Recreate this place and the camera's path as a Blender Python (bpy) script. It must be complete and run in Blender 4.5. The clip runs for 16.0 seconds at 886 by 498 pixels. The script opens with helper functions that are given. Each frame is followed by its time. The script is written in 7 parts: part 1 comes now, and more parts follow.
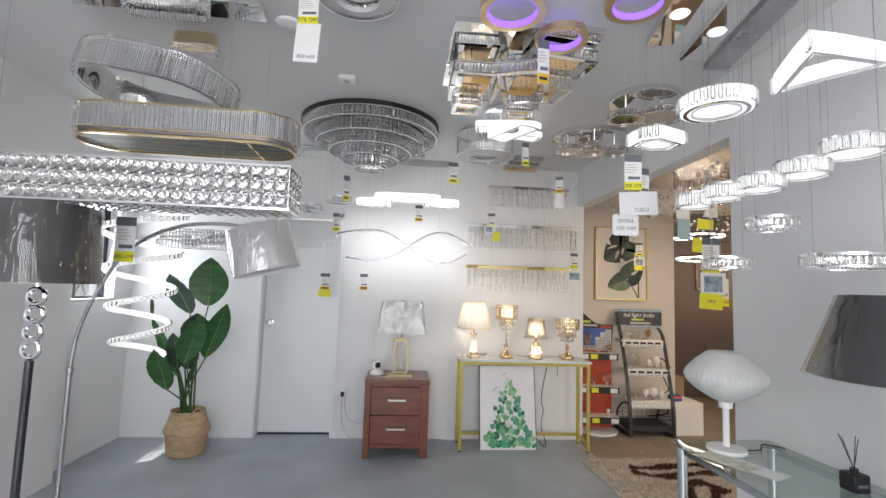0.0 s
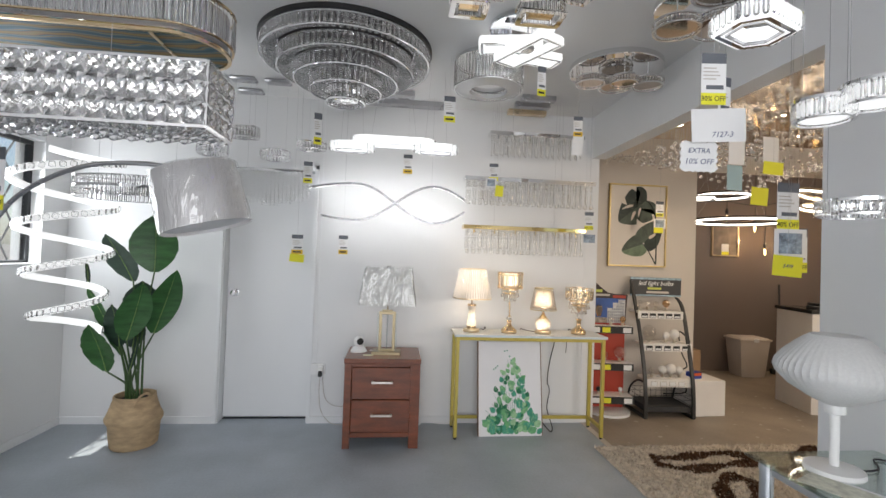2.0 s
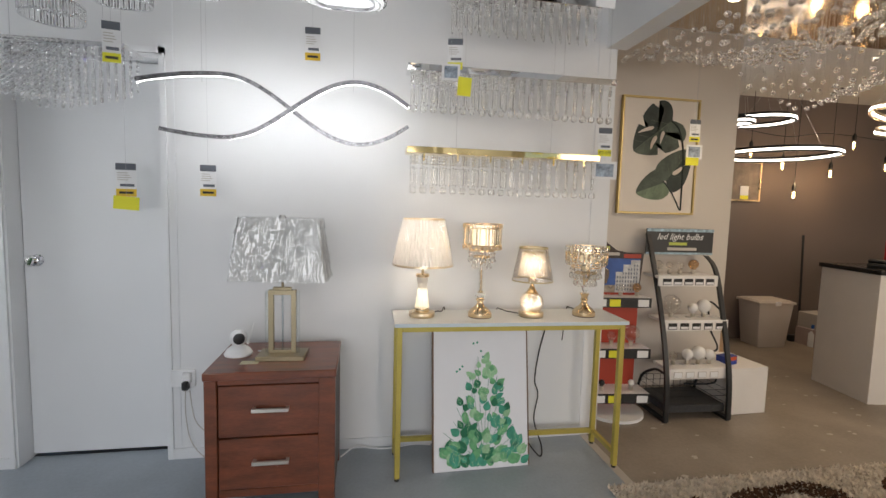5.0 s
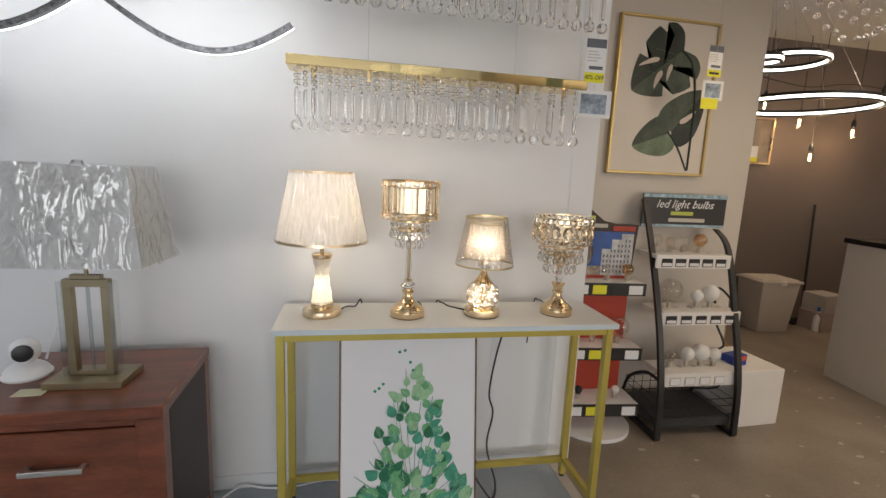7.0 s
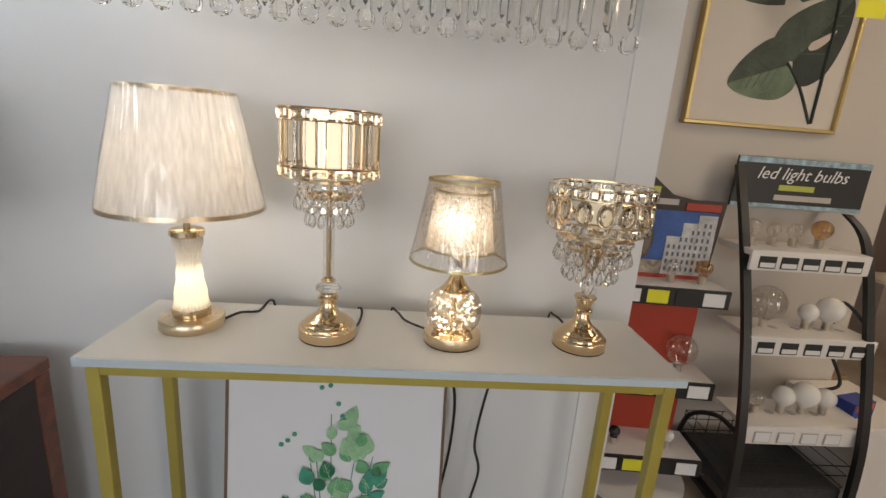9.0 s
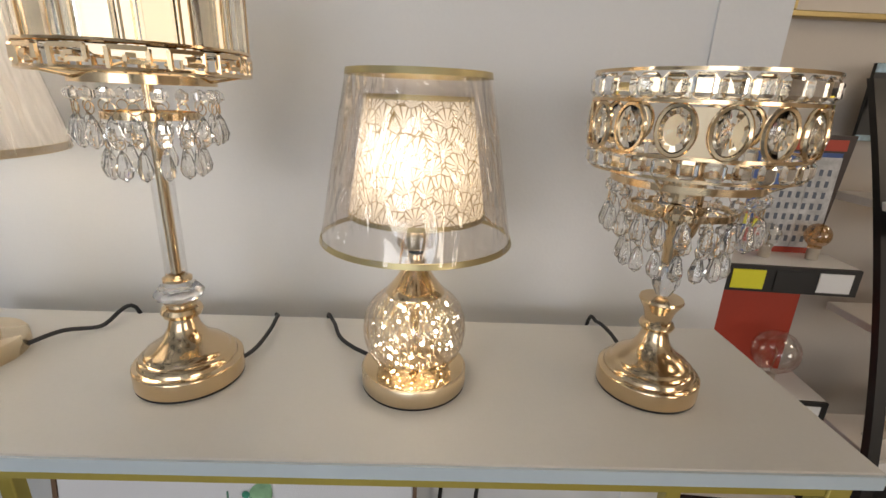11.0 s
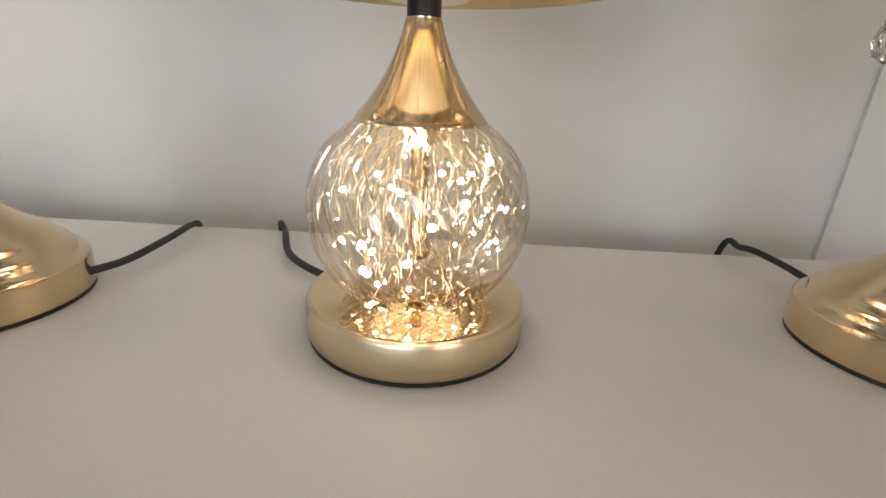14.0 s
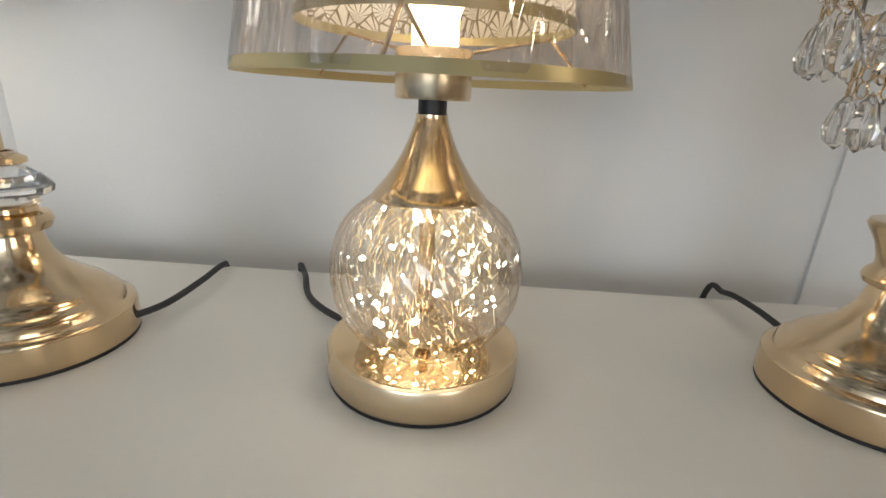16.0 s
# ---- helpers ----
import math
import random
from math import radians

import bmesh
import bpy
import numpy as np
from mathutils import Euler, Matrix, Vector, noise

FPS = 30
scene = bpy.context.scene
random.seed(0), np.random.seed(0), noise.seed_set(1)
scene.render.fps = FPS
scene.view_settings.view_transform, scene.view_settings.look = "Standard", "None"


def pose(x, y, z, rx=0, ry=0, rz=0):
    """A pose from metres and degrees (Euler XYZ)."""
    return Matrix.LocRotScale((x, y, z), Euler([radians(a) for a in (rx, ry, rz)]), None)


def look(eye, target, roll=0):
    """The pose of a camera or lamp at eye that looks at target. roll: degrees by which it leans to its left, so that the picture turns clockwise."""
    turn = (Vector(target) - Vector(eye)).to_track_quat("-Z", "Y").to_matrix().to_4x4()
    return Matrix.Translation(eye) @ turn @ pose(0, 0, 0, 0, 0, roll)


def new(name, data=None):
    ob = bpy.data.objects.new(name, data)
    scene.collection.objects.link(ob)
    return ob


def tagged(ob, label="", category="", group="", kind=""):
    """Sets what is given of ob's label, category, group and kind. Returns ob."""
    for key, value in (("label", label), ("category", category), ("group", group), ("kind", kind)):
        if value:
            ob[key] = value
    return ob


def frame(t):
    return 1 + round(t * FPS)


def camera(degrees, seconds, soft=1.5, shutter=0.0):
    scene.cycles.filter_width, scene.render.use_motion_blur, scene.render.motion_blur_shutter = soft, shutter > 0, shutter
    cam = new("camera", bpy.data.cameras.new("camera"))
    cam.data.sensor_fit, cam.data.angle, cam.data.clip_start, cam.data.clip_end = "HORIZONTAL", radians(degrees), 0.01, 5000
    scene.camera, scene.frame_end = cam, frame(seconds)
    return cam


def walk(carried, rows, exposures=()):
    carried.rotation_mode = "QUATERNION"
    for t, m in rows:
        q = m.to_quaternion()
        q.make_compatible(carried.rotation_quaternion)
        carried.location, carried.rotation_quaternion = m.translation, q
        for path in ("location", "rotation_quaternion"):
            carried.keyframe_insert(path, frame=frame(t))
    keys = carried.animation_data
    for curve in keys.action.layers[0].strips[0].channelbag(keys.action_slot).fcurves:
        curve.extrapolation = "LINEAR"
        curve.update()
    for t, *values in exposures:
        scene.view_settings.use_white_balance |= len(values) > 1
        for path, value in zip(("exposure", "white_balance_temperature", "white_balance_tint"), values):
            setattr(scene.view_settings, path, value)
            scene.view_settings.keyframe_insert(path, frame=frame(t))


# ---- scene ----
cam = camera(87.9, 16.0)
METRES, EYE, TILT, LEAN, TURN = 4.4, 1.39, 0.0, 0.0, -4.8
ROWS = [
    (0.0, 0.0, 0.0, 0.0, -0.17, 4.96, -1.9),
    (0.5, -0.0016, 0.023, -0.0031, -0.64, 4.24, -2.08),
    (1.0, -0.0053, 0.0637, -0.0016, -1.14, 3.51, -2.09),
    (1.5, -0.0074, 0.0968, -0.0046, -1.26, 2.47, -1.99),
    (2.0, -0.0021, 0.1406, -0.0075, -1.21, 1.07, -1.96),
    (2.5, 0.0071, 0.1921, -0.0084, -1.52, -0.4, -2.04),
    (3.0, 0.0094, 0.2359, -0.0137, -2.27, -1.59, -1.97),
    (5.5, 0.0576, 0.485, -0.0146, -5.94, -5.91, -1.43),
    (6.0, 0.0699, 0.5206, -0.0155, -6.84, -7.05, -1.48),
    (6.5, 0.092, 0.5603, -0.0195, -6.97, -8.19, -1.85),
    (7.0, 0.1193, 0.6028, -0.0231, -6.67, -9.34, -2.54),
    (7.5, 0.133, 0.6366, -0.0271, -6.24, -10.36, -2.98),
    (8.0, 0.1475, 0.683, -0.0276, -5.17, -11.42, -3.28),
    (8.5, 0.1643, 0.716, -0.031, -2.56, -12.68, -3.78),
    (9.0, 0.1888, 0.7497, -0.0357, 0.42, -14.19, -4.22),
    (11.5, 0.2097, 0.8693, -0.0699, 3.72, -18.65, -2.26),
    (12.0, 0.2083, 0.8803, -0.0792, 4.50, -18.78, -2.61),
    (12.5, 0.2087, 0.8876, -0.0866, 5.16, -19.62, -2.52),
    (13.0, 0.2089, 0.8961, -0.0947, 5.33, -20.22, -2.79),
    (13.5, 0.2083, 0.9037, -0.1005, 5.74, -20.78, -2.72),
    (14.0, 0.2073, 0.9097, -0.1052, 6.08, -20.48, -2.56),
    (14.5, 0.2060, 0.9165, -0.1064, 6.40, -20.38, -2.57),
    (15.0, 0.2056, 0.9210, -0.1066, 6.99, -19.81, -2.83),
    (15.5, 0.2063, 0.9186, -0.1055, 7.45, -19.54, -2.96),
    (16.0, 0.2081, 0.9033, -0.0968, 7.16, -18.48, -2.77),
]
walk(cam, [(t, pose(0, 0, EYE, TILT, LEAN, TURN) @ pose(METRES * x, METRES * y, METRES * z, 90 + pitch, roll, yaw)) for t, x, y, z, yaw, pitch, roll in ROWS],
     exposures=[(0, 0.28, 6650, 10), (3, 0.17, 6650, 10), (6, 0.03, 6600, 10), (9, -0.16, 6550, 10), (12, -0.12, 6500, 10), (13.5, -0.11, 6400, 10), (16, -0.1, 6050, 6)])

# ---- light: daylight from the shop front and the side window ----
world = bpy.data.worlds.new("sky")
scene.world = world
world.use_nodes = True
wn = world.node_tree
sky = wn.nodes.new("ShaderNodeTexSky")
sky.sky_type, sky.sun_disc, sky.sun_elevation, sky.sun_rotation = "NISHITA", False, radians(67), radians(242)
wn.nodes["Background"].inputs[1].default_value = 0.12
wn.links.new(sky.outputs[0], wn.nodes["Background"].inputs[0])


def lamp(name, kind, m, energy, color=(1, 1, 1), **kw):
    data = bpy.data.lights.new(name, kind)
    data.energy, data.color = energy, color
    for k, v in kw.items():
        if k == "size":
            data.size = v
        elif k == "size_y":
            data.shape, data.size_y = "RECTANGLE", v
        elif k == "angle":
            data.angle = v
        elif k == "radius":
            data.shadow_soft_size = v
    ob = new(name, data)
    ob.matrix_world = m
    return ob


lamp("sun", "SUN", look((-3.0, 3.0, 4.0), (-2.63, 3.2, 3.0)), 4.0, (1, 0.95, 0.86), angle=radians(0.6))
lamp("shop_front_daylight", "AREA", look((-0.4, -2.55, 1.45), (-0.4, 3, 1.45)), 90, (0.965, 0.97, 1.0), size=3.6, size_y=2.0)
lamp("side_window_daylight", "AREA", look((-2.5, 3.79, 1.63), (0, 3.79, 1.4)), 11, (0.9, 0.95, 1.0), size=0.62, size_y=0.78)
# Added warm fill for the counter and back room floor, no source in view.
lamp("back_room_fill", "AREA", look((4.7, -0.9, 1.4), (4.5, 4, 0.8)), 66, (1, 0.88, 0.74), size=2.2, size_y=1.8)

# ---- materials ----
MATS = {}


def mat(name, color, rough=0.5, metal=0.0, var=0.06, scale=6.0, bump=0.0, bscale=120.0, spec=0.5, stretch=None, coat=0.0, sheen=0.0):
    """Base colour varied at two scales, with fine relief."""
    if name in MATS:
        return MATS[name]
    m = bpy.data.materials.new(name)
    m.use_nodes = True
    n, l = m.node_tree.nodes, m.node_tree.links
    p = n["Principled BSDF"]
    p.inputs["Metallic"].default_value = metal
    p.inputs["Specular IOR Level"].default_value = spec
    p.inputs["Coat Weight"].default_value = coat
    p.inputs["Sheen Weight"].default_value = sheen
    tc = n.new("ShaderNodeTexCoord")
    mp = n.new("ShaderNodeMapping")
    l.new(tc.outputs["Object"], mp.inputs["Vector"])
    if stretch:
        mp.inputs["Scale"].default_value = stretch
    big, fine = n.new("ShaderNodeTexNoise"), n.new("ShaderNodeTexNoise")
    big.inputs["Scale"].default_value, big.inputs["Detail"].default_value = scale, 5
    fine.inputs["Scale"].default_value, fine.inputs["Detail"].default_value = bscale, 4
    for t in (big, fine):
        l.new(mp.outputs[0], t.inputs["Vector"])
    add = n.new("ShaderNodeMath")
    add.operation = "MULTIPLY_ADD"
    add.inputs[1].default_value = 0.35
    l.new(fine.outputs[0], add.inputs[0])
    l.new(big.outputs[0], add.inputs[2])
    ramp = n.new("ShaderNodeValToRGB")
    ramp.color_ramp.elements[0].position, ramp.color_ramp.elements[1].position = 0.45, 0.9
    ramp.color_ramp.elements[0].color = (*[max(0, c * (1 - var)) for c in color], 1)
    ramp.color_ramp.elements[1].color = (*[min(1, c * (1 + var)) for c in color], 1)
    l.new(add.outputs[0], ramp.inputs[0])
    l.new(ramp.outputs[0], p.inputs["Base Color"])
    rr = n.new("ShaderNodeMapRange")
    rr.inputs["To Min"].default_value, rr.inputs["To Max"].default_value = max(0.0, rough * 0.85), min(1, rough * 1.15)
    l.new(big.outputs[0], rr.inputs["Value"])
    l.new(rr.outputs[0], p.inputs["Roughness"])
    if bump:
        b = n.new("ShaderNodeBump")
        b.inputs["Strength"].default_value, b.inputs["Distance"].default_value = bump, 0.004
        l.new(fine.outputs[0], b.inputs["Height"])
        l.new(b.outputs[0], p.inputs["Normal"])
    MATS[name] = m
    return m


def glow(name, color, strength, base=(0.9, 0.9, 0.9)):
    """A surface that gives off light."""
    if name in MATS:
        return MATS[name]
    m = bpy.data.materials.new(name)
    m.use_nodes = True
    p = m.node_tree.nodes["Principled BSDF"]
    p.inputs["Base Color"].default_value = (*base, 1)
    p.inputs["Emission Color"].default_value = (*color, 1)
    p.inputs["Emission Strength"].default_value = strength
    MATS[name] = m
    return m


def glass(name, color=(1, 1, 1), rough=0.0, ior=1.5, clear=1.0):
    if name in MATS:
        return MATS[name]
    m = bpy.data.materials.new(name)
    m.use_nodes = True
    p = m.node_tree.nodes["Principled BSDF"]
    p.inputs["Base Color"].default_value = (*color, 1)
    p.inputs["Roughness"].default_value = rough
    p.inputs["IOR"].default_value = ior
    p.inputs["Transmission Weight"].default_value = clear
    MATS[name] = m
    return m


def film(name, color=(1, 1, 1), gloss=0.35, rough=0.08, wrinkle=0.0, wscale=14.0, stretch=(1, 1, 0.2), base=0.04, turn=0.0):
    """Thin clear sheet: see-through with a sheen; wrinkles catch the light."""
    if name in MATS:
        return MATS[name]
    m = bpy.data.materials.new(name)
    m.use_nodes = True
    n, l = m.node_tree.nodes, m.node_tree.links
    n.remove(n["Principled BSDF"])
    tr, gl, mix = n.new("ShaderNodeBsdfTransparent"), n.new("ShaderNodeBsdfGlossy"), n.new("ShaderNodeMixShader")
    tr.inputs[0].default_value = (*color, 1)
    gl.inputs["Roughness"].default_value = rough
    lw = n.new("ShaderNodeLayerWeight")
    lw.inputs[0].default_value = 0.3
    mr = n.new("ShaderNodeMapRange")
    mr.inputs["To Min"].default_value, mr.inputs["To Max"].default_value = base, gloss
    l.new(lw.outputs["Facing"], mr.inputs["Value"])
    l.new(mr.outputs[0], mix.inputs[0])
    l.new(tr.outputs[0], mix.inputs[1])
    l.new(gl.outputs[0], mix.inputs[2])
    l.new(mix.outputs[0], n["Material Output"].inputs["Surface"])
    if wrinkle:
        tc, mp, nz, b = n.new("ShaderNodeTexCoord"), n.new("ShaderNodeMapping"), n.new("ShaderNodeTexNoise"), n.new("ShaderNodeBump")
        mp.inputs["Scale"].default_value = stretch
        mp.inputs["Rotation"].default_value = (0, turn, 0)
        nz.inputs["Scale"].default_value, nz.inputs["Detail"].default_value, nz.inputs["Distortion"].default_value = wscale, 2, 0.8
        mid, fold = n.new("ShaderNodeMath"), n.new("ShaderNodeMath")
        mid.operation, fold.operation = "SUBTRACT", "ABSOLUTE"
        mid.inputs[1].default_value = 0.5
        l.new(nz.outputs[0], mid.inputs[0])
        l.new(mid.outputs[0], fold.inputs[0])
        b.inputs["Strength"].default_value, b.inputs["Distance"].default_value = wrinkle, 0.02
        l.new(tc.outputs["Object"], mp.inputs[0])
        l.new(mp.outputs[0], nz.inputs["Vector"])
        l.new(fold.outputs[0], b.inputs["Height"])
        l.new(b.outputs[0], gl.inputs["Normal"])
        l.new(b.outputs[0], lw.inputs["Normal"])
    MATS[name] = m
    return m


WALL = mat("white_wall_paint", (0.74, 0.745, 0.75), 0.6, var=0.025, scale=1.5, bump=0.08, bscale=180)
CEIL = mat("white_ceiling_paint", (0.7, 0.7, 0.7), 0.75, var=0.02, scale=1.2, bump=0.06, bscale=150)
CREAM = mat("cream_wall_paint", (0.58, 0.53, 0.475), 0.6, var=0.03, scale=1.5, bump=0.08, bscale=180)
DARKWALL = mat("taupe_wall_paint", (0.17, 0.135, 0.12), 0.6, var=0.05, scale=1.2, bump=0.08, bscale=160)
DOORPAINT = mat("satin_white_door_paint", (0.74, 0.75, 0.76), 0.4, var=0.015, scale=2, bump=0.02)
TRIM = mat("white_gloss_trim", (0.75, 0.76, 0.77), 0.35, var=0.03, scale=4)
FLOORGREY = mat("grey_painted_concrete", (0.335, 0.375, 0.415), 0.38, var=0.16, scale=2.2, bump=0.12, bscale=60)
CONCRETE = mat("bare_brown_concrete", (0.27, 0.225, 0.18), 0.5, var=0.22, scale=2.6, bump=0.2, bscale=50)
RUGCREAM = mat("cream_shag", (0.62, 0.55, 0.46), 0.95, var=0.25, scale=30, bump=0.6, bscale=260, spec=0.1)
RUGBROWN = mat("brown_shag", (0.085, 0.045, 0.026), 0.95, var=0.3, scale=30, bump=0.6, bscale=260, spec=0.1)
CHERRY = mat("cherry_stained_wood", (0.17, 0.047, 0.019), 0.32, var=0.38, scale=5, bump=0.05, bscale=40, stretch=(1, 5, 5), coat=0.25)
DARK_SIDE = mat("dark_nightstand_side", (0.035, 0.022, 0.02), 0.5, var=0.3, scale=6, stretch=(4, 1, 4))
GOLDPAINT = mat("mustard_gold_powder_coat", (0.5, 0.4, 0.085), 0.38, metal=0.25, var=0.07, scale=9, bump=0.05)
TABLETOP = mat("off_white_laminate", (0.72, 0.71, 0.68), 0.36, var=0.03, scale=4, bump=0.02, bscale=200)
TABLETOP_EDGE = mat("pale_blue_laminate_edge", (0.58, 0.66, 0.7), 0.4, var=0.03)
GOLD_MIRROR = mat("mirror_gold", (0.86, 0.66, 0.4), 0.05, metal=1, var=0.02)
GOLD = mat("polished_champagne_gold", (0.74, 0.57, 0.36), 0.14, metal=1, var=0.03, scale=5)
GOLD_SATIN = mat("satin_champagne_gold", (0.78, 0.64, 0.44), 0.28, metal=1, var=0.04, scale=8, bump=0.02, bscale=300)
BRASS = mat("antique_brass", (0.34, 0.28, 0.18), 0.36, metal=0.9, var=0.06, scale=9)
CHROME = mat("polished_chrome", (0.82, 0.82, 0.83), 0.07, metal=1, var=0.02)
STEEL = mat("brushed_steel", (0.5, 0.5, 0.52), 0.28, metal=1, var=0.05, bscale=200, bump=0.03)
SATINNICKEL = mat("satin_nickel", (0.72, 0.68, 0.62), 0.3, metal=1, var=0.03)
BLACK = mat("black_powder_coat", (0.015, 0.015, 0.016), 0.42, var=0.1)
BLACKRUBBER = mat("black_rubber_cable", (0.02, 0.02, 0.022), 0.55, var=0.1)
WHITEPLASTIC = mat("white_plastic", (0.8, 0.8, 0.8), 0.35, var=0.02)
GREYPLASTIC = mat("beige_grey_plastic", (0.5, 0.46, 0.42), 0.5, var=0.05)
PAPER = mat("white_paper", (0.78, 0.78, 0.78), 0.8, var=0.02)
YELLOWCARD = mat("fluorescent_yellow_card", (0.78, 0.74, 0.04), 0.7, var=0.04)
ORANGECARD = mat("orange_yellow_card", (0.7, 0.46, 0.04), 0.7, var=0.04)
GREYINK = mat("dark_grey_print", (0.12, 0.13, 0.15), 0.7, var=0.05)
BLUEINK = mat("blue_ballpoint_ink", (0.09, 0.11, 0.2), 0.7, var=0.02)
BLACKINK = mat("black_print", (0.02, 0.02, 0.02), 0.6, var=0.05)
LED = glow("white_led", (0.95, 0.98, 1.0), 0.78, (0.7, 0.7, 0.7))
CRYSTAL = glass("clear_crystal", (0.98, 0.98, 0.98), 0.0, 1.52, 0.93)
MIRROR = mat("mirror_steel", (0.8, 0.8, 0.8), 0.03, metal=1, var=0.01)


# ---- building blocks ----
def thing(name, x=0.0, y=0.0, z=0.0, rz=0.0, label="", category="", group="", kind=""):
    ob = new(name)
    ob.empty_display_size = 0.05
    ob.matrix_world = pose(x, y, z, 0, 0, rz)
    return tagged(ob, label, category, group, kind)


def finish(bm, name, material, smooth=True):
    me = bpy.data.meshes.new(name)
    bmesh.ops.recalc_face_normals(bm, faces=bm.faces)
    bm.to_mesh(me)
    bm.free()
    for mm in material if isinstance(material, (list, tuple)) else [material]:
        me.materials.append(mm)
    if smooth:
        me.shade_smooth()
        me.set_sharp_from_angle(angle=radians(38))
    return me


def part(name, bm, material, parent=None, label="", smooth=True):
    ob = new(name, finish(bm, name, material, smooth) if isinstance(bm, bmesh.types.BMesh) else bm)
    if parent:
        ob.parent = parent
    return tagged(ob, label)


def solid(name, bm, material, label, category, kind="", group="", smooth=True):
    """A top-level thing that is one mesh."""
    return tagged(part(name, bm, material, None, "", smooth), label, category, group, kind)


def box(x0, x1, y0, y1, z0, z1, b=0.0, bm=None, seg=1):
    bm = bm or bmesh.new()
    vs = [bm.verts.new(c) for c in ((x0, y0, z0), (x1, y0, z0), (x1, y1, z0), (x0, y1, z0), (x0, y0, z1), (x1, y0, z1), (x1, y1, z1), (x0, y1, z1))]
    fs = [bm.faces.new([vs[i] for i in q]) for q in ((3, 2, 1, 0), (4, 5, 6, 7), (0, 1, 5, 4), (1, 2, 6, 5), (2, 3, 7, 6), (3, 0, 4, 7))]
    if b:
        es = list({e for f in fs for e in f.edges})
        bmesh.ops.bevel(bm, geom=es, offset=b, segments=seg, affect="EDGES", profile=0.5)
    return bm


def lathe(prof, seg=32, cx=0.0, cy=0.0, bm=None, wave=None, close=False):
    """A turned shape: prof is (radius, height) from bottom to top; wave(angle, i) scales the radius."""
    bm = bm or bmesh.new()
    rings = []
    for i, (r, z) in enumerate(prof):
        if r < 1e-5:
            rings.append([bm.verts.new((cx, cy, z))])
        else:
            rings.append([bm.verts.new((cx + r * (wave(a, i) if wave else 1) * math.cos(a), cy + r * (wave(a, i) if wave else 1) * math.sin(a), z))
                          for a in (2 * math.pi * k / seg for k in range(seg))])
    pairs = list(zip(rings, rings[1:])) + ([(rings[-1], rings[0])] if close else [])
    for a, b in pairs:
        for k in range(seg):
            j = (k + 1) % seg
            if len(a) == 1 and len(b) > 1:
                bm.faces.new((a[0], b[j], b[k]))
            elif len(b) == 1 and len(a) > 1:
                bm.faces.new((a[k], a[j], b[0]))
            elif len(a) > 1:
                bm.faces.new((a[k], a[j], b[j], b[k]))
    return bm


def tube(pts, r, seg=8, closed=False, bm=None, cap=True):
    """A round bar along points; r is one radius or one for each point."""
    bm = bm or bmesh.new()
    pts = [Vector(p) for p in pts]
    n, rings, up = len(pts), [], None
    for i, p in enumerate(pts):
        a = pts[i - 1] if (i or closed) else p
        b = pts[(i + 1) % n] if (i < n - 1 or closed) else p
        d = (b - a).normalized()
        if up is None:
            up = d.orthogonal().normalized()
        up = (up - d * up.dot(d)).normalized()
        side = d.cross(up)
        rr = r[i] if isinstance(r, (list, tuple)) else r
        rings.append([bm.verts.new(p + (up * math.cos(t) + side * math.sin(t)) * rr) for t in (2 * math.pi * k / seg for k in range(seg))])
    for a, b in zip(rings, rings[1:] + rings[:1] if closed else rings[1:]):
        for k in range(seg):
            bm.faces.new((a[k], a[(k + 1) % seg], b[(k + 1) % seg], b[k]))
    if cap and not closed:
        bm.faces.new(rings[0][::-1])
        bm.faces.new(rings[-1])
    return bm


def spline(pts, n=8, closed=False):
    """A smooth line through points."""
    pts = [Vector(p) for p in pts]
    out, m = [], len(pts)
    for i in range(m if closed else m - 1):
        p1, p2 = pts[i], pts[(i + 1) % m]
        p0 = pts[i - 1] if (i or closed) else p1
        p3 = pts[(i + 2) % m] if (closed or i < m - 2) else p2
        for k in range(n):
            t = k / n
            out.append(0.5 * (2 * p1 + (p2 - p0) * t + (2 * p0 - 5 * p1 + 4 * p2 - p3) * t * t + (3 * p1 - p0 - 3 * p2 + p3) * t ** 3))
    if not closed:
        out.append(pts[-1])
    return out


def band(path, w, z0, z1, bm=None):
    """A standing strip of thickness w along a closed plan line of (x, y), from z0 to z1."""
    bm = bm or bmesh.new()
    n, cols = len(path), []
    for i, p in enumerate(path):
        a, b = Vector(path[i - 1]), Vector(path[(i + 1) % n])
        d = (b - a).normalized()
        nx, ny = d.y * w / 2, -d.x * w / 2
        cols.append([bm.verts.new((p[0] + s * nx, p[1] + s * ny, z)) for s, z in ((1, z0), (1, z1), (-1, z1), (-1, z0))])
    for a, b in zip(cols, cols[1:] + cols[:1]):
        for k in range(4):
            bm.faces.new((a[k], b[k], b[(k + 1) % 4], a[(k + 1) % 4]))
    return bm


def circle(r, n=40, cx=0.0, cy=0.0, sx=1.0):
    return [(cx + r * sx * math.cos(2 * math.pi * k / n), cy + r * math.sin(2 * math.pi * k / n)) for k in range(n)]


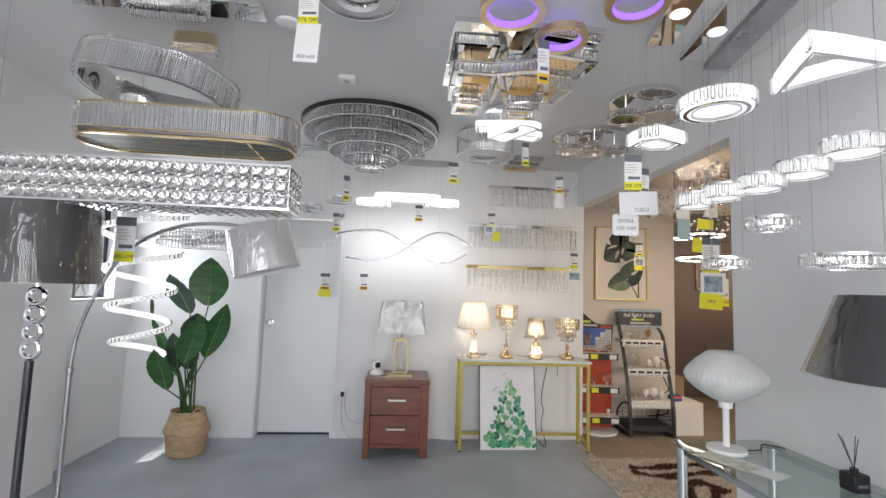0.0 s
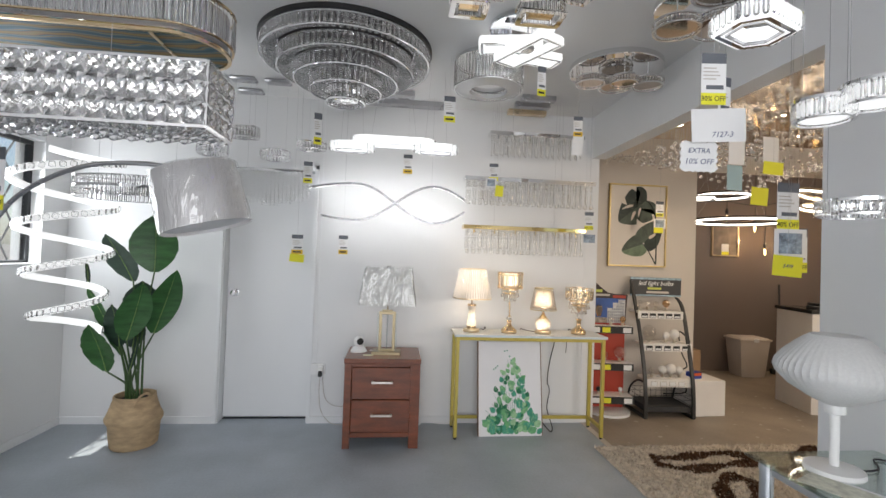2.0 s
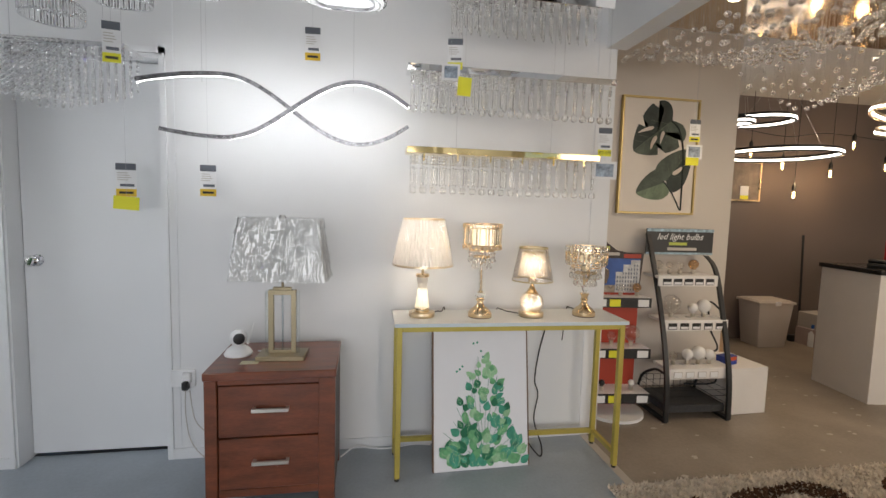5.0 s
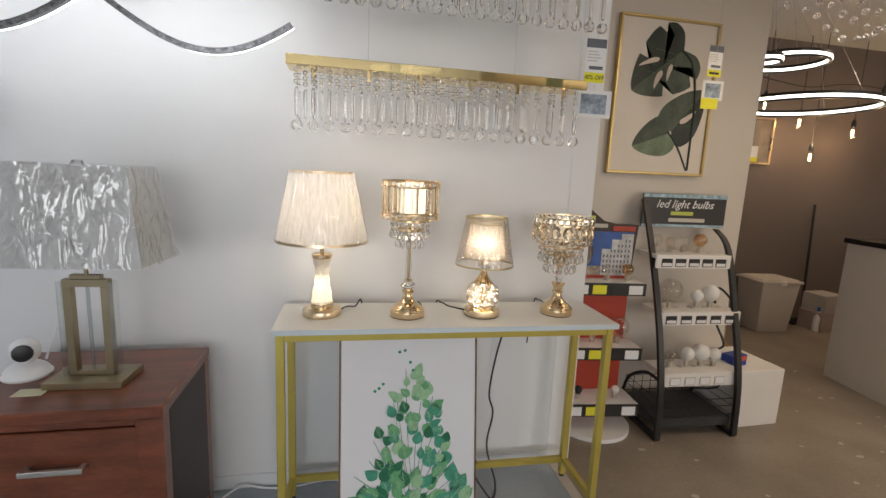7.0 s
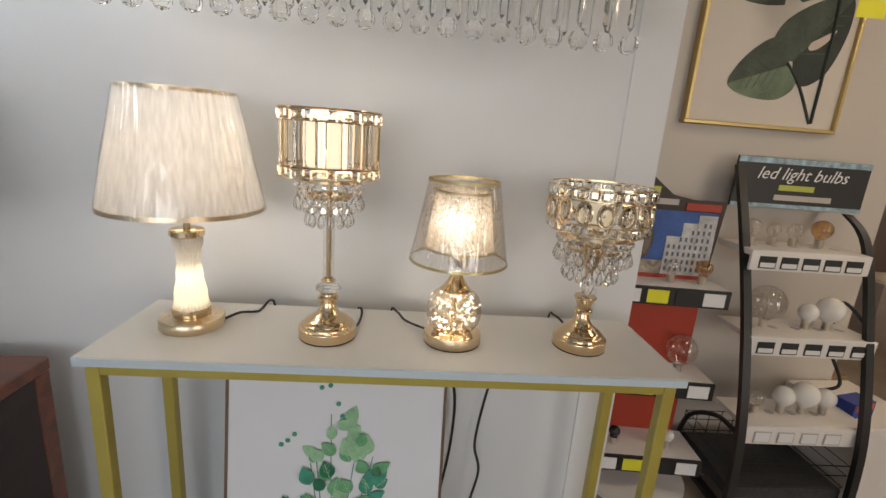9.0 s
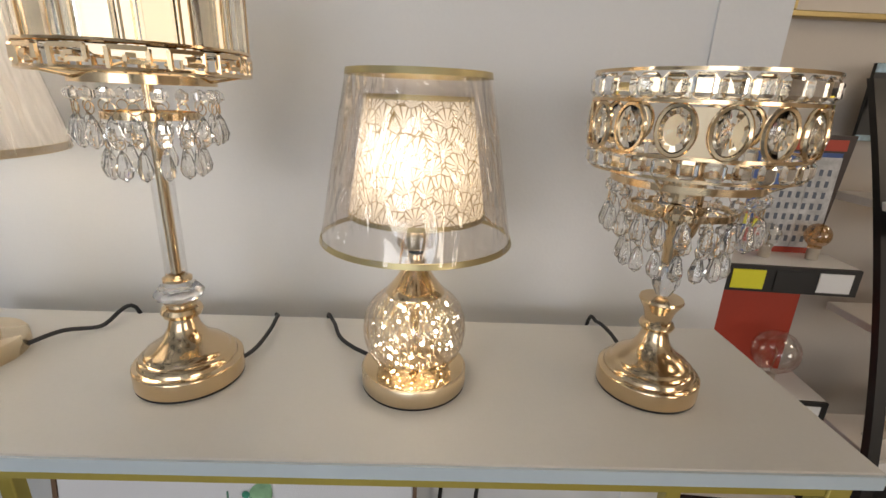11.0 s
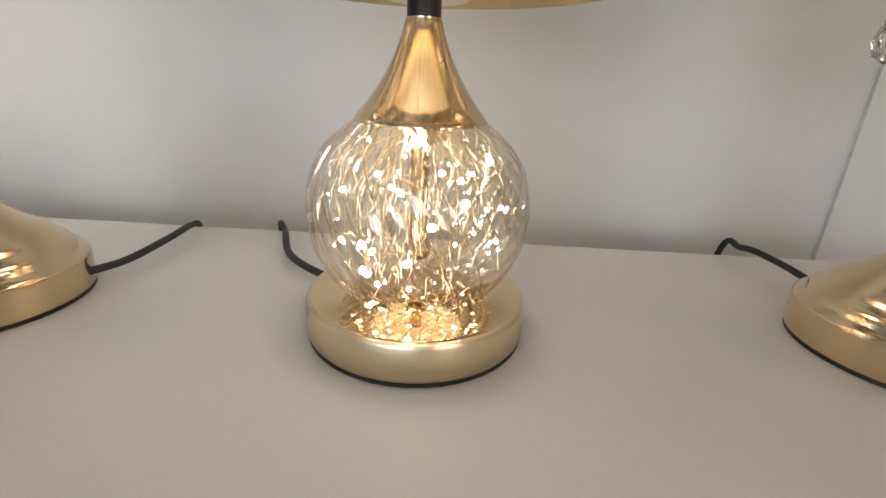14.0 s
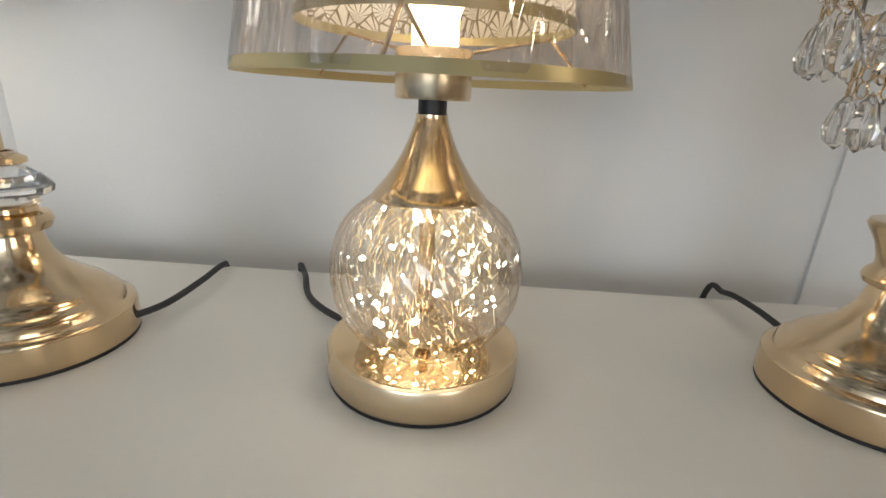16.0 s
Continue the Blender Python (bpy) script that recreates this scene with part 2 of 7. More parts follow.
def stadium(length, width, n=12):
    """The plan line of a racetrack shape along x."""
    r, h = width / 2, (length - width) / 2
    pts = [(h + r * math.cos(a), r * math.sin(a)) for a in (-math.pi / 2 + math.pi * k / n for k in range(n + 1))]
    pts += [(-h + r * math.cos(a), r * math.sin(a)) for a in (math.pi / 2 + math.pi * k / n for k in range(n + 1))]
    dense = []
    for i, p in enumerate(pts):
        q = pts[(i + 1) % len(pts)]
        d = math.dist(p, q)
        k = max(1, int(d / 0.06))
        dense += [(p[0] + (q[0] - p[0]) * j / k, p[1] + (q[1] - p[1]) * j / k) for j in range(k)]
    return dense


def writing(text, size, m, material, parent, name="lettering", align="CENTER", shear=0.0, sx=1.0):
    """Raised letters as a mesh in the x, y plane of m."""
    cu = bpy.data.curves.new(name, "FONT")
    cu.body, cu.size, cu.align_x, cu.align_y, cu.extrude, cu.shear, cu.resolution_u = text, size, align, "CENTER", 0.0004, shear, 2
    tmp = bpy.data.objects.new(name, cu)
    me = bpy.data.meshes.new_from_object(tmp)
    bpy.data.objects.remove(tmp)
    me.transform(m @ Matrix.Diagonal((sx, 1, 1, 1)))
    me.materials.clear()
    me.materials.append(material)
    return part(name, me, material, parent)


# ---- structure ----
H = 2.6
XW, XE, YN, YS = -2.44, 1.7, 4.4, -2.6


def slab(name, x0, x1, y0, y1, z0, z1, material, label, category="wall", b=0.0):
    return solid(name, box(x0, x1, y0, y1, z0, z1, b), material, label, category, "structure", smooth=False)


slab("floor", -2.7, 1.7, -2.8, 4.56, -0.1, 0.0, FLOORGREY, "grey painted concrete shop floor, worn and faintly glossy", "floor")
slab("floor_back_room", 1.7, 7.2, -1.2, 6.4, -0.1, 0.0, CONCRETE, "bare brown concrete floor with pale flecks", "floor")
slab("ceiling", -2.7, 1.9, -2.8, 5.4, H, H + 0.1, CEIL, "plain white plaster ceiling of the showroom", "ceiling")
slab("ceiling_back_room", 1.9, 7.2, -1.2, 6.4, H, H + 0.1, CEIL, "plain pale ceiling over the back room", "ceiling")
slab("wall_north_west", -2.44, -1.3, YN, 4.56, 0, H, WALL, "white painted wall beside the door")
slab("wall_north_over_door", -1.3, -0.61, YN, 4.56, 2.03, H, WALL, "white painted wall above the door")
slab("wall_north", -0.61, 1.655, YN, 4.56, 0, H, WALL, "white painted wall behind the display tables")
slab("wall_west_sill", -2.64, XW, 3.43, 4.56, 0, 1.21, WALL, "white wall below the side window")
slab("wall_west_head", -2.64, XW, 3.43, 4.56, 2.08, H, WALL, "white wall above the side window")
slab("wall_west_end", -2.64, XW, 4.14, 4.56, 1.21, 2.08, WALL, "white wall between window and corner")
slab("wall_west", -2.64, -2.3, -2.8, 3.43, 0, H, WALL, "white painted side wall standing proud of the window wall")
slab("wall_east", XE, 1.82, -2.8, 2.25, 0, H, WALL, "white painted wall behind the glass table")
slab("wall_east_head", XE, 1.82, 2.25, 4.396, 2.25, H, WALL, "white painted beam over the wide opening")
slab("wall_east_stub", 1.655, 1.765, 4.396, 4.56, 0, H, WALL, "short white wall end beside the wide opening")
slab("wall_back_room_north", 1.765, 3.0, 4.88, 5.0, 0, H, CREAM, "cream painted wall behind the bulb stands")
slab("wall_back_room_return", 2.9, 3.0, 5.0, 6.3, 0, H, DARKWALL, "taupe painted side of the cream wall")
slab("wall_back_room_stub", 1.655, 1.765, 4.56, 5.0, 0, H, CREAM, "narrow cream wall in the corner")
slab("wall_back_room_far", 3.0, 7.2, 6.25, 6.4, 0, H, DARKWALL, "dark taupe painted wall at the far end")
slab("wall_back_room_east", 7.1, 7.2, -1.2, 6.25, 0, H, CREAM, "cream painted wall closing the back room")
slab("wall_back_room_south_a", 1.82, 3.0, -1.2, -1.1, 0, H, CREAM, "cream painted wall closing the back room")
slab("wall_back_room_south_b", 5.4, 7.2, -1.2, -1.1, 0, H, CREAM, "cream painted wall closing the back room")
slab("wall_back_room_south_head", 3.0, 5.4, -1.2, -1.1, 2.4, H, CREAM, "unseen cream wall over the opening behind the fill light")
slab("wall_south_a", -2.64, -2.2, -2.8, -2.64, 0, H, WALL, "white painted wall beside the shop front")
slab("wall_south_b", 1.4, 1.82, -2.8, -2.64, 0, H, WALL, "white painted wall beside the shop front")
slab("wall_south_head", -2.2, 1.4, -2.8, -2.64, 2.45, H, WALL, "white painted wall over the shop front")
slab("wall_south_sill", -2.2, 1.4, -2.8, -2.64, 0, 0.45, WALL, "low white wall under the shop front")
slab("wall_store_room", -1.6, -0.3, 5.3, 5.4, 0, H, WALL, "plain wall of the room behind the door")
slab("ground", -400, 400, -400, 400, -0.35, -0.15, CONCRETE, "pale paved ground outside the shop", "ground")


# ---- furniture ----
def nightstand(x, y):
    t = thing("nightstand", x, y, 0, 0, "cherry-stained wooden nightstand with two drawers, on the grey floor", "nightstand")
    w, d, h = 0.53, 0.43, 0.63
    part("top", box(-w / 2 - 0.004, w / 2 + 0.004, -0.008, d, h - 0.035, h, 0.004), CHERRY, t)
    for sx in (-1, 1):
        part("leg", box(sx * (w / 2 - 0.048) - 0.022 if sx > 0 else -w / 2, w / 2 if sx > 0 else -w / 2 + 0.05, 0, 0.05, 0, h - 0.035, 0.003), CHERRY, t)
        part("leg", box(w / 2 - 0.05 if sx > 0 else -w / 2, w / 2 if sx > 0 else -w / 2 + 0.05, d - 0.05, d, 0, h - 0.035, 0.003), CHERRY, t)
        part("side_panel", box(sx * (w / 2 - 0.006) - 0.006, sx * (w / 2 - 0.006) + 0.006, 0.05, d - 0.05, 0.08, h - 0.036, 0.001), DARK_SIDE, t, "side panel darker than the front")
    part("apron", box(-w / 2 + 0.05, w / 2 - 0.05, 0.012, 0.035, 0.075, 0.11, 0.002), CHERRY, t)
    part("rail", box(-w / 2 + 0.05, w / 2 - 0.05, 0.012, 0.035, h - 0.06, h - 0.036, 0.001), CHERRY, t)
    part("back_panel", box(-w / 2 + 0.05, w / 2 - 0.05, d - 0.015, d - 0.003, 0.08, h - 0.036), DARK_SIDE, t)
    for z0, z1 in ((0.113, 0.338), (0.344, 0.567)):
        dr = part("drawer", box(-w / 2 + 0.053, w / 2 - 0.053, 0.006, 0.3, z0, z1, 0.003), CHERRY, t)
        zc = (z0 + z1) / 2 + 0.012
        bm = box(-0.075, 0.075, -0.026, -0.014, zc - 0.008, zc + 0.008, 0.002)
        box(-0.073, -0.061, -0.015, 0.007, zc - 0.006, zc + 0.006, bm=bm)
        box(0.061, 0.073, -0.015, 0.007, zc - 0.006, zc + 0.006, bm=bm)
        part("handle", bm, SATINNICKEL, dr, "satin nickel bar handle")
    return t


nightstand(-0.012, 3.89)


def console_table():
    """White top on a mustard gold steel frame."""
    t = thing("console_table", 1.108, 4.1705, 0, -1.07, "narrow white console table on a mustard gold steel frame", "table")
    x0, x1, y0, y1 = -0.592, 0.592, -0.149, 0.149
    top = part("tabletop", box(x0, x1, y0, y1, 0.768, 0.786, 0.0015), TABLETOP, t, "off-white laminate top")
    part("edge_band", box(x0 + 0.002, x1 - 0.002, y0 - 0.0035, y0 - 0.0005, 0.769, 0.785), TABLETOP_EDGE, top, "pale blue-white edge strip")
    s = 0.026
    for sx in (0, 1):
        xa = x0 + 0.012 if sx == 0 else x1 - 0.012 - s
        for sy in (0, 1):
            ya = y0 + 0.012 if sy == 0 else y1 - 0.012 - s
            leg = part("leg", box(xa, xa + s, ya, ya + s, 0.014, 0.766, 0.002), GOLDPAINT, t)
            part("rubber_foot", lathe([(0, 0), (0.011, 0), (0.011, 0.016), (0, 0.016)], 12, xa + s / 2, ya + s / 2), BLACKRUBBER, leg)
        part("side_rail", box(xa + 0.002, xa + s - 0.002, y0 + 0.012 + s, y1 - 0.012 - s, 0.742, 0.766, 0.001), GOLDPAINT, t)
        part("floor_rail", box(xa + 0.002, xa + s - 0.002, y0 + 0.012 + s, y1 - 0.012 - s, 0.07, 0.094, 0.001), GOLDPAINT, t)
    for ya in (y0 + 0.014, y1 - 0.014 - 0.022):
        part("long_rail", box(x0 + 0.012 + s, x1 - 0.012 - s, ya, ya + 0.022, 0.742, 0.766, 0.001), GOLDPAINT, t)
    part("stretcher", box(x0 + 0.012 + s, x1 - 0.012 - s, y1 - 0.036, y1 - 0.014, 0.07, 0.094, 0.001), GOLDPAINT, t)
    return t


console_table()


# ---- crystal pieces, shared by all the fixtures ----
PALECRYSTAL = glass("pale_cut_crystal", (1.0, 0.99, 0.97), 0.0, 1.38, 0.93)


def shape(bm, name, material, smooth=False):
    return finish(bm, name, material, smooth)


BEAD = shape(lathe([(0, -0.007), (0.0065, -0.003), (0.0065, 0.003), (0, 0.007)], 6), "bead", PALECRYSTAL)
BALL = shape(lathe([(0, -0.0115), (0.0075, -0.0088), (0.0112, -0.003), (0.0112, 0.003), (0.0075, 0.0088), (0, 0.0115)], 10), "ball", PALECRYSTAL)
PRISM = shape(lathe([(0, -0.047), (0.0068, -0.036), (0.0068, 0.036), (0, 0.044)], 6), "prism", PALECRYSTAL)
DROP = shape(lathe([(0, -0.016), (0.0055, -0.012), (0.0075, -0.005), (0.004, 0.008), (0, 0.014)], 8), "drop", PALECRYSTAL)
BLOCK = shape(box(-0.0135, 0.0135, -0.006, 0.006, -0.0135, 0.0135, 0.005), "block", PALECRYSTAL)
LOOPM = shape(tube([(0.0055 * math.cos(a), 0, 0.0055 * math.sin(a)) for a in (2 * math.pi * k / 10 for k in range(10))], 0.0006, 4, True), "loop", GOLD, True)


def hang(mesh, parent, x, y, z, rz=0.0, s=1.0, name=None, tilt=0.0):
    ob = new(name or mesh.name.split(".")[0], mesh)
    ob.parent = parent
    ob.matrix_local = pose(x, y, z, tilt, 0, rz) @ Matrix.Diagonal((s, s, s, 1))
    return ob


def stamp(bm, mesh, x, y, z, rz=0.0, s=1.0, sz=None):
    """Adds a copy of a mesh to bm."""
    n0 = len(bm.verts)
    bm.from_mesh(mesh)
    bm.verts.ensure_lookup_table()
    m = pose(x, y, z, 0, 0, rz) @ Matrix.Diagonal((s, s, sz or s, 1))
    for v in bm.verts[n0:]:
        v.co = m @ v.co
    return bm


WARM = (1.0, 0.93, 0.83)
BULB = glow("warm_bulb_glow", (1.0, 0.78, 0.5), 7.0)


def bulb_light(name, parent_xyz, watts, color=WARM, r=0.02):
    return lamp(name, "POINT", pose(*parent_xyz), watts, color, radius=r)


def fabric(name, color, trans=0.5, low=0.95, stretch=(1, 1, 1)):
    """Lampshade cloth: partly see-through to light, with a pleat or weave relief."""
    m = bpy.data.materials.new(name)
    m.use_nodes = True
    n, l = m.node_tree.nodes, m.node_tree.links
    n.remove(n["Principled BSDF"])
    d, t, mix = n.new("ShaderNodeBsdfDiffuse"), n.new("ShaderNodeBsdfTranslucent"), n.new("ShaderNodeMixShader")
    tc, mp, nz, ramp = n.new("ShaderNodeTexCoord"), n.new("ShaderNodeMapping"), n.new("ShaderNodeTexNoise"), n.new("ShaderNodeValToRGB")
    mp.inputs["Scale"].default_value = stretch
    nz.inputs["Scale"].default_value, nz.inputs["Detail"].default_value = 160, 3
    ramp.color_ramp.elements[0].color = (*[c * low for c in color], 1)
    ramp.color_ramp.elements[1].color = (*color, 1)
    ramp.color_ramp.elements[0].position, ramp.color_ramp.elements[1].position = 0.35, 0.65
    l.new(tc.outputs["Object"], mp.inputs[0])
    l.new(mp.outputs[0], nz.inputs["Vector"])
    l.new(nz.outputs[0], ramp.inputs[0])
    for s in (d, t):
        l.new(ramp.outputs[0], s.inputs["Color"])
    mix.inputs[0].default_value = trans
    l.new(d.outputs[0], mix.inputs[1])
    l.new(t.outputs[0], mix.inputs[2])
    l.new(mix.outputs[0], n["Material Output"].inputs["Surface"])
    return m


PLEATED = fabric("pleated_ivory_fabric", (0.87, 0.83, 0.79), 0.45, 0.84, (0.9, 0.9, 0.015))
OFFWHITE_CLOTH = fabric("off_white_shade_cloth", (0.76, 0.755, 0.74), 0.25)
WHITE_CLOTH = fabric("white_shade_cloth", (0.88, 0.87, 0.88), 0.25)
FILM = film("clear_wrap", (0.98, 0.98, 0.98), 0.5, 0.1, 1.0, 11.0, (1, 1, 0.12), base=0.08, turn=0.25)
FILM_GOLD = film("clear_wrap_over_organza", (0.99, 0.97, 0.95), 0.7, 0.1, 1.0, 24.0, (1, 1, 0.35), base=0.12)
FILM_LAMP = film("crinkled_wrap", (0.96, 0.965, 0.965), 0.75, 0.1, 1.0, 22.0, (1, 1, 0.45), base=0.14, turn=0.4)
AMBER = film("amber_lustre_glass", (0.985, 0.915, 0.82), 0.75, 0.05, base=0.14)
AMBER_RIB = film("amber_glass_rib", (0.96, 0.87, 0.76), 0.7, 0.08, base=0.14)


def patterned_cloth():
    """Cream shade cloth printed with a brown shell-like leaf outline."""
    m = fabric("cream_cloth_with_shell_print", (0.9, 0.86, 0.78), 0.45)
    n, l = m.node_tree.nodes, m.node_tree.links
    tc, vo, mr = n.new("ShaderNodeTexCoord"), n.new("ShaderNodeTexVoronoi"), n.new("ShaderNodeMapRange")
    vo.feature = "DISTANCE_TO_EDGE"
    vo.inputs["Scale"].default_value = 68
    nz = n.new("ShaderNodeTexVoronoi")
    nz.inputs["Scale"].default_value = 68
    l.new(tc.outputs["Object"], vo.inputs["Vector"])
    l.new(tc.outputs["Object"], nz.inputs["Vector"])
    mr.inputs["From Min"].default_value, mr.inputs["From Max"].default_value = 0.012, 0.04
    l.new(vo.outputs["Distance"], mr.inputs["Value"])
    # ribs that fan out from each shell's foot
    sub, sep, at, wave = n.new("ShaderNodeVectorMath"), n.new("ShaderNodeSeparateXYZ"), n.new("ShaderNodeMath"), n.new("ShaderNodeMath")
    sub.operation = "SUBTRACT"
    sc = n.new("ShaderNodeVectorMath")
    sc.operation = "SCALE"
    sc.inputs["Scale"].default_value = 68
    l.new(tc.outputs["Object"], sub.inputs[0])
    l.new(nz.outputs["Position"], sub.inputs[1])
    l.new(sub.outputs[0], sep.inputs[0])
    at.operation = "ARCTAN2"
    ad = n.new("ShaderNodeMath")
    ad.operation = "ADD"
    ad.inputs[1].default_value = 0.006
    l.new(sep.outputs["Z"], ad.inputs[0])
    l.new(ad.outputs[0], at.inputs[0])
    l.new(sep.outputs["X"], at.inputs[1])
    mul = n.new("ShaderNodeMath")
    mul.operation = "MULTIPLY"
    mul.inputs[1].default_value = 13
    l.new(at.outputs[0], mul.inputs[0])
    wave.operation = "SINE"
    l.new(mul.outputs[0], wave.inputs[0])
    mr2 = n.new("ShaderNodeMapRange")
    mr2.inputs["From Min"].default_value, mr2.inputs["From Max"].default_value = -0.95, -0.6
    l.new(wave.outputs[0], mr2.inputs["Value"])
    mn = n.new("ShaderNodeMath")
    mn.operation = "MULTIPLY"
    l.new(mr.outputs[0], mn.inputs[0])
    l.new(mr2.outputs[0], mn.inputs[1])
    mix = n.new("ShaderNodeMix")
    mix.data_type = "RGBA"
    mix.inputs["A"].default_value = (0.25, 0.18, 0.08, 1)
    ramp = [x for x in n if x.bl_idname == "ShaderNodeValToRGB"][0]
    l.new(mn.outputs[0], mix.inputs["Factor"])
    l.new(ramp.outputs[0], mix.inputs["B"])
    for s in n:
        if s.bl_idname in ("ShaderNodeBsdfDiffuse", "ShaderNodeBsdfTranslucent"):
            l.new(mix.outputs["Result"], s.inputs["Color"])
    return m


SHELLPRINT = patterned_cloth()


def cord(pts, name="cable", label="thin black power cord", r=0.003, material=None, parent=None):
    bm = tube(spline(pts, 8), r, 8)
    if parent:
        bmesh.ops.transform(bm, matrix=parent.matrix_world.inverted(), verts=bm.verts)
        return part("cord", bm, material or BLACKRUBBER, parent, label)
    return solid(name, bm, material or BLACKRUBBER, label, "cable")


TT = 0.786


# ---- pleated lamp on an hourglass glass body ----
LATTICE = fabric("frosted_lattice_glass", (0.93, 0.9, 0.85), 0.6)


def pleated_lamp(x, y):
    t = thing("table_lamp", x, y, TT, 0, "lit table lamp with pleated ivory shade and hourglass glass body", "table lamp", "lamps on the console table")
    part("base", lathe([(0, 0.0), (0.063, 0.0), (0.0655, 0.004), (0.0655, 0.02), (0.063, 0.024), (0.04, 0.026), (0, 0.026)], 48), GOLD_SATIN, t)
    part("collar", lathe([(0.037, 0.026), (0.038, 0.03), (0.037, 0.034), (0.038, 0.038), (0.037, 0.044), (0.03, 0.046)], 40), GOLD, t)
    prof = [(0.035, 0.044), (0.032, 0.07), (0.027, 0.1), (0.0235, 0.13), (0.0225, 0.15), (0.024, 0.17), (0.028, 0.19), (0.0305, 0.203)]
    dense = [(a[0] + (b[0] - a[0]) * k / 4, a[1] + (b[1] - a[1]) * k / 4) for a, b in zip(prof, prof[1:]) for k in range(4)] + [prof[-1]]
    body = part("body", lathe(dense, 48, wave=lambda a, i: 1 + 0.07 * math.cos(12 * a + i * 0.55) * math.cos(12 * a - i * 0.55)),
                LATTICE, t, "lattice-cut glass body glowing from within")
    part("inner_bulb", lathe([(0, 0.048), (0.03, 0.05), (0.026, 0.075), (0, 0.1)], 24), glow("warm_body_glow", (1, 0.84, 0.55), 1.6), body)
    part("cap", lathe([(0.031, 0.2), (0.034, 0.203), (0.034, 0.213), (0.031, 0.216), (0, 0.217)], 40), GOLD, t)
    part("stem", lathe([(0.0065, 0.216), (0.0065, 0.27)], 16), BRASS, t)
    n = 288
    shade = part("shade", lathe([(0.15, 0.262), (0.139, 0.316), (0.127, 0.374), (0.114, 0.433), (0.103, 0.489)], n, wave=lambda a, i: 1 + 0.014 * math.sin(48 * a + 0.6 * math.sin(5 * a)) + 0.005 * math.sin(17 * a)), PLEATED, t, "pleated ivory fabric shade")
    part("rim", lathe([(0.1505, 0.258), (0.1525, 0.258), (0.152, 0.267), (0.15, 0.267)], 64, close=True), GOLD_SATIN, shade)
    part("rim", lathe([(0.1025, 0.484), (0.1045, 0.484), (0.104, 0.492), (0.102, 0.492)], 64, close=True), GOLD_SATIN, shade)
    part("wrap", lathe([(0.155, 0.26), (0.143, 0.316), (0.131, 0.374), (0.118, 0.433), (0.107, 0.49)], 48, wave=lambda a, i: 1 + 0.012 * math.sin(5 * a + i)), FILM, shade, "clear plastic wrap")
    part("bulb", lathe([(0, 0.29), (0.014, 0.295), (0.028, 0.34), (0.03, 0.36), (0.02, 0.385), (0, 0.392)], 20), BULB, t)
    bulb_light("pleated_lamp_light", (x, y, TT + 0.41), 0.66, r=0.03)
    bulb_light("pleated_lamp_light_low", (x, y, TT + 0.275), 0.34, r=0.02)
    bulb_light("hourglass_light", (x, y, TT + 0.115), 0.05, (1.0, 0.86, 0.6), r=0.008)
    cord([(x + 0.06, y + 0.02, TT + 0.008), (x + 0.085, y + 0.05, TT + 0.012), (x + 0.115, 4.27, TT + 0.004), (x + 0.14, 4.322, TT + 0.0), (x + 0.14, 4.335, TT - 0.25), (x + 0.1, 4.35, 0.25)], parent=t)
    return t


pleated_lamp(0.66, 4.191)

BELL = [(0, 0.0025), (0.0785, 0.0025), (0.0798, 0.003), (0.08, 0.004), (0.08, 0.0215), (0.0796, 0.0235), (0.078, 0.0248), (0.0735, 0.0258), (0.072, 0.0264), (0.0712, 0.0285), (0.0695, 0.0318), (0.066, 0.0342), (0.0632, 0.035), (0.062, 0.0356), (0.0612, 0.0372), (0.058, 0.0405), (0.052, 0.0435), (0.044, 0.0475), (0.032, 0.055), (0.0235, 0.066), (0.0195, 0.078)]


def bell_foot(t, k, top):
    """The turned gold foot of the two crystal lamps; k scales its width."""
    foot = part("base", lathe([(r * k, z) for r, z in BELL] + top, 56), GOLD, t, "turned polished gold foot")
    part("felt", lathe([(0, 0.0), (0.0792 * k, 0.0), (0.0792 * k, 0.0024), (0.0, 0.0024)], 48), BLACK, foot)


def key_band(t, r, z, h, n=14):
    """A pierced band with a Greek key, cut as bars round a circle."""
    bm = bmesh.new()
    for zz in (z, z + h):
        tube([(r * math.cos(a), r * math.sin(a), zz) for a in (2 * math.pi * k / 60 for k in range(60))], 0.002, 5, True, bm)
    keys = ((0.1, 0, 0.1, 0.78), (0.1, 0.78, 0.75, 0.78), (0.75, 0.78, 0.75, 0.28), (0.75, 0.28, 0.38, 0.28), (0.38, 0.28, 0.38, 0.52), (0.38, 0.52, 0.55, 0.52))
    for i in range(n):
        for u0, v0, u1, v1 in keys:
            a0, a1 = (2 * math.pi * (i + u) / n for u in (u0, u1))
            tube([(r * math.cos(a0), r * math.sin(a0), z + v0 * h), (r * math.cos(a1), r * math.sin(a1), z + v1 * h)], 0.0026, 4, False, bm)
    return part("pierced_band", bm, GOLD, t, "pierced gold band with a Greek key pattern")


# Honey tint puts the gold that the cut crystals reflect into their colour.
HONEY = glass("honey_crystal", (1.0, 0.95, 0.84), 0.0, 1.5)
FROST = glow("lit_frosted_candle_glass", (1.0, 0.84, 0.6), 0.4, (0.7, 0.62, 0.5))


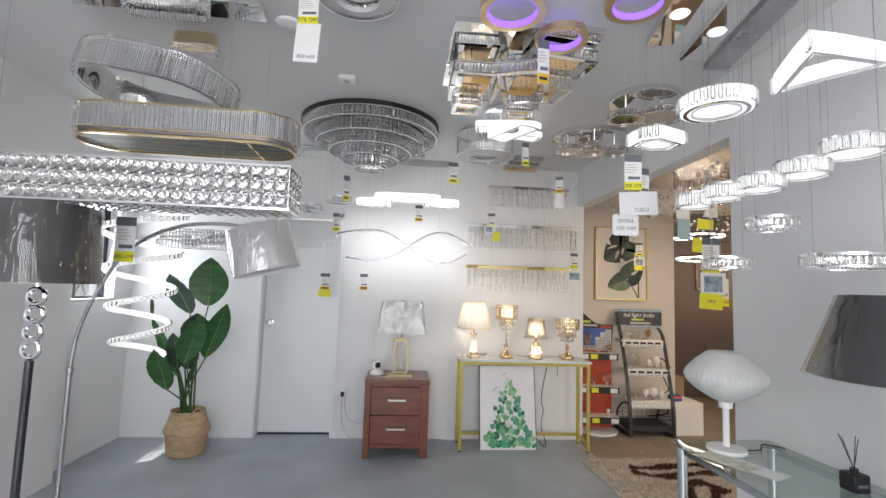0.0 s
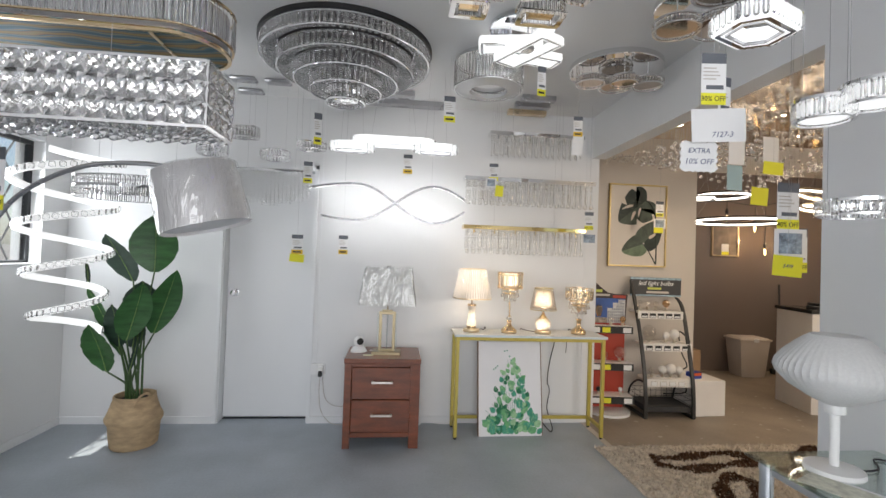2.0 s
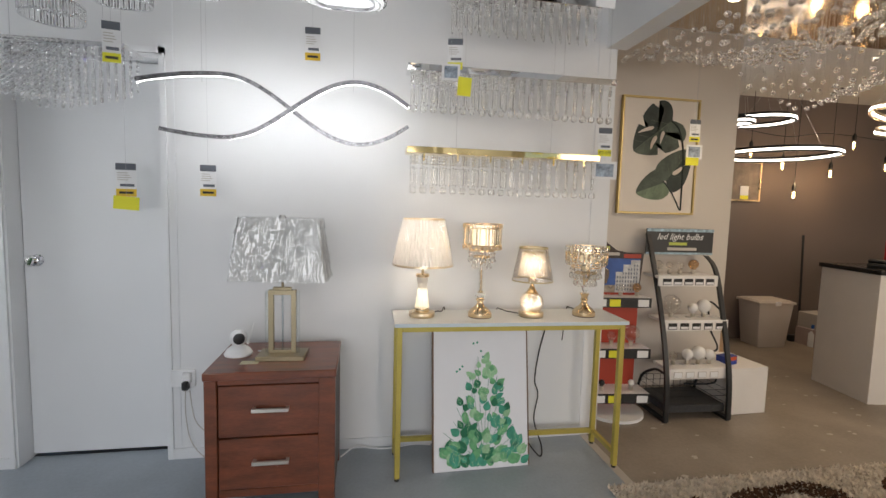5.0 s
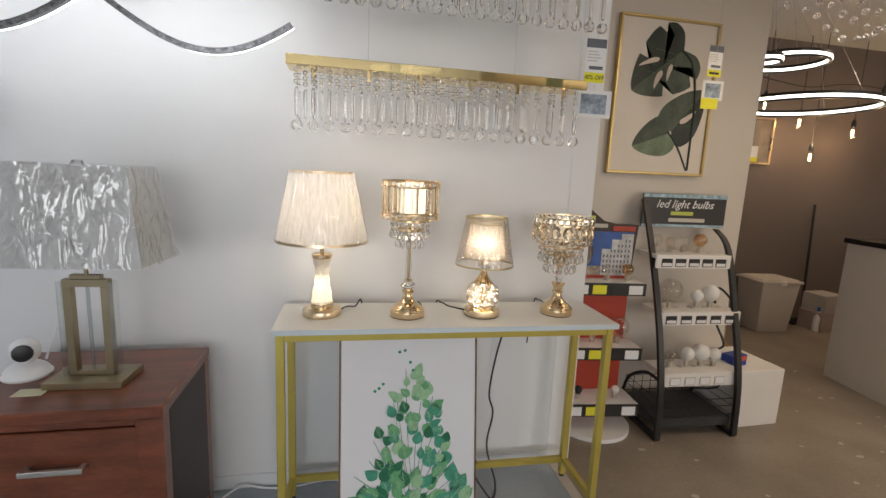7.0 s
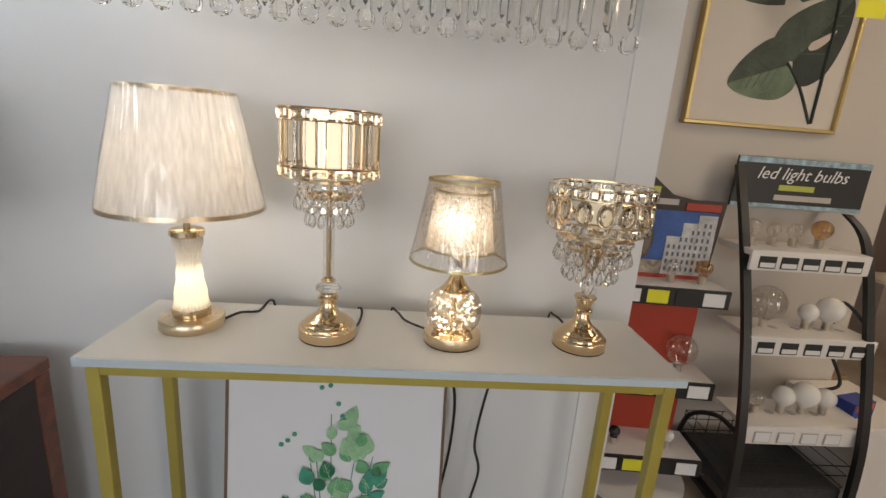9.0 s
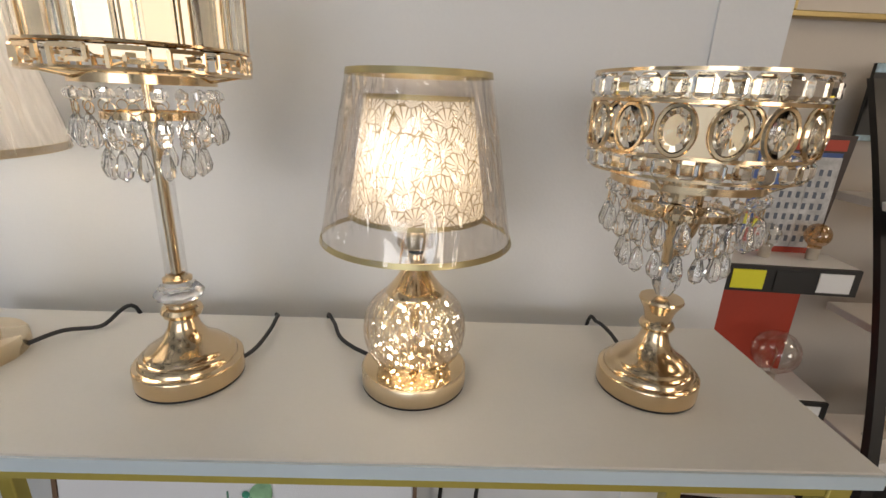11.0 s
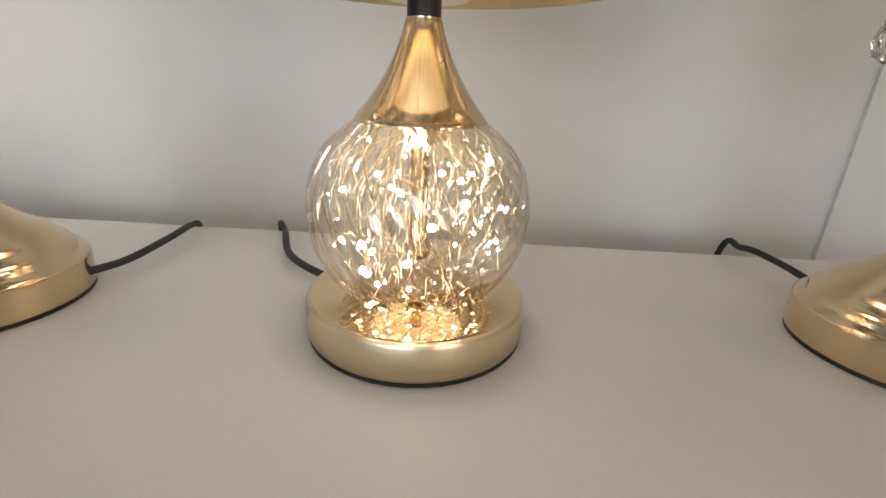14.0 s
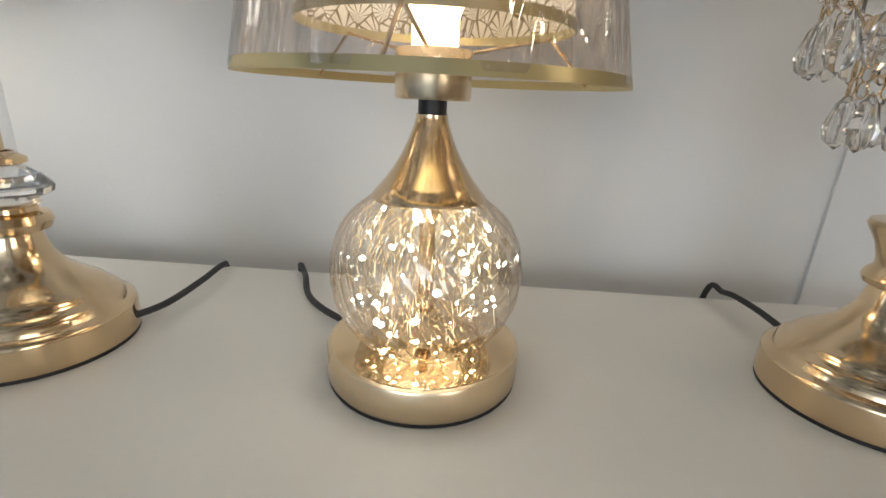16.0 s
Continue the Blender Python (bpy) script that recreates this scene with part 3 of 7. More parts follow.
def key_lamp(x, y):
    t = thing("table_lamp", x, y, TT, 0, "tall gold table lamp with crystal panels and beaded drops, lit", "table lamp", "lamps on the console table")
    bell_foot(t, 0.7625, [(0.0148, 0.08), (0.0205, 0.082), (0.0225, 0.087), (0.0205, 0.092), (0.016, 0.094), (0.0155, 0.097), (0.018, 0.0985), (0, 0.099)])
    bm = lathe([(0, 0.099), (0.014, 0.0995), (0.026, 0.106), (0.027, 0.11), (0.021, 0.118), (0.012, 0.1235), (0, 0.124)], 12)
    part("bobeche", bm, CRYSTAL, t, "faceted clear crystal collar", smooth=False)
    part("collar", lathe([(0.012, 0.1235), (0.0155, 0.125), (0.0155, 0.128), (0.009, 0.132)], 24), GOLD, t)
    part("stem", lathe([(0.0056, 0.13), (0.0056, 0.36)], 20), GOLD, t)
    part("glass_sleeve", lathe([(0.0115, 0.13), (0.0115, 0.33)], 20), film("clear_glass_sleeve", (0.98, 0.98, 0.98), 0.6, 0.02, base=0.03), t)
    part("candle_glass", lathe([(0, 0.362), (0.04, 0.362), (0.045, 0.368), (0.045, 0.462)], 32), glow("lit_candle_glass", (1.0, 0.88, 0.68), 1.05, (0.8, 0.75, 0.65)), t, "frosted inner glass, lit")
    key_band(t, 0.0975, 0.347, 0.021)
    key_band(t, 0.0985, 0.451, 0.022)
    n = 14
    panel = shape(box(-0.0145, 0.0145, -0.004, 0.004, -0.045, 0.045, 0.0038), "panel", HONEY)
    bar = shape(box(-0.001, 0.001, -0.001, 0.001, -0.047, 0.047), "bar", GOLD)
    for k in range(n):
        a = 2 * math.pi * k / n
        hang(panel, t, 0.094 * math.cos(a), 0.094 * math.sin(a), 0.41, math.degrees(a) + 90)
        a += math.pi / n
        for da in (-0.045, 0.045):
            hang(bar, t, 0.0955 * math.cos(a + da), 0.0955 * math.sin(a + da), 0.41, math.degrees(a + da))
    part("tier_ring", lathe([(0.062, 0.336), (0.0645, 0.336), (0.0645, 0.344), (0.062, 0.344)], 40, close=True), GOLD, t)
    part("tier_ring", lathe([(0.042, 0.303), (0.0445, 0.303), (0.0445, 0.31), (0.042, 0.31)], 32, close=True), GOLD, t)
    for k in range(3):
        a = 2 * math.pi * k / 3
        part("bracket", tube([(0.006 * math.cos(a), 0.006 * math.sin(a), 0.31), (0.043 * math.cos(a), 0.043 * math.sin(a), 0.306)], 0.0015, 5), GOLD, t)
        part("bracket", tube([(0.02 * math.cos(a), 0.02 * math.sin(a), 0.355), (0.063 * math.cos(a), 0.063 * math.sin(a), 0.34)], 0.0015, 5), GOLD, t)
        part("bracket", tube([(0.063 * math.cos(a), 0.063 * math.sin(a), 0.34), (0.094 * math.cos(a), 0.094 * math.sin(a), 0.346)], 0.0015, 5), GOLD, t)
    for r, z, n, links in ((0.0635, 0.334, 20, 2), (0.0435, 0.301, 14, 2)):
        for k in range(n):
            a = 2 * math.pi * k / n
            cx, cy, dg = r * math.cos(a), r * math.sin(a), math.degrees(a) + 90
            hang(BEAD, t, cx, cy, z - 0.008, dg)
            hang(LOOPM, t, cx, cy, z - 0.02, dg)
            hang(DROP, t, cx, cy, z - 0.04, dg, 1.05)
    bulb_light("key_lamp_light", (x, y, TT + 0.475), 0.22, r=0.03)
    bulb_light("key_lamp_light_low", (x, y, TT + 0.29), 0.06, r=0.015)
    cord([(x + 0.055, y + 0.018, TT + 0.012), (x + 0.062, y + 0.05, TT + 0.009), (x + 0.064, y + 0.1, TT + 0.009), (x + 0.06, y + 0.14, TT + 0.007), (x + 0.056, 4.322, TT - 0.002), (x + 0.055, 4.333, TT - 0.04), (x + 0.12, 4.345, 0.4)], r=0.0028, parent=t)
    return t


key_lamp(0.955, 4.163)


def medallion_lamp(x, y):
    t = thing("table_lamp", x, y, TT, 0, "gold table lamp with crystal medallion band and hanging drops, lit", "table lamp", "lamps on the console table")
    bell_foot(t, 0.74, [(0.0143, 0.079), (0.0185, 0.081), (0.02, 0.085), (0.0185, 0.089), (0.0155, 0.092), (0.0155, 0.096), (0.0185, 0.106), (0.0235, 0.114), (0.025, 0.117), (0.024, 0.12), (0, 0.121)])
    part("crystal_egg", lathe([(0, 0.122), (0.008, 0.124), (0.0155, 0.138), (0.0165, 0.15), (0.011, 0.162), (0, 0.166)], 10), CRYSTAL, t, "faceted crystal egg", smooth=False)
    part("stem", lathe([(0.006, 0.16), (0.009, 0.166), (0.009, 0.178), (0.02, 0.2), (0.03, 0.235), (0.0, 0.236)], 24), GOLD, t)
    part("socket", lathe([(0.021, 0.236), (0.021, 0.284), (0.0, 0.285)], 40, wave=lambda a, i: 1 + 0.03 * math.sin(16 * a)), GOLD, t, "ribbed gold socket")
    part("candle_glass", lathe([(0, 0.286), (0.024, 0.286), (0.027, 0.29), (0.027, 0.335)], 28), FROST, t, "frosted inner glass, lit")
    for z, r in ((0.364, 0.107), (0.338, 0.106), (0.29, 0.104), (0.27, 0.1)):
        part("hoop", lathe([(r, z), (r + 0.002, z), (r + 0.002, z + 0.003), (r, z + 0.003)], 56, close=True), GOLD, t)
    sq = shape(box(-0.0105, 0.0105, -0.004, 0.004, -0.0105, 0.0105, 0.0045), "square_crystal", HONEY)
    for z, r, n in ((0.3525, 0.107, 30), (0.2815, 0.104, 30)):
        for k in range(n):
            a = 2 * math.pi * k / n
            hang(sq, t, r * math.cos(a), r * math.sin(a), z, math.degrees(a) + 90, 1.0 if z > 0.3 else 0.85)
    oval = [(0.0155 * math.cos(a), 0, 0.0215 * math.sin(a)) for a in (2 * math.pi * k / 28 for k in range(28))]
    frame_m = shape(tube(oval, 0.0026, 6, True), "oval_frame", GOLD, True)
    lens = bmesh.new()
    lathe([(0, -0.005), (0.009, -0.0035), (0.0145, 0), (0.009, 0.0035), (0, 0.005)], 14, bm=lens)
    for v in lens.verts:
        v.co = Vector((v.co.x, v.co.z, v.co.y * 1.4))
    lens_m = shape(lens, "oval_crystal", HONEY)
    n = 16
    for k in range(n):
        a = 2 * math.pi * (k + 0.3) / n
        hang(frame_m, t, 0.106 * math.cos(a), 0.106 * math.sin(a), 0.315, math.degrees(a) + 90)
        hang(lens_m, t, 0.106 * math.cos(a), 0.106 * math.sin(a), 0.315, math.degrees(a) + 90)
    for z, r in ((0.256, 0.075), (0.224, 0.052)):
        part("tier_ring", lathe([(r, z), (r + 0.0025, z), (r + 0.0025, z + 0.007), (r, z + 0.007)], 40, close=True), GOLD, t)
    for k in range(4):
        a = 2 * math.pi * (k + 0.5) / 4
        for z0, z1, r0, r1 in ((0.23, 0.226, 0.03, 0.053), (0.226, 0.258, 0.053, 0.076), (0.258, 0.272, 0.076, 0.1)):
            part("bracket", tube([(r0 * math.cos(a), r0 * math.sin(a), z0), (r1 * math.cos(a), r1 * math.sin(a), z1)], 0.0014, 5), GOLD, t)
    for r, z, n, dbl in ((0.0763, 0.254, 22, 1), (0.0533, 0.222, 16, 2)):
        for k in range(n):
            a = 2 * math.pi * k / n
            cx, cy, dg = r * math.cos(a), r * math.sin(a), math.degrees(a) + 90
            hang(BEAD, t, cx, cy, z - 0.006, dg)
            hang(LOOPM, t, cx, cy, z - 0.018, dg)
            if dbl == 2:
                hang(LOOPM, t, cx, cy, z - 0.028, dg)
            hang(DROP, t, cx, cy, z - 0.038 - (0.008 if dbl == 2 else 0), dg, 1.1)
    bulb_light("medallion_lamp_light", (x, y, TT + 0.345), 0.06, r=0.03)
    bulb_light("medallion_lamp_light_low", (x, y, TT + 0.19), 0.025, r=0.012)
    cord([(x + 0.0, y + 0.052, TT + 0.01), (x - 0.004, y + 0.075, TT + 0.012), (x - 0.004, y + 0.115, TT + 0.012), (x - 0.01, 4.305, TT + 0.01), (x - 0.016, 4.328, TT - 0.008), (x - 0.03, 4.335, 0.6)], r=0.0028, parent=t)
    return t


medallion_lamp(1.519, 4.155)


def fairy_globe_lamp(x, y):
    t = thing("table_lamp", x, y, TT, 0, "gold lamp with ribbed amber globe of fairy lights, wrapped shade", "table lamp", "lamps on the console table")
    base = part("base", lathe([(0, 0.002), (0.0622, 0.002), (0.0633, 0.0035), (0.0633, 0.0215), (0.0625, 0.0232), (0.061, 0.0238), (0, 0.0238)], 72), GOLD_SATIN, t, "satin champagne gold disc")
    part("felt", lathe([(0, 0), (0.0628, 0), (0.0628, 0.002), (0, 0.002)], 48), BLACK, base)
    part("base_plate", lathe([(0, 0.024), (0.0605, 0.024), (0.0595, 0.0246), (0, 0.0246)], 64), GOLD_MIRROR, base, "mirror-polished gold plate")
    # ribbed globe, with ribs that twist as they rise
    ctrl = [(0.037, 0, 0.025), (0.047, 0, 0.035), (0.0565, 0, 0.052), (0.0598, 0, 0.071), (0.0575, 0, 0.09), (0.0495, 0, 0.1065), (0.0343, 0, 0.1195)]
    prof = [(p.x, p.z) for p in spline(ctrl, 6)]
    globe = part("globe", lathe(prof, 176, wave=lambda a, i: 1 + 0.028 * abs(math.sin(11 * (a + i * 0.03))) - 0.014), AMBER, t, "ribbed amber lustre glass globe")
    for k in range(22):
        line = []
        for i, (r, z) in enumerate(prof):
            a = math.pi * k / 11 - i * 0.03
            line.append((r * 0.988 * math.cos(a), r * 0.988 * math.sin(a), z))
        part("rib", tube(line, 0.00035, 5), AMBER_RIB, globe)
    # fairy wires that spread from the neck and curl, with their lights and painted glints
    rng = random.Random(5)
    wire = mat("bright_copper_wire", (1.0, 0.86, 0.6), 0.22, metal=1, var=0.02)
    led = glow("fairy_light_glow", (1.0, 0.95, 0.84), 34.0)
    # Glowing slivers paint the glints of the lights in the ribbed glass.
    bead = glow("rib_glint_glow", (1.0, 0.84, 0.5), 2.2)

    def inside(lo=0.3, hi=0.93):
        while True:
            p = Vector((rng.uniform(-1, 1), rng.uniform(-1, 1), rng.uniform(-0.85, 0.8)))
            if lo < p.length < hi:
                return Vector((p.x * 0.0572, p.y * 0.0572, 0.071 + p.z * 0.053))

    little = shape(lathe([(0, -0.0019), (0.0013, -0.001), (0.0013, 0.001), (0, 0.0019)], 8), "fairy_light", led, True)
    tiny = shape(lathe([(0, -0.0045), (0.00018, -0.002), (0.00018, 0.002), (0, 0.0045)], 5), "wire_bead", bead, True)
    for s in range(66):
        a, e = rng.uniform(0, 6.283), rng.uniform(-0.75, 0.75)
        reach = 0.054 * math.sqrt(1 - e * e) * rng.uniform(0.75, 1.0)
        end = Vector((reach * math.cos(a), reach * math.sin(a), 0.071 + 0.05 * e))
        top = Vector((0.006 * math.cos(a), 0.006 * math.sin(a), 0.116))
        mid = top.lerp(end, 0.5) + Vector((0.016 * math.cos(a), 0.016 * math.sin(a), 0.012 + 0.008 * e))
        pts = [top, mid, end]
        if s % 3 == 0:
            pts += [end.lerp(inside(0.5, 0.9), 0.5), inside(0.7, 0.95), inside(0.4, 0.95)]
        line = []
        for p in spline(pts, 9):
            p.z = min(max(p.z, 0.032), 0.117)
            room = 0.0555 * math.sqrt(max(0.02, 1 - ((p.z - 0.071) / 0.054) ** 2))
            flat = math.hypot(p.x, p.y)
            k = min(1.0, room / max(flat, 1e-6))
            line.append((p.x * k, p.y * k, p.z))
        part("fairy_wire", tube(line, 0.00022, 4), wire, globe)
        if s % 2 == 0:
            hang(little, globe, end.x, end.y, end.z, rng.uniform(0, 360), rng.choice((0.5, 0.6, 0.8, 1.0, 1.35)), tilt=rng.uniform(0, 180))
    for k in range(24):
        p = inside(0.3, 0.9)
        hang(little, globe, p.x, p.y, p.z, rng.uniform(0, 360), rng.choice((0.3, 0.35, 0.45, 0.6)), tilt=rng.uniform(0, 180))
    # Painted glints scattered through the globe, not part of the wires.
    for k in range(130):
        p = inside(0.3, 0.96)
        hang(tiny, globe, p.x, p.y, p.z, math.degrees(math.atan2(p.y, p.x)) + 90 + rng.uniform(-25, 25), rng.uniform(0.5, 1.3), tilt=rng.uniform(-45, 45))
    part("centre_post", lathe([(0.0085, 0.12), (0.0085, 0.108), (0.005, 0.105), (0.005, 0.058), (0.0075, 0.05), (0.006, 0.044), (0, 0.043)], 16), GOLD, globe)
    part("cone", lathe([(0.0336, 0.1185), (0.0344, 0.1195), (0.0339, 0.1215), (0.0278, 0.1285), (0.0218, 0.137), (0.0168, 0.1455), (0.0132, 0.1535), (0.0104, 0.161), (0.0092, 0.166), (0.0092, 0.1675)], 56), GOLD, t, "polished champagne gold cone")
    part("neck", lathe([(0.0083, 0.166), (0.0083, 0.176)], 24), BLACK, t)
    part("socket_cup", lathe([(0, 0.1755), (0.0208, 0.1755), (0.0216, 0.177), (0.0216, 0.2), (0.0206, 0.202), (0, 0.202)], 40), GOLD_SATIN, t, "brushed gold socket cup")
    zb, zt = 0.187, 0.358
    outer = part("shade", lathe([(0.1045, zb), (0.0965, zb + 0.042), (0.0885, zb + 0.085), (0.0805, zb + 0.128), (0.0725, zt)], 96, wave=lambda a, i: 1 + 0.008 * math.sin(9 * a + i) + 0.004 * math.sin(23 * a)), FILM_GOLD, t, "clear wrapped outer shade with gold rims")
    part("organza", lathe([(0.103, zb), (0.071, zt)], 64), film("pale_gold_organza", (0.99, 0.96, 0.93), 0.08, 0.5, base=0.02), outer)
    trim = mat("gold_ribbon", (0.5, 0.42, 0.22), 0.35, metal=0.7, var=0.08, scale=20)
    part("rim", lathe([(0.104, zb - 0.002), (0.1055, zb - 0.002), (0.1042, zb + 0.0035), (0.1027, zb + 0.0035)], 72, close=True), trim, outer)
    part("rim", lathe([(0.073, zt - 0.005), (0.0745, zt - 0.005), (0.0735, zt + 0.001), (0.072, zt + 0.001)], 64, close=True), trim, outer)
    inner = part("inner_shade", lathe([(0.0735, 0.216), (0.0655, 0.268), (0.0555, 0.334)], 72), SHELLPRINT, t, "cream inner shade printed with shell outlines")
    part("rim", lathe([(0.0737, 0.2115), (0.0749, 0.2115), (0.0744, 0.2165), (0.0732, 0.2165)], 64, close=True), trim, inner)
    part("rim", lathe([(0.056, 0.331), (0.0572, 0.331), (0.0567, 0.336), (0.0555, 0.336)], 64, close=True), trim, inner)
    bm = bmesh.new()
    for k in range(3):
        a = 2 * math.pi * k / 3 + 0.4
        tube([(0.02 * math.cos(a), 0.02 * math.sin(a), 0.201), (0.0735 * math.cos(a), 0.0735 * math.sin(a), 0.213)], 0.0011, 5, False, bm)
        tube([(0.0735 * math.cos(a), 0.0735 * math.sin(a), 0.213), (0.1035 * math.cos(a), 0.1035 * math.sin(a), 0.188)], 0.0011, 5, False, bm)
    part("spider", bm, GOLD, t)
    part("bulb", lathe([(0, 0.202), (0.013, 0.204), (0.013, 0.218), (0.022, 0.242), (0.023, 0.256), (0.015, 0.276), (0, 0.281)], 20), BULB, t)
    bulb_light("fairy_lamp_light", (x - 0.012, y - 0.03, TT + 0.275), 0.3, (1.0, 0.95, 0.88), r=0.02)
    bulb_light("fairy_globe_light", (x, y, TT + 0.085), 0.07, (1, 0.92, 0.78), r=0.045)
    cord([(x - 0.055, y + 0.04, TT + 0.006), (x - 0.085, y + 0.06, TT + 0.008), (x - 0.108, y + 0.09, TT + 0.007), (x - 0.124, 4.29, TT + 0.008), (x - 0.138, 4.325, TT - 0.02), (x - 0.1, 4.345, 0.5)], r=0.0028, parent=t)
    return t


fairy_globe_lamp(1.228, 4.159)


# ---- lamp on the nightstand ----
NT = 0.63


def frame_lamp(x, y):
    t = thing("table_lamp", x, y, NT, -3, "unlit brass-framed lamp with wrapped white shade, on the nightstand", "table lamp")
    part("base", box(-0.105, 0.105, -0.065, 0.065, 0, 0.022, 0.002), BRASS, t)
    for sx in (-1, 1):
        part("upright", box(sx * 0.05 - 0.011, sx * 0.05 + 0.011, -0.012, 0.012, 0.022, 0.29, 0.001), BRASS, t)
        part("acrylic_side", box(sx * 0.068 - 0.006, sx * 0.068 + 0.006, -0.016, 0.016, 0.022, 0.305), film("clear_acrylic", (0.95, 0.97, 0.96), 0.6, 0.03, base=0.08), t, "clear acrylic side plate", smooth=False)
    part("crossbar", box(-0.061, 0.061, -0.012, 0.012, 0.29, 0.312, 0.001), BRASS, t)
    part("crossbar", box(-0.04, 0.04, -0.01, 0.01, 0.313, 0.325, 0.001), BRASS, t)
    part("crossbar", box(-0.039, 0.039, -0.011, 0.011, 0.022, 0.035, 0.001), BRASS, t)
    part("glass_rod", lathe([(0.005, 0.035), (0.005, 0.29)], 12), film("clear_rod", (0.85, 0.9, 0.92), 0.7, 0.02, base=0.2), t)
    part("stem", lathe([(0.0055, 0.325), (0.0055, 0.36)], 12), BRASS, t)

    def tapered(w0, d0, w1, d1, z0, z1, jig=0.0, seed=1):
        bm, rng, rows = bmesh.new(), random.Random(seed), []
        for k in range(9):
            u = k / 8
            w, d, z = w0 + (w1 - w0) * u, d0 + (d1 - d0) * u, z0 + (z1 - z0) * u
            line = []
            for i, (ax, ay, bx, by) in enumerate(((-1, -1, 1, -1), (1, -1, 1, 1), (1, 1, -1, 1), (-1, 1, -1, -1))):
                for j in range(12):
                    v = j / 12
                    j2 = rng.uniform(-jig, jig)
                    line.append(bm.verts.new(((ax + (bx - ax) * v) * w / 2 * (1 + j2), (ay + (by - ay) * v) * d / 2 * (1 + j2), z)))
            rows.append(line)
        for a, b in zip(rows, rows[1:]):
            for k in range(48):
                bm.faces.new((a[k], a[(k + 1) % 48], b[(k + 1) % 48], b[k]))
        return bm

    shade = part("shade", tapered(0.4, 0.22, 0.325, 0.165, 0.366, 0.635), OFFWHITE_CLOTH, t, "off-white rectangular fabric shade")
    part("wrap", tapered(0.412, 0.232, 0.337, 0.177, 0.364, 0.64, 0.03, 4), FILM_LAMP, shade, "crinkled clear plastic wrap")
    part("finial", lathe([(0, 0.625), (0.012, 0.63), (0.017, 0.638), (0.012, 0.65), (0, 0.653)], 12), CRYSTAL, t)
    return t


frame_lamp(0.006, 4.075)


def camera_gadget(x, y):
    t = thing("security_camera", x, y, NT, 20, "small white pan-tilt security camera on the nightstand", "camera")
    t.matrix_world = pose(x, y, NT, 0, 0, 20) @ Matrix.Scale(1.2, 4)
    part("foot", lathe([(0, 0), (0.05, 0), (0.052, 0.006), (0.042, 0.022), (0.026, 0.034), (0, 0.036)], 32), WHITEPLASTIC, t)
    head = part("head", lathe([(0, 0.034), (0.018, 0.036), (0.029, 0.05), (0.032, 0.066), (0.028, 0.083), (0.015, 0.094), (0, 0.097)], 28), WHITEPLASTIC, t)
    bm = lathe([(0, -0.001), (0.0215, 0), (0.02, 0.006), (0.01, 0.008), (0, 0.008)], 24)
    bmesh.ops.transform(bm, matrix=pose(0, -0.026, 0.067, 90), verts=bm.verts)
    part("lens", bm, BLACK, head, "black glossy lens face")
    part("antenna", tube([(0.035, 0.02, 0.03), (0.06, 0.03, 0.11)], [0.003, 0.002], 8), WHITEPLASTIC, t)


camera_gadget(-0.2, 4.13)
solid("paper_card", box(-0.16, -0.085, 3.985, 4.03, NT, NT + 0.001), mat("cream_card", (0.7, 0.66, 0.45), 0.7), "small cream paper card on the nightstand", "card")
solid("white_cable", tube(spline([(-0.06, 4.02, NT + 0.004), (-0.09, 4.05, NT + 0.006), (-0.05, 4.12, NT + 0.006), (-0.12, 4.16, NT + 0.005)], 6), 0.003, 6), WHITEPLASTIC, "short white cable on the nightstand", "cable")


# ---- hanging fixtures of the showroom ----
WIRE = mat("thin_steel_wire", (0.45, 0.45, 0.46), 0.4, metal=1, var=0.02)
LEDSOFT = glow("white_led_diffuser", (0.95, 0.98, 1.0), 0.55, (0.7, 0.7, 0.7))
PURPLE = glow("violet_led", (0.22, 0.1, 1.0), 1.6, (0.2, 0.1, 0.5))
STUFF = "stuff"


def wires(t, spots, z0, z1):
    for x, y in spots:
        part("suspension_wire", tube([(x, y, z0), (x, y, z1)], 0.0009, 4), WIRE, t)


def rods(path, step, z0, z1, w=0.012, d=0.006):
    """Upright crystal bars side by side along a closed plan line, as one mesh."""
    bm, acc = bmesh.new(), 0.0
    n = len(path)
    for i in range(n):
        p, q = Vector(path[i]), Vector(path[(i + 1) % n])
        seg = (q - p).length
        a = math.atan2((q - p).y, (q - p).x)
        while acc < seg:
            c = p.lerp(q, acc / seg)
            nx, ny = math.cos(a), math.sin(a)
            vs = []
            for z, k in ((z0, 0.55), (z0 + 0.008, 1.0), (z1 - 0.008, 1.0), (z1, 0.55)):
                vs.append([bm.verts.new((c.x + (u * w / 2 * nx - v * d * ny) * k, c.y + (u * w / 2 * ny + v * d * nx) * k, z)) for u, v in ((-1, 0), (0, -1), (1, 0), (0, 1))])
            for r0, r1 in zip(vs, vs[1:]):
                for k in range(4):
                    bm.faces.new((r0[k], r0[(k + 1) % 4], r1[(k + 1) % 4], r1[k]))
            bm.faces.new(vs[0][::-1])
            bm.faces.new(vs[-1])
            acc += step
        acc -= seg
    return bm


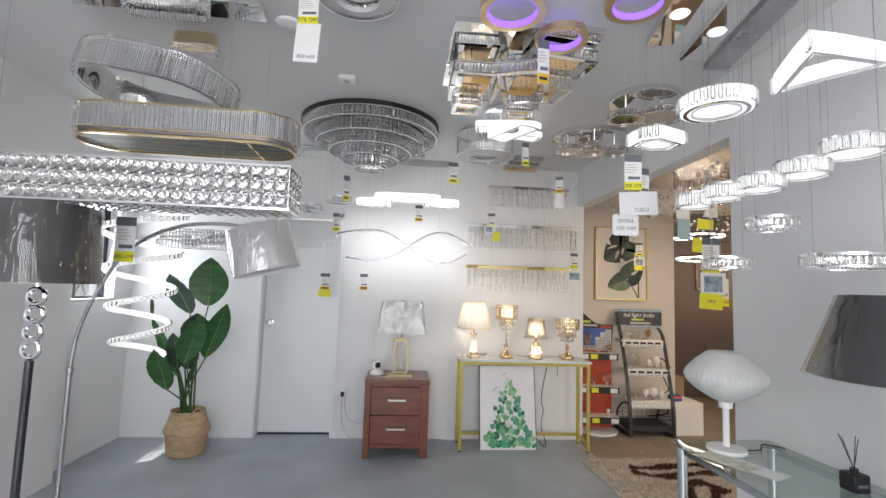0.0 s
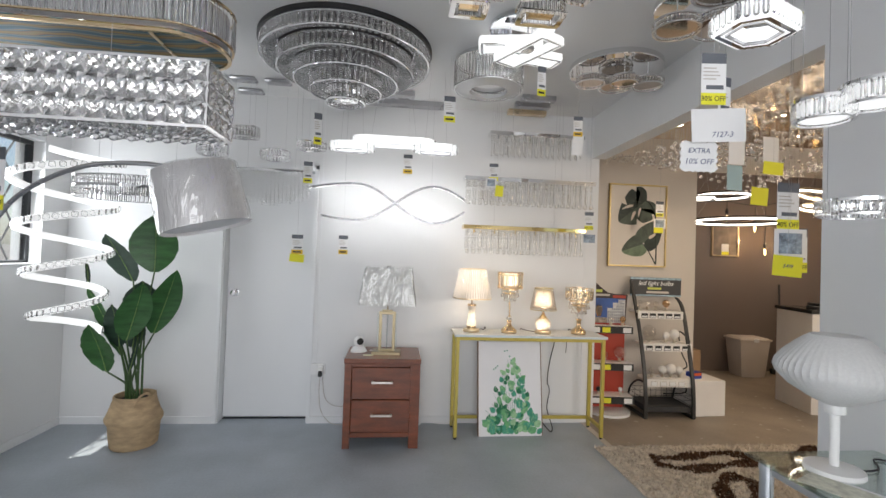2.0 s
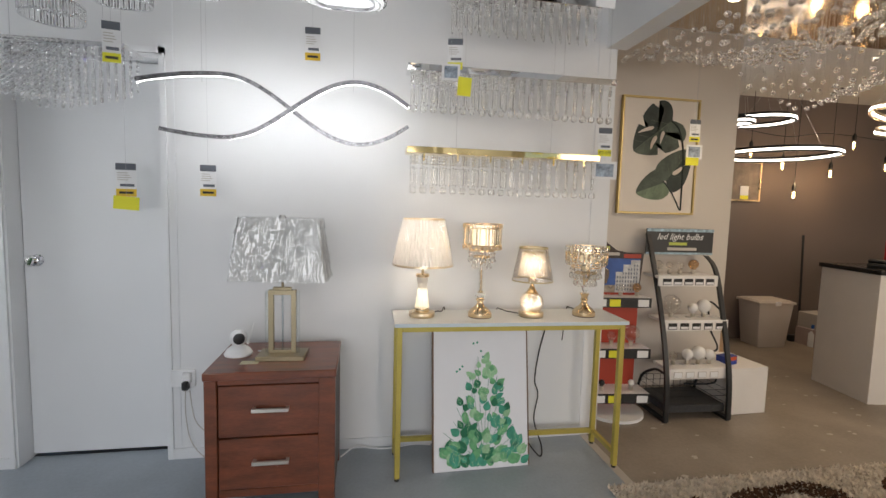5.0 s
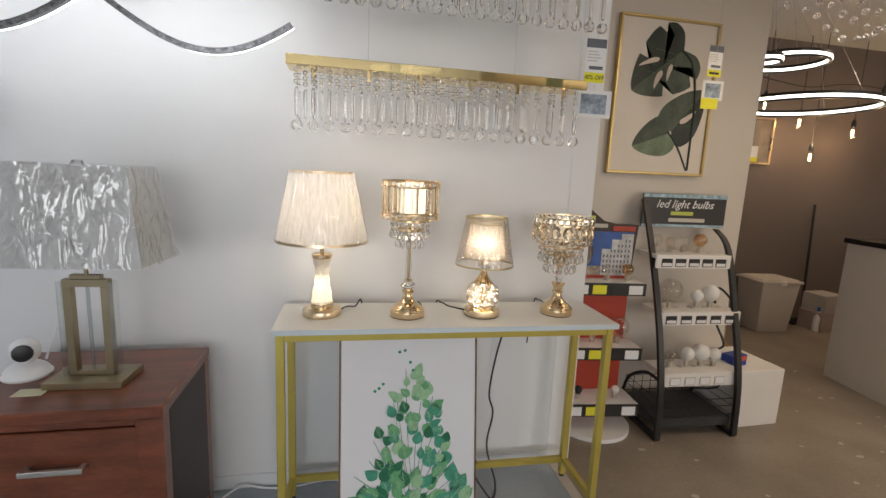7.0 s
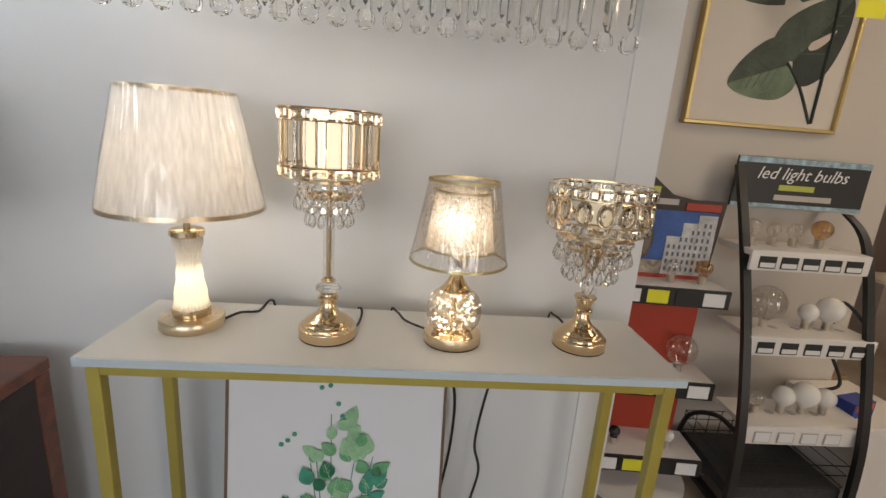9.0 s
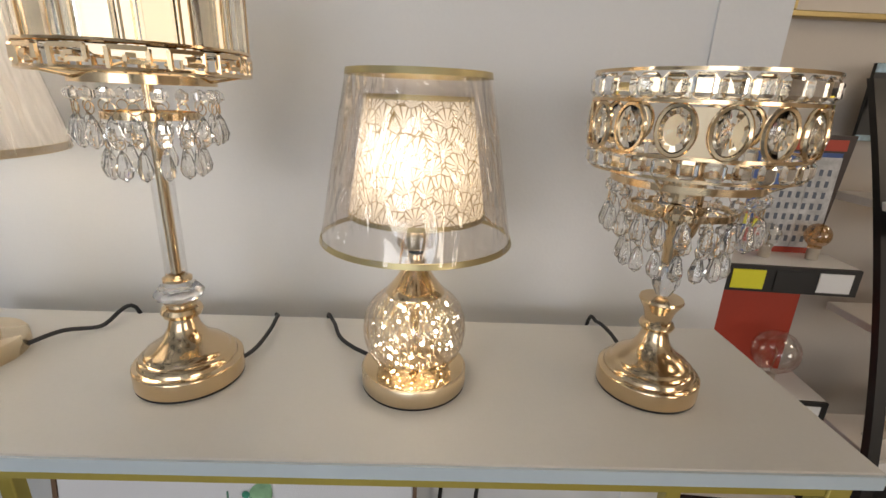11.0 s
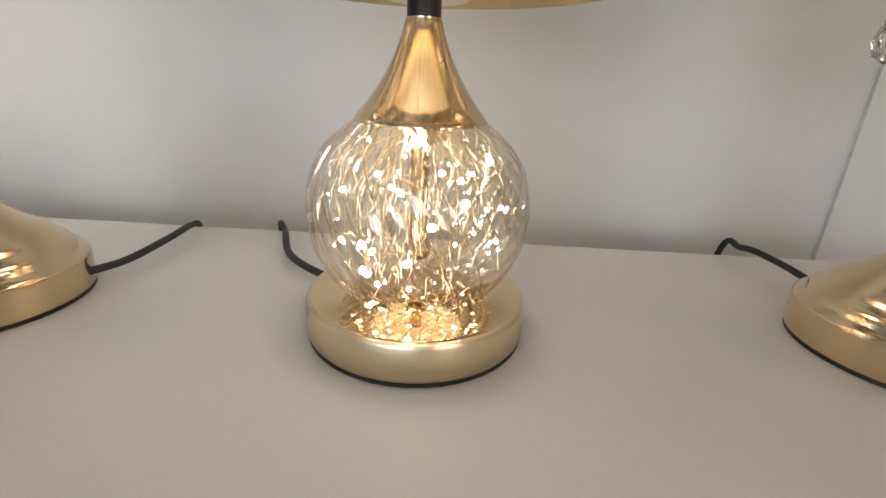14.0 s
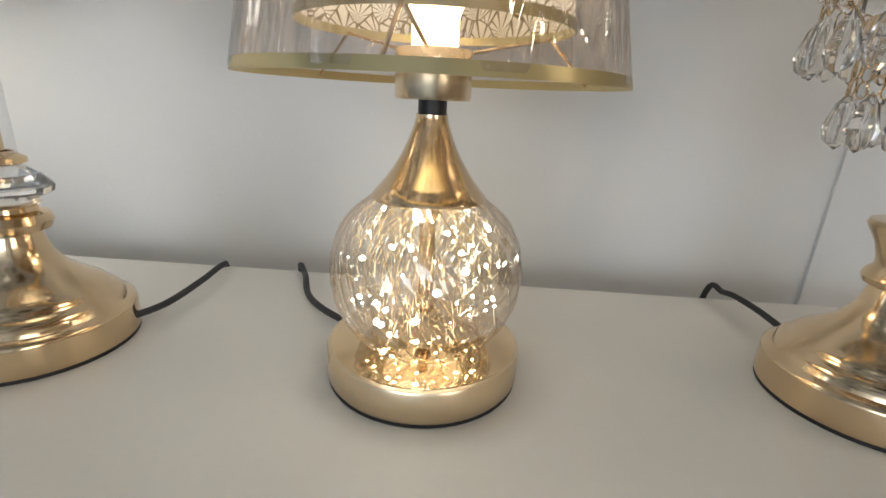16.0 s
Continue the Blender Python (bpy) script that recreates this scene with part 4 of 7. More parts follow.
def crystal_hoop(t, path, z0, z1, step=0.016, metal=None, name="crystal_ring", w=0.012):
    ring = part(name, rods(path, step, z0, z1, w), CRYSTAL, t, smooth=False)
    tagged(ring, kind=STUFF)
    part("hoop", band(path, 0.012, z1 - 0.001, z1 + 0.007), metal or CHROME, t)
    part("hoop", band(path, 0.008, z0 - 0.003, z0 + 0.002), metal or CHROME, t)
    return ring


def crystal_bar(x0, x1, y, z, metal, label, balls=True, rot=0.0):
    """A slim mirror bar on wires with strings of beads, prisms and balls."""
    L = x1 - x0
    t = thing("crystal_pendant_bar", (x0 + x1) / 2, y, z, rot, label, "pendant light", "crystal bars over the console table")
    part("bar", box(-L / 2, L / 2, -0.055, 0.055, -0.004, 0.026, 0.002), metal, t, "mirror-finish metal bar")
    wires(t, ((-L * 0.25, 0), (L * 0.25, 0)), 0.026, H - z)
    n = int(L / 0.047)
    for k in range(n):
        x = -L / 2 + 0.03 + k * (L - 0.06) / (n - 1)
        for j, yy in enumerate((-0.042, 0.0, 0.042)):
            xx = x + (0.022 if j == 1 else 0)
            if xx > L / 2 - 0.01:
                continue
            rz = (k * 37 + j * 51) % 60
            for b in range(3):
                hang(BEAD, t, xx, yy, -0.016 - b * 0.0165, rz, 1.3)
            hang(PRISM, t, xx, yy, -0.108, rz)
            if balls and j == 0:
                hang(BALL, t, xx, yy, -0.176, rz, 1.55)
    for k in range(6):
        x = -L / 2 + L * (k + 0.5) / 6
        part("bracket", box(x - 0.004, x + 0.004, -0.046, -0.04, -0.035, -0.004), metal, t)
    return t


crystal_bar(0.56, 1.53, 4.14, 1.59, mat("mirror_gold_bar", (0.8, 0.62, 0.3), 0.06, metal=1, var=0.02), "crystal pendant bar with mirror gold top and hanging glass balls", rot=0.5)
crystal_bar(0.556, 1.6, 4.14, 1.965, MIRROR, "crystal pendant bar with mirror chrome top and prism strings", rot=0.5)
crystal_bar(0.745, 1.5, 4.14, 2.325, MIRROR, "short crystal pendant bar with prism strings near the ceiling", False)


def tiered_flush(x, y):
    t = thing("tiered_crystal_chandelier", x, y, 0, 0, "round five-tier crystal ceiling light on a black plate", "chandelier")
    part("plate", lathe([(0, 2.57), (0.5, 2.57), (0.51, 2.575), (0.51, 2.6), (0, 2.6)], 64), BLACK, t, "black glossy ceiling plate")
    for r, z0, z1 in ((0.495, 2.5, 2.565), (0.4, 2.44, 2.51), (0.305, 2.385, 2.455), (0.21, 2.33, 2.4), (0.115, 2.265, 2.345)):
        path = circle(r, 72)
        crystal_hoop(t, path, z0, z1, 0.033, w=0.024)
        for dr, dz in ((0.022, 0.004), (0.046, 0.016), (0.07, 0.028)):
            bm = bmesh.new()
            m = int(2 * math.pi * (r - dr) / 0.036)
            for k in range(m):
                a = 2 * math.pi * k / m
                for j in range(2):
                    stamp(bm, BEAD, (r - dr) * math.cos(a), (r - dr) * math.sin(a), z0 + dz + 0.024 * j, 30 * j + 11 * k, 1.75)
            tagged(part("bead_fringe", bm, CRYSTAL, t, smooth=False), kind=STUFF)
        part("mirror_tray", lathe([(r - 0.012, z1 + 0.002), (max(0.001, r - 0.1), z1 + 0.002)], 64), CHROME, t)
        part("hanger", tube([(r - 0.05, 0, z1), (r - 0.05, 0, 2.57)], 0.003, 6), CHROME, t)
        part("hanger", tube([(-r + 0.05, 0, z1), (-r + 0.05, 0, 2.57)], 0.003, 6), CHROME, t)
    part("bottom_lens", lathe([(0, 2.27), (0.07, 2.27), (0.085, 2.28), (0.085, 2.286)], 40), MIRROR, t)


tiered_flush(-0.285, 3.42)


def block_chandelier():
    """A long open box of crystal blocks on thin wires."""
    x0, x1, y0, y1, z0, z1 = -2.06, -0.497, 1.96, 2.155, 1.7, 1.885
    t = thing("crystal_box_chandelier", (x0 + x1) / 2, y0, z0, 0, "long rectangular chandelier clad in rows of square crystals", "chandelier")
    L, D, h = x1 - x0, y1 - y0, z1 - z0
    bm = bmesh.new()
    for zz in (0, h):
        for yy in (0, D):
            box(-L / 2, L / 2, yy - 0.005, yy + 0.005, zz - 0.004, zz + 0.004, bm=bm)
        for xx in (-L / 2, L / 2):
            box(xx - 0.005, xx + 0.005, 0, D, zz - 0.004, zz + 0.004, bm=bm)
    for xx in (-L / 2, L / 2):
        for yy in (0, D):
            box(xx - 0.004, xx + 0.004, yy - 0.004, yy + 0.004, 0, h, bm=bm)
    part("frame", bm, CHROME, t)
    part("inner_liner", box(-L / 2 + 0.02, L / 2 - 0.02, 0.02, D - 0.02, 0.02, h - 0.01), MIRROR, t, "mirror steel liner")
    cube = shape(lathe([(0, -0.022), (0.036, -0.004), (0.036, 0.004), (0, 0.022)], 8, wave=lambda a, i: 1.0 if round(a / (math.pi / 4)) % 2 == 0 else 0.6), "crystal_square", CRYSTAL)
    n = 30
    for i in range(n):
        x = -L / 2 + L * (i + 0.5) / n
        for j in range(3):
            hang(cube, t, x, -0.004, h * (j + 0.5) / 3, 45, 1.0).matrix_local = pose(x, -0.002, h * (j + 0.5) / 3, 90, 0, 0) @ pose(0, 0, 0, 0, 0, 45) @ Matrix.Diagonal((1.08, 1.08, 0.7, 1))
    for i in range(4):
        for j in range(3):
            hang(cube, t, 0, 0, 0).matrix_local = pose(L / 2 + 0.002, D * (i + 0.5) / 4, h * (j + 0.5) / 3, 0, 90, 0) @ pose(0, 0, 0, 0, 0, 45) @ Matrix.Diagonal((1.08, 1.08, 0.7, 1))
    bm = bmesh.new()
    for i in range(n):
        for j in range(4):
            stamp(bm, cube, -L / 2 + L * (i + 0.5) / n, D * (j + 0.5) / 4, 0.0, 45, 1.0, 0.8)
    tagged(part("crystal_base", bm, CRYSTAL, t, smooth=False), kind=STUFF)
    wires(t, ((-L * 0.3, D / 2), (L * 0.3, D / 2)), h, H - z0)


block_chandelier()


def marbled():
    m = bpy.data.materials.new("blue_and_gold_wave_print")
    m.use_nodes = True
    n, l = m.node_tree.nodes, m.node_tree.links
    p = n["Principled BSDF"]
    p.inputs["Roughness"].default_value = 0.45
    p.inputs["Specular IOR Level"].default_value = 0.25
    tc, w, r = n.new("ShaderNodeTexCoord"), n.new("ShaderNodeTexWave"), n.new("ShaderNodeValToRGB")
    mp = n.new("ShaderNodeMapping")
    mp.inputs["Scale"].default_value = (1.6, 3.4, 3.4)
    w.bands_direction = "Y"
    w.inputs["Scale"].default_value, w.inputs["Distortion"].default_value, w.inputs["Detail"].default_value, w.inputs["Detail Scale"].default_value = 1.6, 7.0, 2.0, 1.2
    cols = ((0.0, (0.05, 0.16, 0.2)), (0.2, (0.1, 0.24, 0.34)), (0.38, (0.5, 0.36, 0.12)), (0.52, (0.16, 0.32, 0.38)), (0.66, (0.07, 0.14, 0.12)), (0.82, (0.42, 0.22, 0.1)), (1.0, (0.42, 0.32, 0.1)))
    while len(r.color_ramp.elements) < len(cols):
        r.color_ramp.elements.new(0.5)
    for e, (pos, c) in zip(r.color_ramp.elements, cols):
        e.position, e.color = pos, (*[0.6 * v for v in c], 1)
    l.new(tc.outputs["Object"], mp.inputs[0])
    l.new(mp.outputs[0], w.inputs["Vector"])
    l.new(w.outputs[0], r.inputs[0])
    l.new(r.outputs[0], p.inputs["Base Color"])
    return m


def double_racetrack():
    t = thing("racetrack_chandelier", -1.035, 2.24, 2.03, 1.5, "two crystal racetrack rings with gold trim and a wave-printed tray", "chandelier")
    path = stadium(0.99, 0.32)
    crystal_hoop(t, path, 0.02, 0.13, 0.02, GOLD, "crystal_ring", 0.016)
    part("steel_liner", band(stadium(0.95, 0.28), 0.004, 0.01, 0.13), STEEL, t)
    bm = bmesh.new()
    top, bot = [bm.verts.new((x, y, 0.006)) for x, y in stadium(0.96, 0.29)], [bm.verts.new((x, y, -0.002)) for x, y in stadium(0.96, 0.29)]
    bm.faces.new(top)
    bm.faces.new(bot[::-1])
    for k in range(len(top)):
        bm.faces.new((bot[k], bot[(k + 1) % len(top)], top[(k + 1) % len(top)], top[k]))
    part("tray", bm, marbled(), t, "tray printed with blue and gold waves")
    part("tray_edge", band(stadium(0.97, 0.3), 0.012, -0.012, -0.003), GOLD, t)
    part("cross_strap", box(0.29, 0.3, -0.15, 0.15, -0.007, -0.003), GOLD_SATIN, t)
    upper = thing("racetrack_ring", -1.22, 2.26, 2.26, 2, "tilted crystal racetrack ring hanging above the lower one", "chandelier")
    upper.matrix_world = pose(-1.22, 2.26, 2.26, -6, 8, 2)
    path = stadium(0.7, 0.5)
    crystal_hoop(upper, path, 0.0, 0.13, 0.02, CHROME, "crystal_ring", 0.016)
    part("inner_band", band(stadium(0.65, 0.45), 0.004, 0.0, 0.13), MIRROR, upper)
    wires(t, ((-0.3, 0.12), (0.3, 0.12)), 0.13, H - 2.03)
    wires(upper, ((-0.25, 0.0), (0.25, 0.0)), 0.13, 0.3)
    canopy = thing("ceiling_canopy", -1.07, 2.28, 2.56, 0, "small gold oval ceiling canopy", "canopy")
    part("cover", band(stadium(0.2, 0.08), 0.004, -0.02, 0.04), GOLD_SATIN, canopy)
    part("crystal_fringe", rods(stadium(0.21, 0.09), 0.013, -0.05, -0.018), CRYSTAL, canopy, smooth=False)
    part("plate", box(-0.09, 0.09, -0.035, 0.035, -0.022, -0.016), GOLD, canopy)


double_racetrack()


def crystal_frame(t, cx, cy, z, lx, ly, rot=0.0, lit=None, h=0.05, w=0.03):
    """A rectangular ring of crystal or LED under a plate."""
    c, s = math.cos(radians(rot)), math.sin(radians(rot))

    def tr(x, y):
        return (cx + x * c - y * s, cy + x * s + y * c)

    line = []
    pts = [(-lx / 2, -ly / 2), (lx / 2, -ly / 2), (lx / 2, ly / 2), (-lx / 2, ly / 2)]
    for (ax, ay), (bx, by) in zip(pts, pts[1:] + pts[:1]):
        line += [tr(ax + (bx - ax) * k / 8, ay + (by - ay) * k / 8) for k in range(8)]
    if lit:
        part("led_frame", band(line, w, z, z + h), lit, t, "glowing white LED frame")
        part("trim", band(line, w * 0.45, z - 0.003, z - 0.0005), CHROME, t)
    else:
        tagged(part("crystal_frame", rods(line, 0.017, z, z + h, 0.015), CRYSTAL, t, smooth=False), kind=STUFF)
        part("mirror_band", band(line, w * 0.8, z + h, z + h + 0.006), MIRROR, t)
        part("mirror_band", band(line, w * 0.8, z - 0.006, z), MIRROR, t)
    return line


def mirror_square_light():
    t = thing("square_mirror_light", 0.52, 2.26, 0, 0, "square mirror ceiling light with stepped crystal frames", "ceiling light")
    part("plate", box(-0.34, 0.36, -0.33, 0.33, 2.57, 2.6, 0.002), MIRROR, t, "mirror steel plate")
    for cx, cy, z, lx, ly, r in ((-0.18, 0.1, 2.47, 0.24, 0.34, 0), (0.06, -0.02, 2.43, 0.22, 0.36, -18), (0.2, 0.16, 2.49, 0.26, 0.2, 12), (-0.2, 0.28, 2.42, 0.14, 0.12, 0), (0.12, 0.3, 2.42, 0.18, 0.12, 0), (0.2, -0.14, 2.5, 0.3, 0.18, 8)):
        crystal_frame(t, cx, cy, z, lx, ly, r)
        part("hanger", tube([(cx, cy + ly / 2, z + 0.05), (cx, cy + ly / 2, 2.57)], 0.004, 6), CHROME, t)
        part("lens", box(cx - lx * 0.3, cx + lx * 0.3, cy - ly * 0.3, cy + ly * 0.3, z + 0.01, z + 0.02), mat("amber_mirror", (0.75, 0.55, 0.33), 0.06, metal=1, var=0.03), t)


mirror_square_light()


def cross_led():
    t = thing("led_cross_light", 0.675, 2.98, 0, 0, "lit ceiling light of crossed white LED frames under a chrome disc", "ceiling light")
    part("plate", lathe([(0, 2.575), (0.17, 2.575), (0.175, 2.58), (0.175, 2.6), (0, 2.6)], 48), CHROME, t)
    for cx, cy, z, lx, ly, r in ((0.02, -0.03, 2.44, 0.13, 0.34, 28), (-0.06, 0.02, 2.485, 0.3, 0.12, -12), (0.08, 0.1, 2.465, 0.3, 0.1, 12)):
        crystal_frame(t, cx, cy, z, lx, ly, r, LED, 0.035, 0.034)
        part("hanger", tube([(cx, cy, z + 0.03), (cx, cy, 2.575)], 0.005, 6), CHROME, t)
        part("bridge", box(cx - 0.03, cx + 0.03, cy - 0.03, cy + 0.03, z + 0.012, z + 0.03), CHROME, t)


cross_led()


def ring_flush(x, y, r, z0):
    t = thing("crystal_ring_light", x, y, 0, 0, "round ceiling light ringed with upright crystal bars", "ceiling light")
    crystal_hoop(t, circle(r, 48), z0, 2.57, 0.021, w=0.017)
    part("lens", lathe([(r - 0.015, z0 + 0.004), (r * 0.55, z0 - 0.012), (r * 0.55, z0 + 0.01)], 48), mat("frosted_lens", (0.6, 0.6, 0.6), 0.25, var=0.05), t)
    part("plate", lathe([(0, 2.58), (r * 0.95, 2.58), (r * 0.95, 2.6), (0, 2.6)], 48), MIRROR, t)
    part("centre_plate", lathe([(0, z0 + 0.02), (r * 0.54, z0 + 0.02)], 40), MIRROR, t)


ring_flush(0.585, 3.42, 0.21, 2.41)


def mirror_cluster(x, y, r, spots):
    t = thing("mirror_disc_light", x, y, 0, 0, "round mirror ceiling light with small hanging crystal rings", "ceiling light")
    part("plate", lathe([(0, 2.565), (r, 2.565), (r + 0.004, 2.57), (r + 0.004, 2.6), (0, 2.6)], 56), MIRROR, t, "mirror steel disc")
    for cx, cy, z, rr in spots:
        path = circle(rr, 28, cx, cy)
        crystal_hoop(t, path, z, z + 0.035, 0.017, w=0.014)
        part("mirror_core", lathe([(0, z + 0.006), (rr * 0.86, z + 0.006), (rr * 0.86, z + 0.032), (0, z + 0.032)], 28, cx, cy), mat("bronze_mirror", (0.55, 0.45, 0.36), 0.06, metal=1, var=0.03), t)
        part("hanger", tube([(cx, cy, z + 0.03), (cx, cy, 2.565)], 0.004, 6), CHROME, t)


mirror_cluster(1.39, 3.38, 0.28, ((-0.17, -0.02, 2.47, 0.085), (-0.02, -0.16, 2.43, 0.075), (0.16, -0.1, 2.45, 0.09), (0.03, 0.06, 2.49, 0.1)))
mirror_cluster(1.43, 2.62, 0.2, ((-0.13, -0.02, 2.44, 0.1), (0.08, -0.04, 2.46, 0.13)))


def violet_ring(x, y, z, r):
    t = thing("violet_ring_light", x, y, 0, 0, "small gold ceiling ring glowing violet", "ceiling light", "violet ring lights")
    part("ring", band(circle(r, 36), 0.03, z, z + 0.03), GOLD_SATIN, t)
    part("led_strip", band(circle(r - 0.018, 36), 0.004, z + 0.002, z + 0.028), PURPLE, t, "violet LED strip")
    part("hanger", tube([(r, 0, z + 0.03), (r, 0, 2.6)], 0.004, 6), CHROME, t)


violet_ring(0.655, 1.9, 2.5, 0.1)
violet_ring(0.4, 1.76, 2.52, 0.12)
violet_ring(0.88, 1.66, 2.53, 0.11)
ring_flush(-0.22, 1.7, 0.16, 2.5)


def led_pendant(x, y, z, path, label, w=0.03, h=0.05, rot=(0, 0, 0), spots=((0.05, 0), (-0.05, 0))):
    t = thing("led_pendant", x, y, z, 0, label, "pendant light")
    t.matrix_world = pose(x, y, z, *rot)
    part("led_body", band(path, w, 0, h), LED, t, "glowing white LED band")
    part("metal_trim", band(path, w * 0.45, -0.003, -0.0005), CHROME, t)
    mean = sum(math.hypot(*p) for p in path) / len(path)
    s = 1 + (w * 0.5 + 0.006) / mean
    tagged(part("crystal_ring", rods([(px * s, py * s) for px, py in path], 0.021, 0.002, h - 0.002, 0.018), CRYSTAL, t, smooth=False), kind=STUFF)
    part("inner_hoop", band([(px * (2 - s), py * (2 - s)) for px, py in path], 0.004, -0.004, 0.006), STEEL, t)
    up = t.matrix_world.inverted()
    for sx, sy in spots:
        a = up @ Vector((x + sx, y + sy, z + h / 2))
        b = up @ Vector((x + sx * 0.6, y + sy * 0.6, H))
        part("suspension_wire", tube([a, b], 0.0009, 4), WIRE, t)
    return t


def polygon(pts, k=5):
    out = []
    for (ax, ay), (bx, by) in zip(pts, pts[1:] + pts[:1]):
        out += [(ax + (bx - ax) * j / k, ay + (by - ay) * j / k) for j in range(k)]
    return out


led_pendant(1.045, 1.83, 2.03, polygon([(-0.088, -0.042), (-0.042, -0.084), (0.088, -0.05), (0.096, 0.034), (0.042, 0.076), (-0.084, 0.042)]), "hexagonal white LED pendant, lit", rot=(0, 0, 8))
led_pendant(1.035, 1.43, 2.02, circle(0.094, 48), "round white LED pendant, lit")
led_pendant(1.34, 1.34, 2.15, polygon([(-0.19, -0.1), (0.24, -0.06), (0.06, 0.19)]), "triangular white LED pendant, lit", rot=(0, -8, 12), h=0.06)

# cascade of small crystal LED rings
for cx, cy, cz, r in ((1.12, 1.68, 1.74, 0.062), (1.18, 1.6, 1.76, 0.066), (1.26, 1.52, 1.78, 0.072), (1.36, 1.45, 1.82, 0.078), (1.47, 1.37, 1.88, 0.085)):
    t = thing("crystal_ring_pendant", cx, cy, cz, 0, "small lit crystal ring of a stepped pendant row", "pendant light", "stepped crystal rings")
    crystal_hoop(t, circle(r, 30), 0, 0.045, 0.02, w=0.017)
    part("led_strip", band(circle(r - 0.012, 30), 0.006, 0.004, 0.042), LEDSOFT, t, "glowing LED strip")
    wires(t, ((0, r), (0, -r)), 0.05, H - cz)
for cx, cy, cz, r in ((1.33, 1.55, 1.645, 0.08), (1.42, 1.36, 1.5, 0.12), (1.3, 1.75, 1.51, 0.09)):
    t = thing("crystal_ring_pendant", cx, cy, cz, 0, "unlit flat crystal ring pendant on thin wires", "pendant light", "unlit crystal rings")
    crystal_hoop(t, circle(r, 36), 0, 0.035, 0.02, w=0.017)
    wires(t, ((0, r), (0, -r)), 0.04, H - cz)

# long mirror canopies with round spots
for cx, cy, L, rot in ((1.08, 1.62, 0.75, 78), (1.32, 1.72, 0.75, 80), (1.48, 1.75, 0.85, 78)):
    t = thing("ceiling_canopy", cx, cy, 2.565, rot, "long steel ceiling canopy with round downlights", "canopy", "canopies along the beam")
    part("cover", box(-L / 2, L / 2, -0.06, 0.06, 0, 0.035, 0.002), MIRROR if cx < 1.4 else STEEL, t)
    for x in (-0.22, 0.12):
        part("downlight", lathe([(0, -0.004), (0.036, -0.004), (0.04, 0.0)], 24, L * 0.0 + x, 0), LED if cx < 1.4 else STEEL, t, "round downlight")

# wave pendant: two crossing strips that light the wall
t = thing("wave_pendant", -0.02, 4.17, 1.76, 0, "lit pendant of two crossing wave-shaped chrome LED strips", "pendant light")
for sgn in (1, -1):
    pts = []
    for k in range(49):
        u = k / 48
        if sgn < 0:
            u = 0.085 + 0.915 * u
        x = -0.6 + 1.19 * u
        bend = math.cos((0.3 - u) / 0.3 * 0.85) if u < 0.3 else math.cos(math.pi * (u - 0.3) / 0.5)
        pts.append(Vector((x, 0.012 * sgn, sgn * 0.14 * bend)))
    bm, back = bmesh.new(), bmesh.new()
    for tgt, y0, y1, th in ((bm, -0.02, -0.004, 0.0085), (back, -0.0035, 0.008, 0.007)):
        rows = []
        for k, p in enumerate(pts):
            d = (pts[min(k + 1, 48)] - pts[max(k - 1, 0)]).normalized()
            nx, nz = -d.z, d.x
            rows.append([tgt.verts.new((p.x + s * th * nx, p.y + yy, p.z + s * th * nz)) for s, yy in ((-1, y0), (1, y0), (1, y1), (-1, y1))])
        for a, b in zip(rows, rows[1:]):
            for k in range(4):
                tgt.faces.new((a[k], a[(k + 1) % 4], b[(k + 1) % 4], b[k]))
        tgt.faces.new(rows[0][::-1])
        tgt.faces.new(rows[-1])
    strip = part("wave_strip", bm, mat("speckled_dark_chrome", (0.28, 0.28, 0.29), 0.25, metal=1, var=0.5, scale=60), t, "polished chrome wave strip")
    part("led_strip", back, glow("wave_led", (0.94, 0.97, 1.0), 11.0), strip, "LED strip that faces the wall")
wires(t, ((-0.33, 0), (0.33, 0)), 0.1, H - 1.76)

# three linked LED racetracks
for cx, cy, cz, L in ((-0.26, 3.66, 2.035, 0.25), (0.01, 3.74, 2.1, 0.52), (0.29, 3.66, 2.05, 0.25)):
    led_pendant(cx, cy, cz, stadium(L, 0.13), "racetrack-shaped white LED pendant ring, lit", 0.022, 0.05, spots=((L * 0.3, 0), (-L * 0.3, 0)))

# small crystal rings and their canopies beside the door
for k, (cx, cz) in enumerate(((-1.26, 2.03), (-1.05, 2.16), (-0.83, 2.02), (-0.58, 2.1))):
    t = thing("crystal_ring_pendant", cx, 4.0, cz, 0, "small crystal ring pendant on wires beside the door", "pendant light", "small crystal pendants")
    crystal_hoop(t, stadium(0.2, 0.12) if k % 2 else circle(0.1, 30), 0, 0.07 if k < 2 else 0.05, 0.02, w=0.017)
    wires(t, ((-0.07, 0), (0.07, 0)), 0.07, H - cz)
for k, (cx, cy) in enumerate(((-1.5, 4.06), (-1.28, 4.04), (-1.08, 4.03), (-0.84, 4.04), (-1.1, 4.28), (-0.58, 4.06))):
    t = thing("ceiling_canopy", cx, cy, 2.575, 0, "flat steel ceiling canopy of a small pendant", "canopy", "small canopies")
    part("cover", box(-0.09, 0.09, -0.045, 0.045, 0, 0.025, 0.008), STEEL, t)
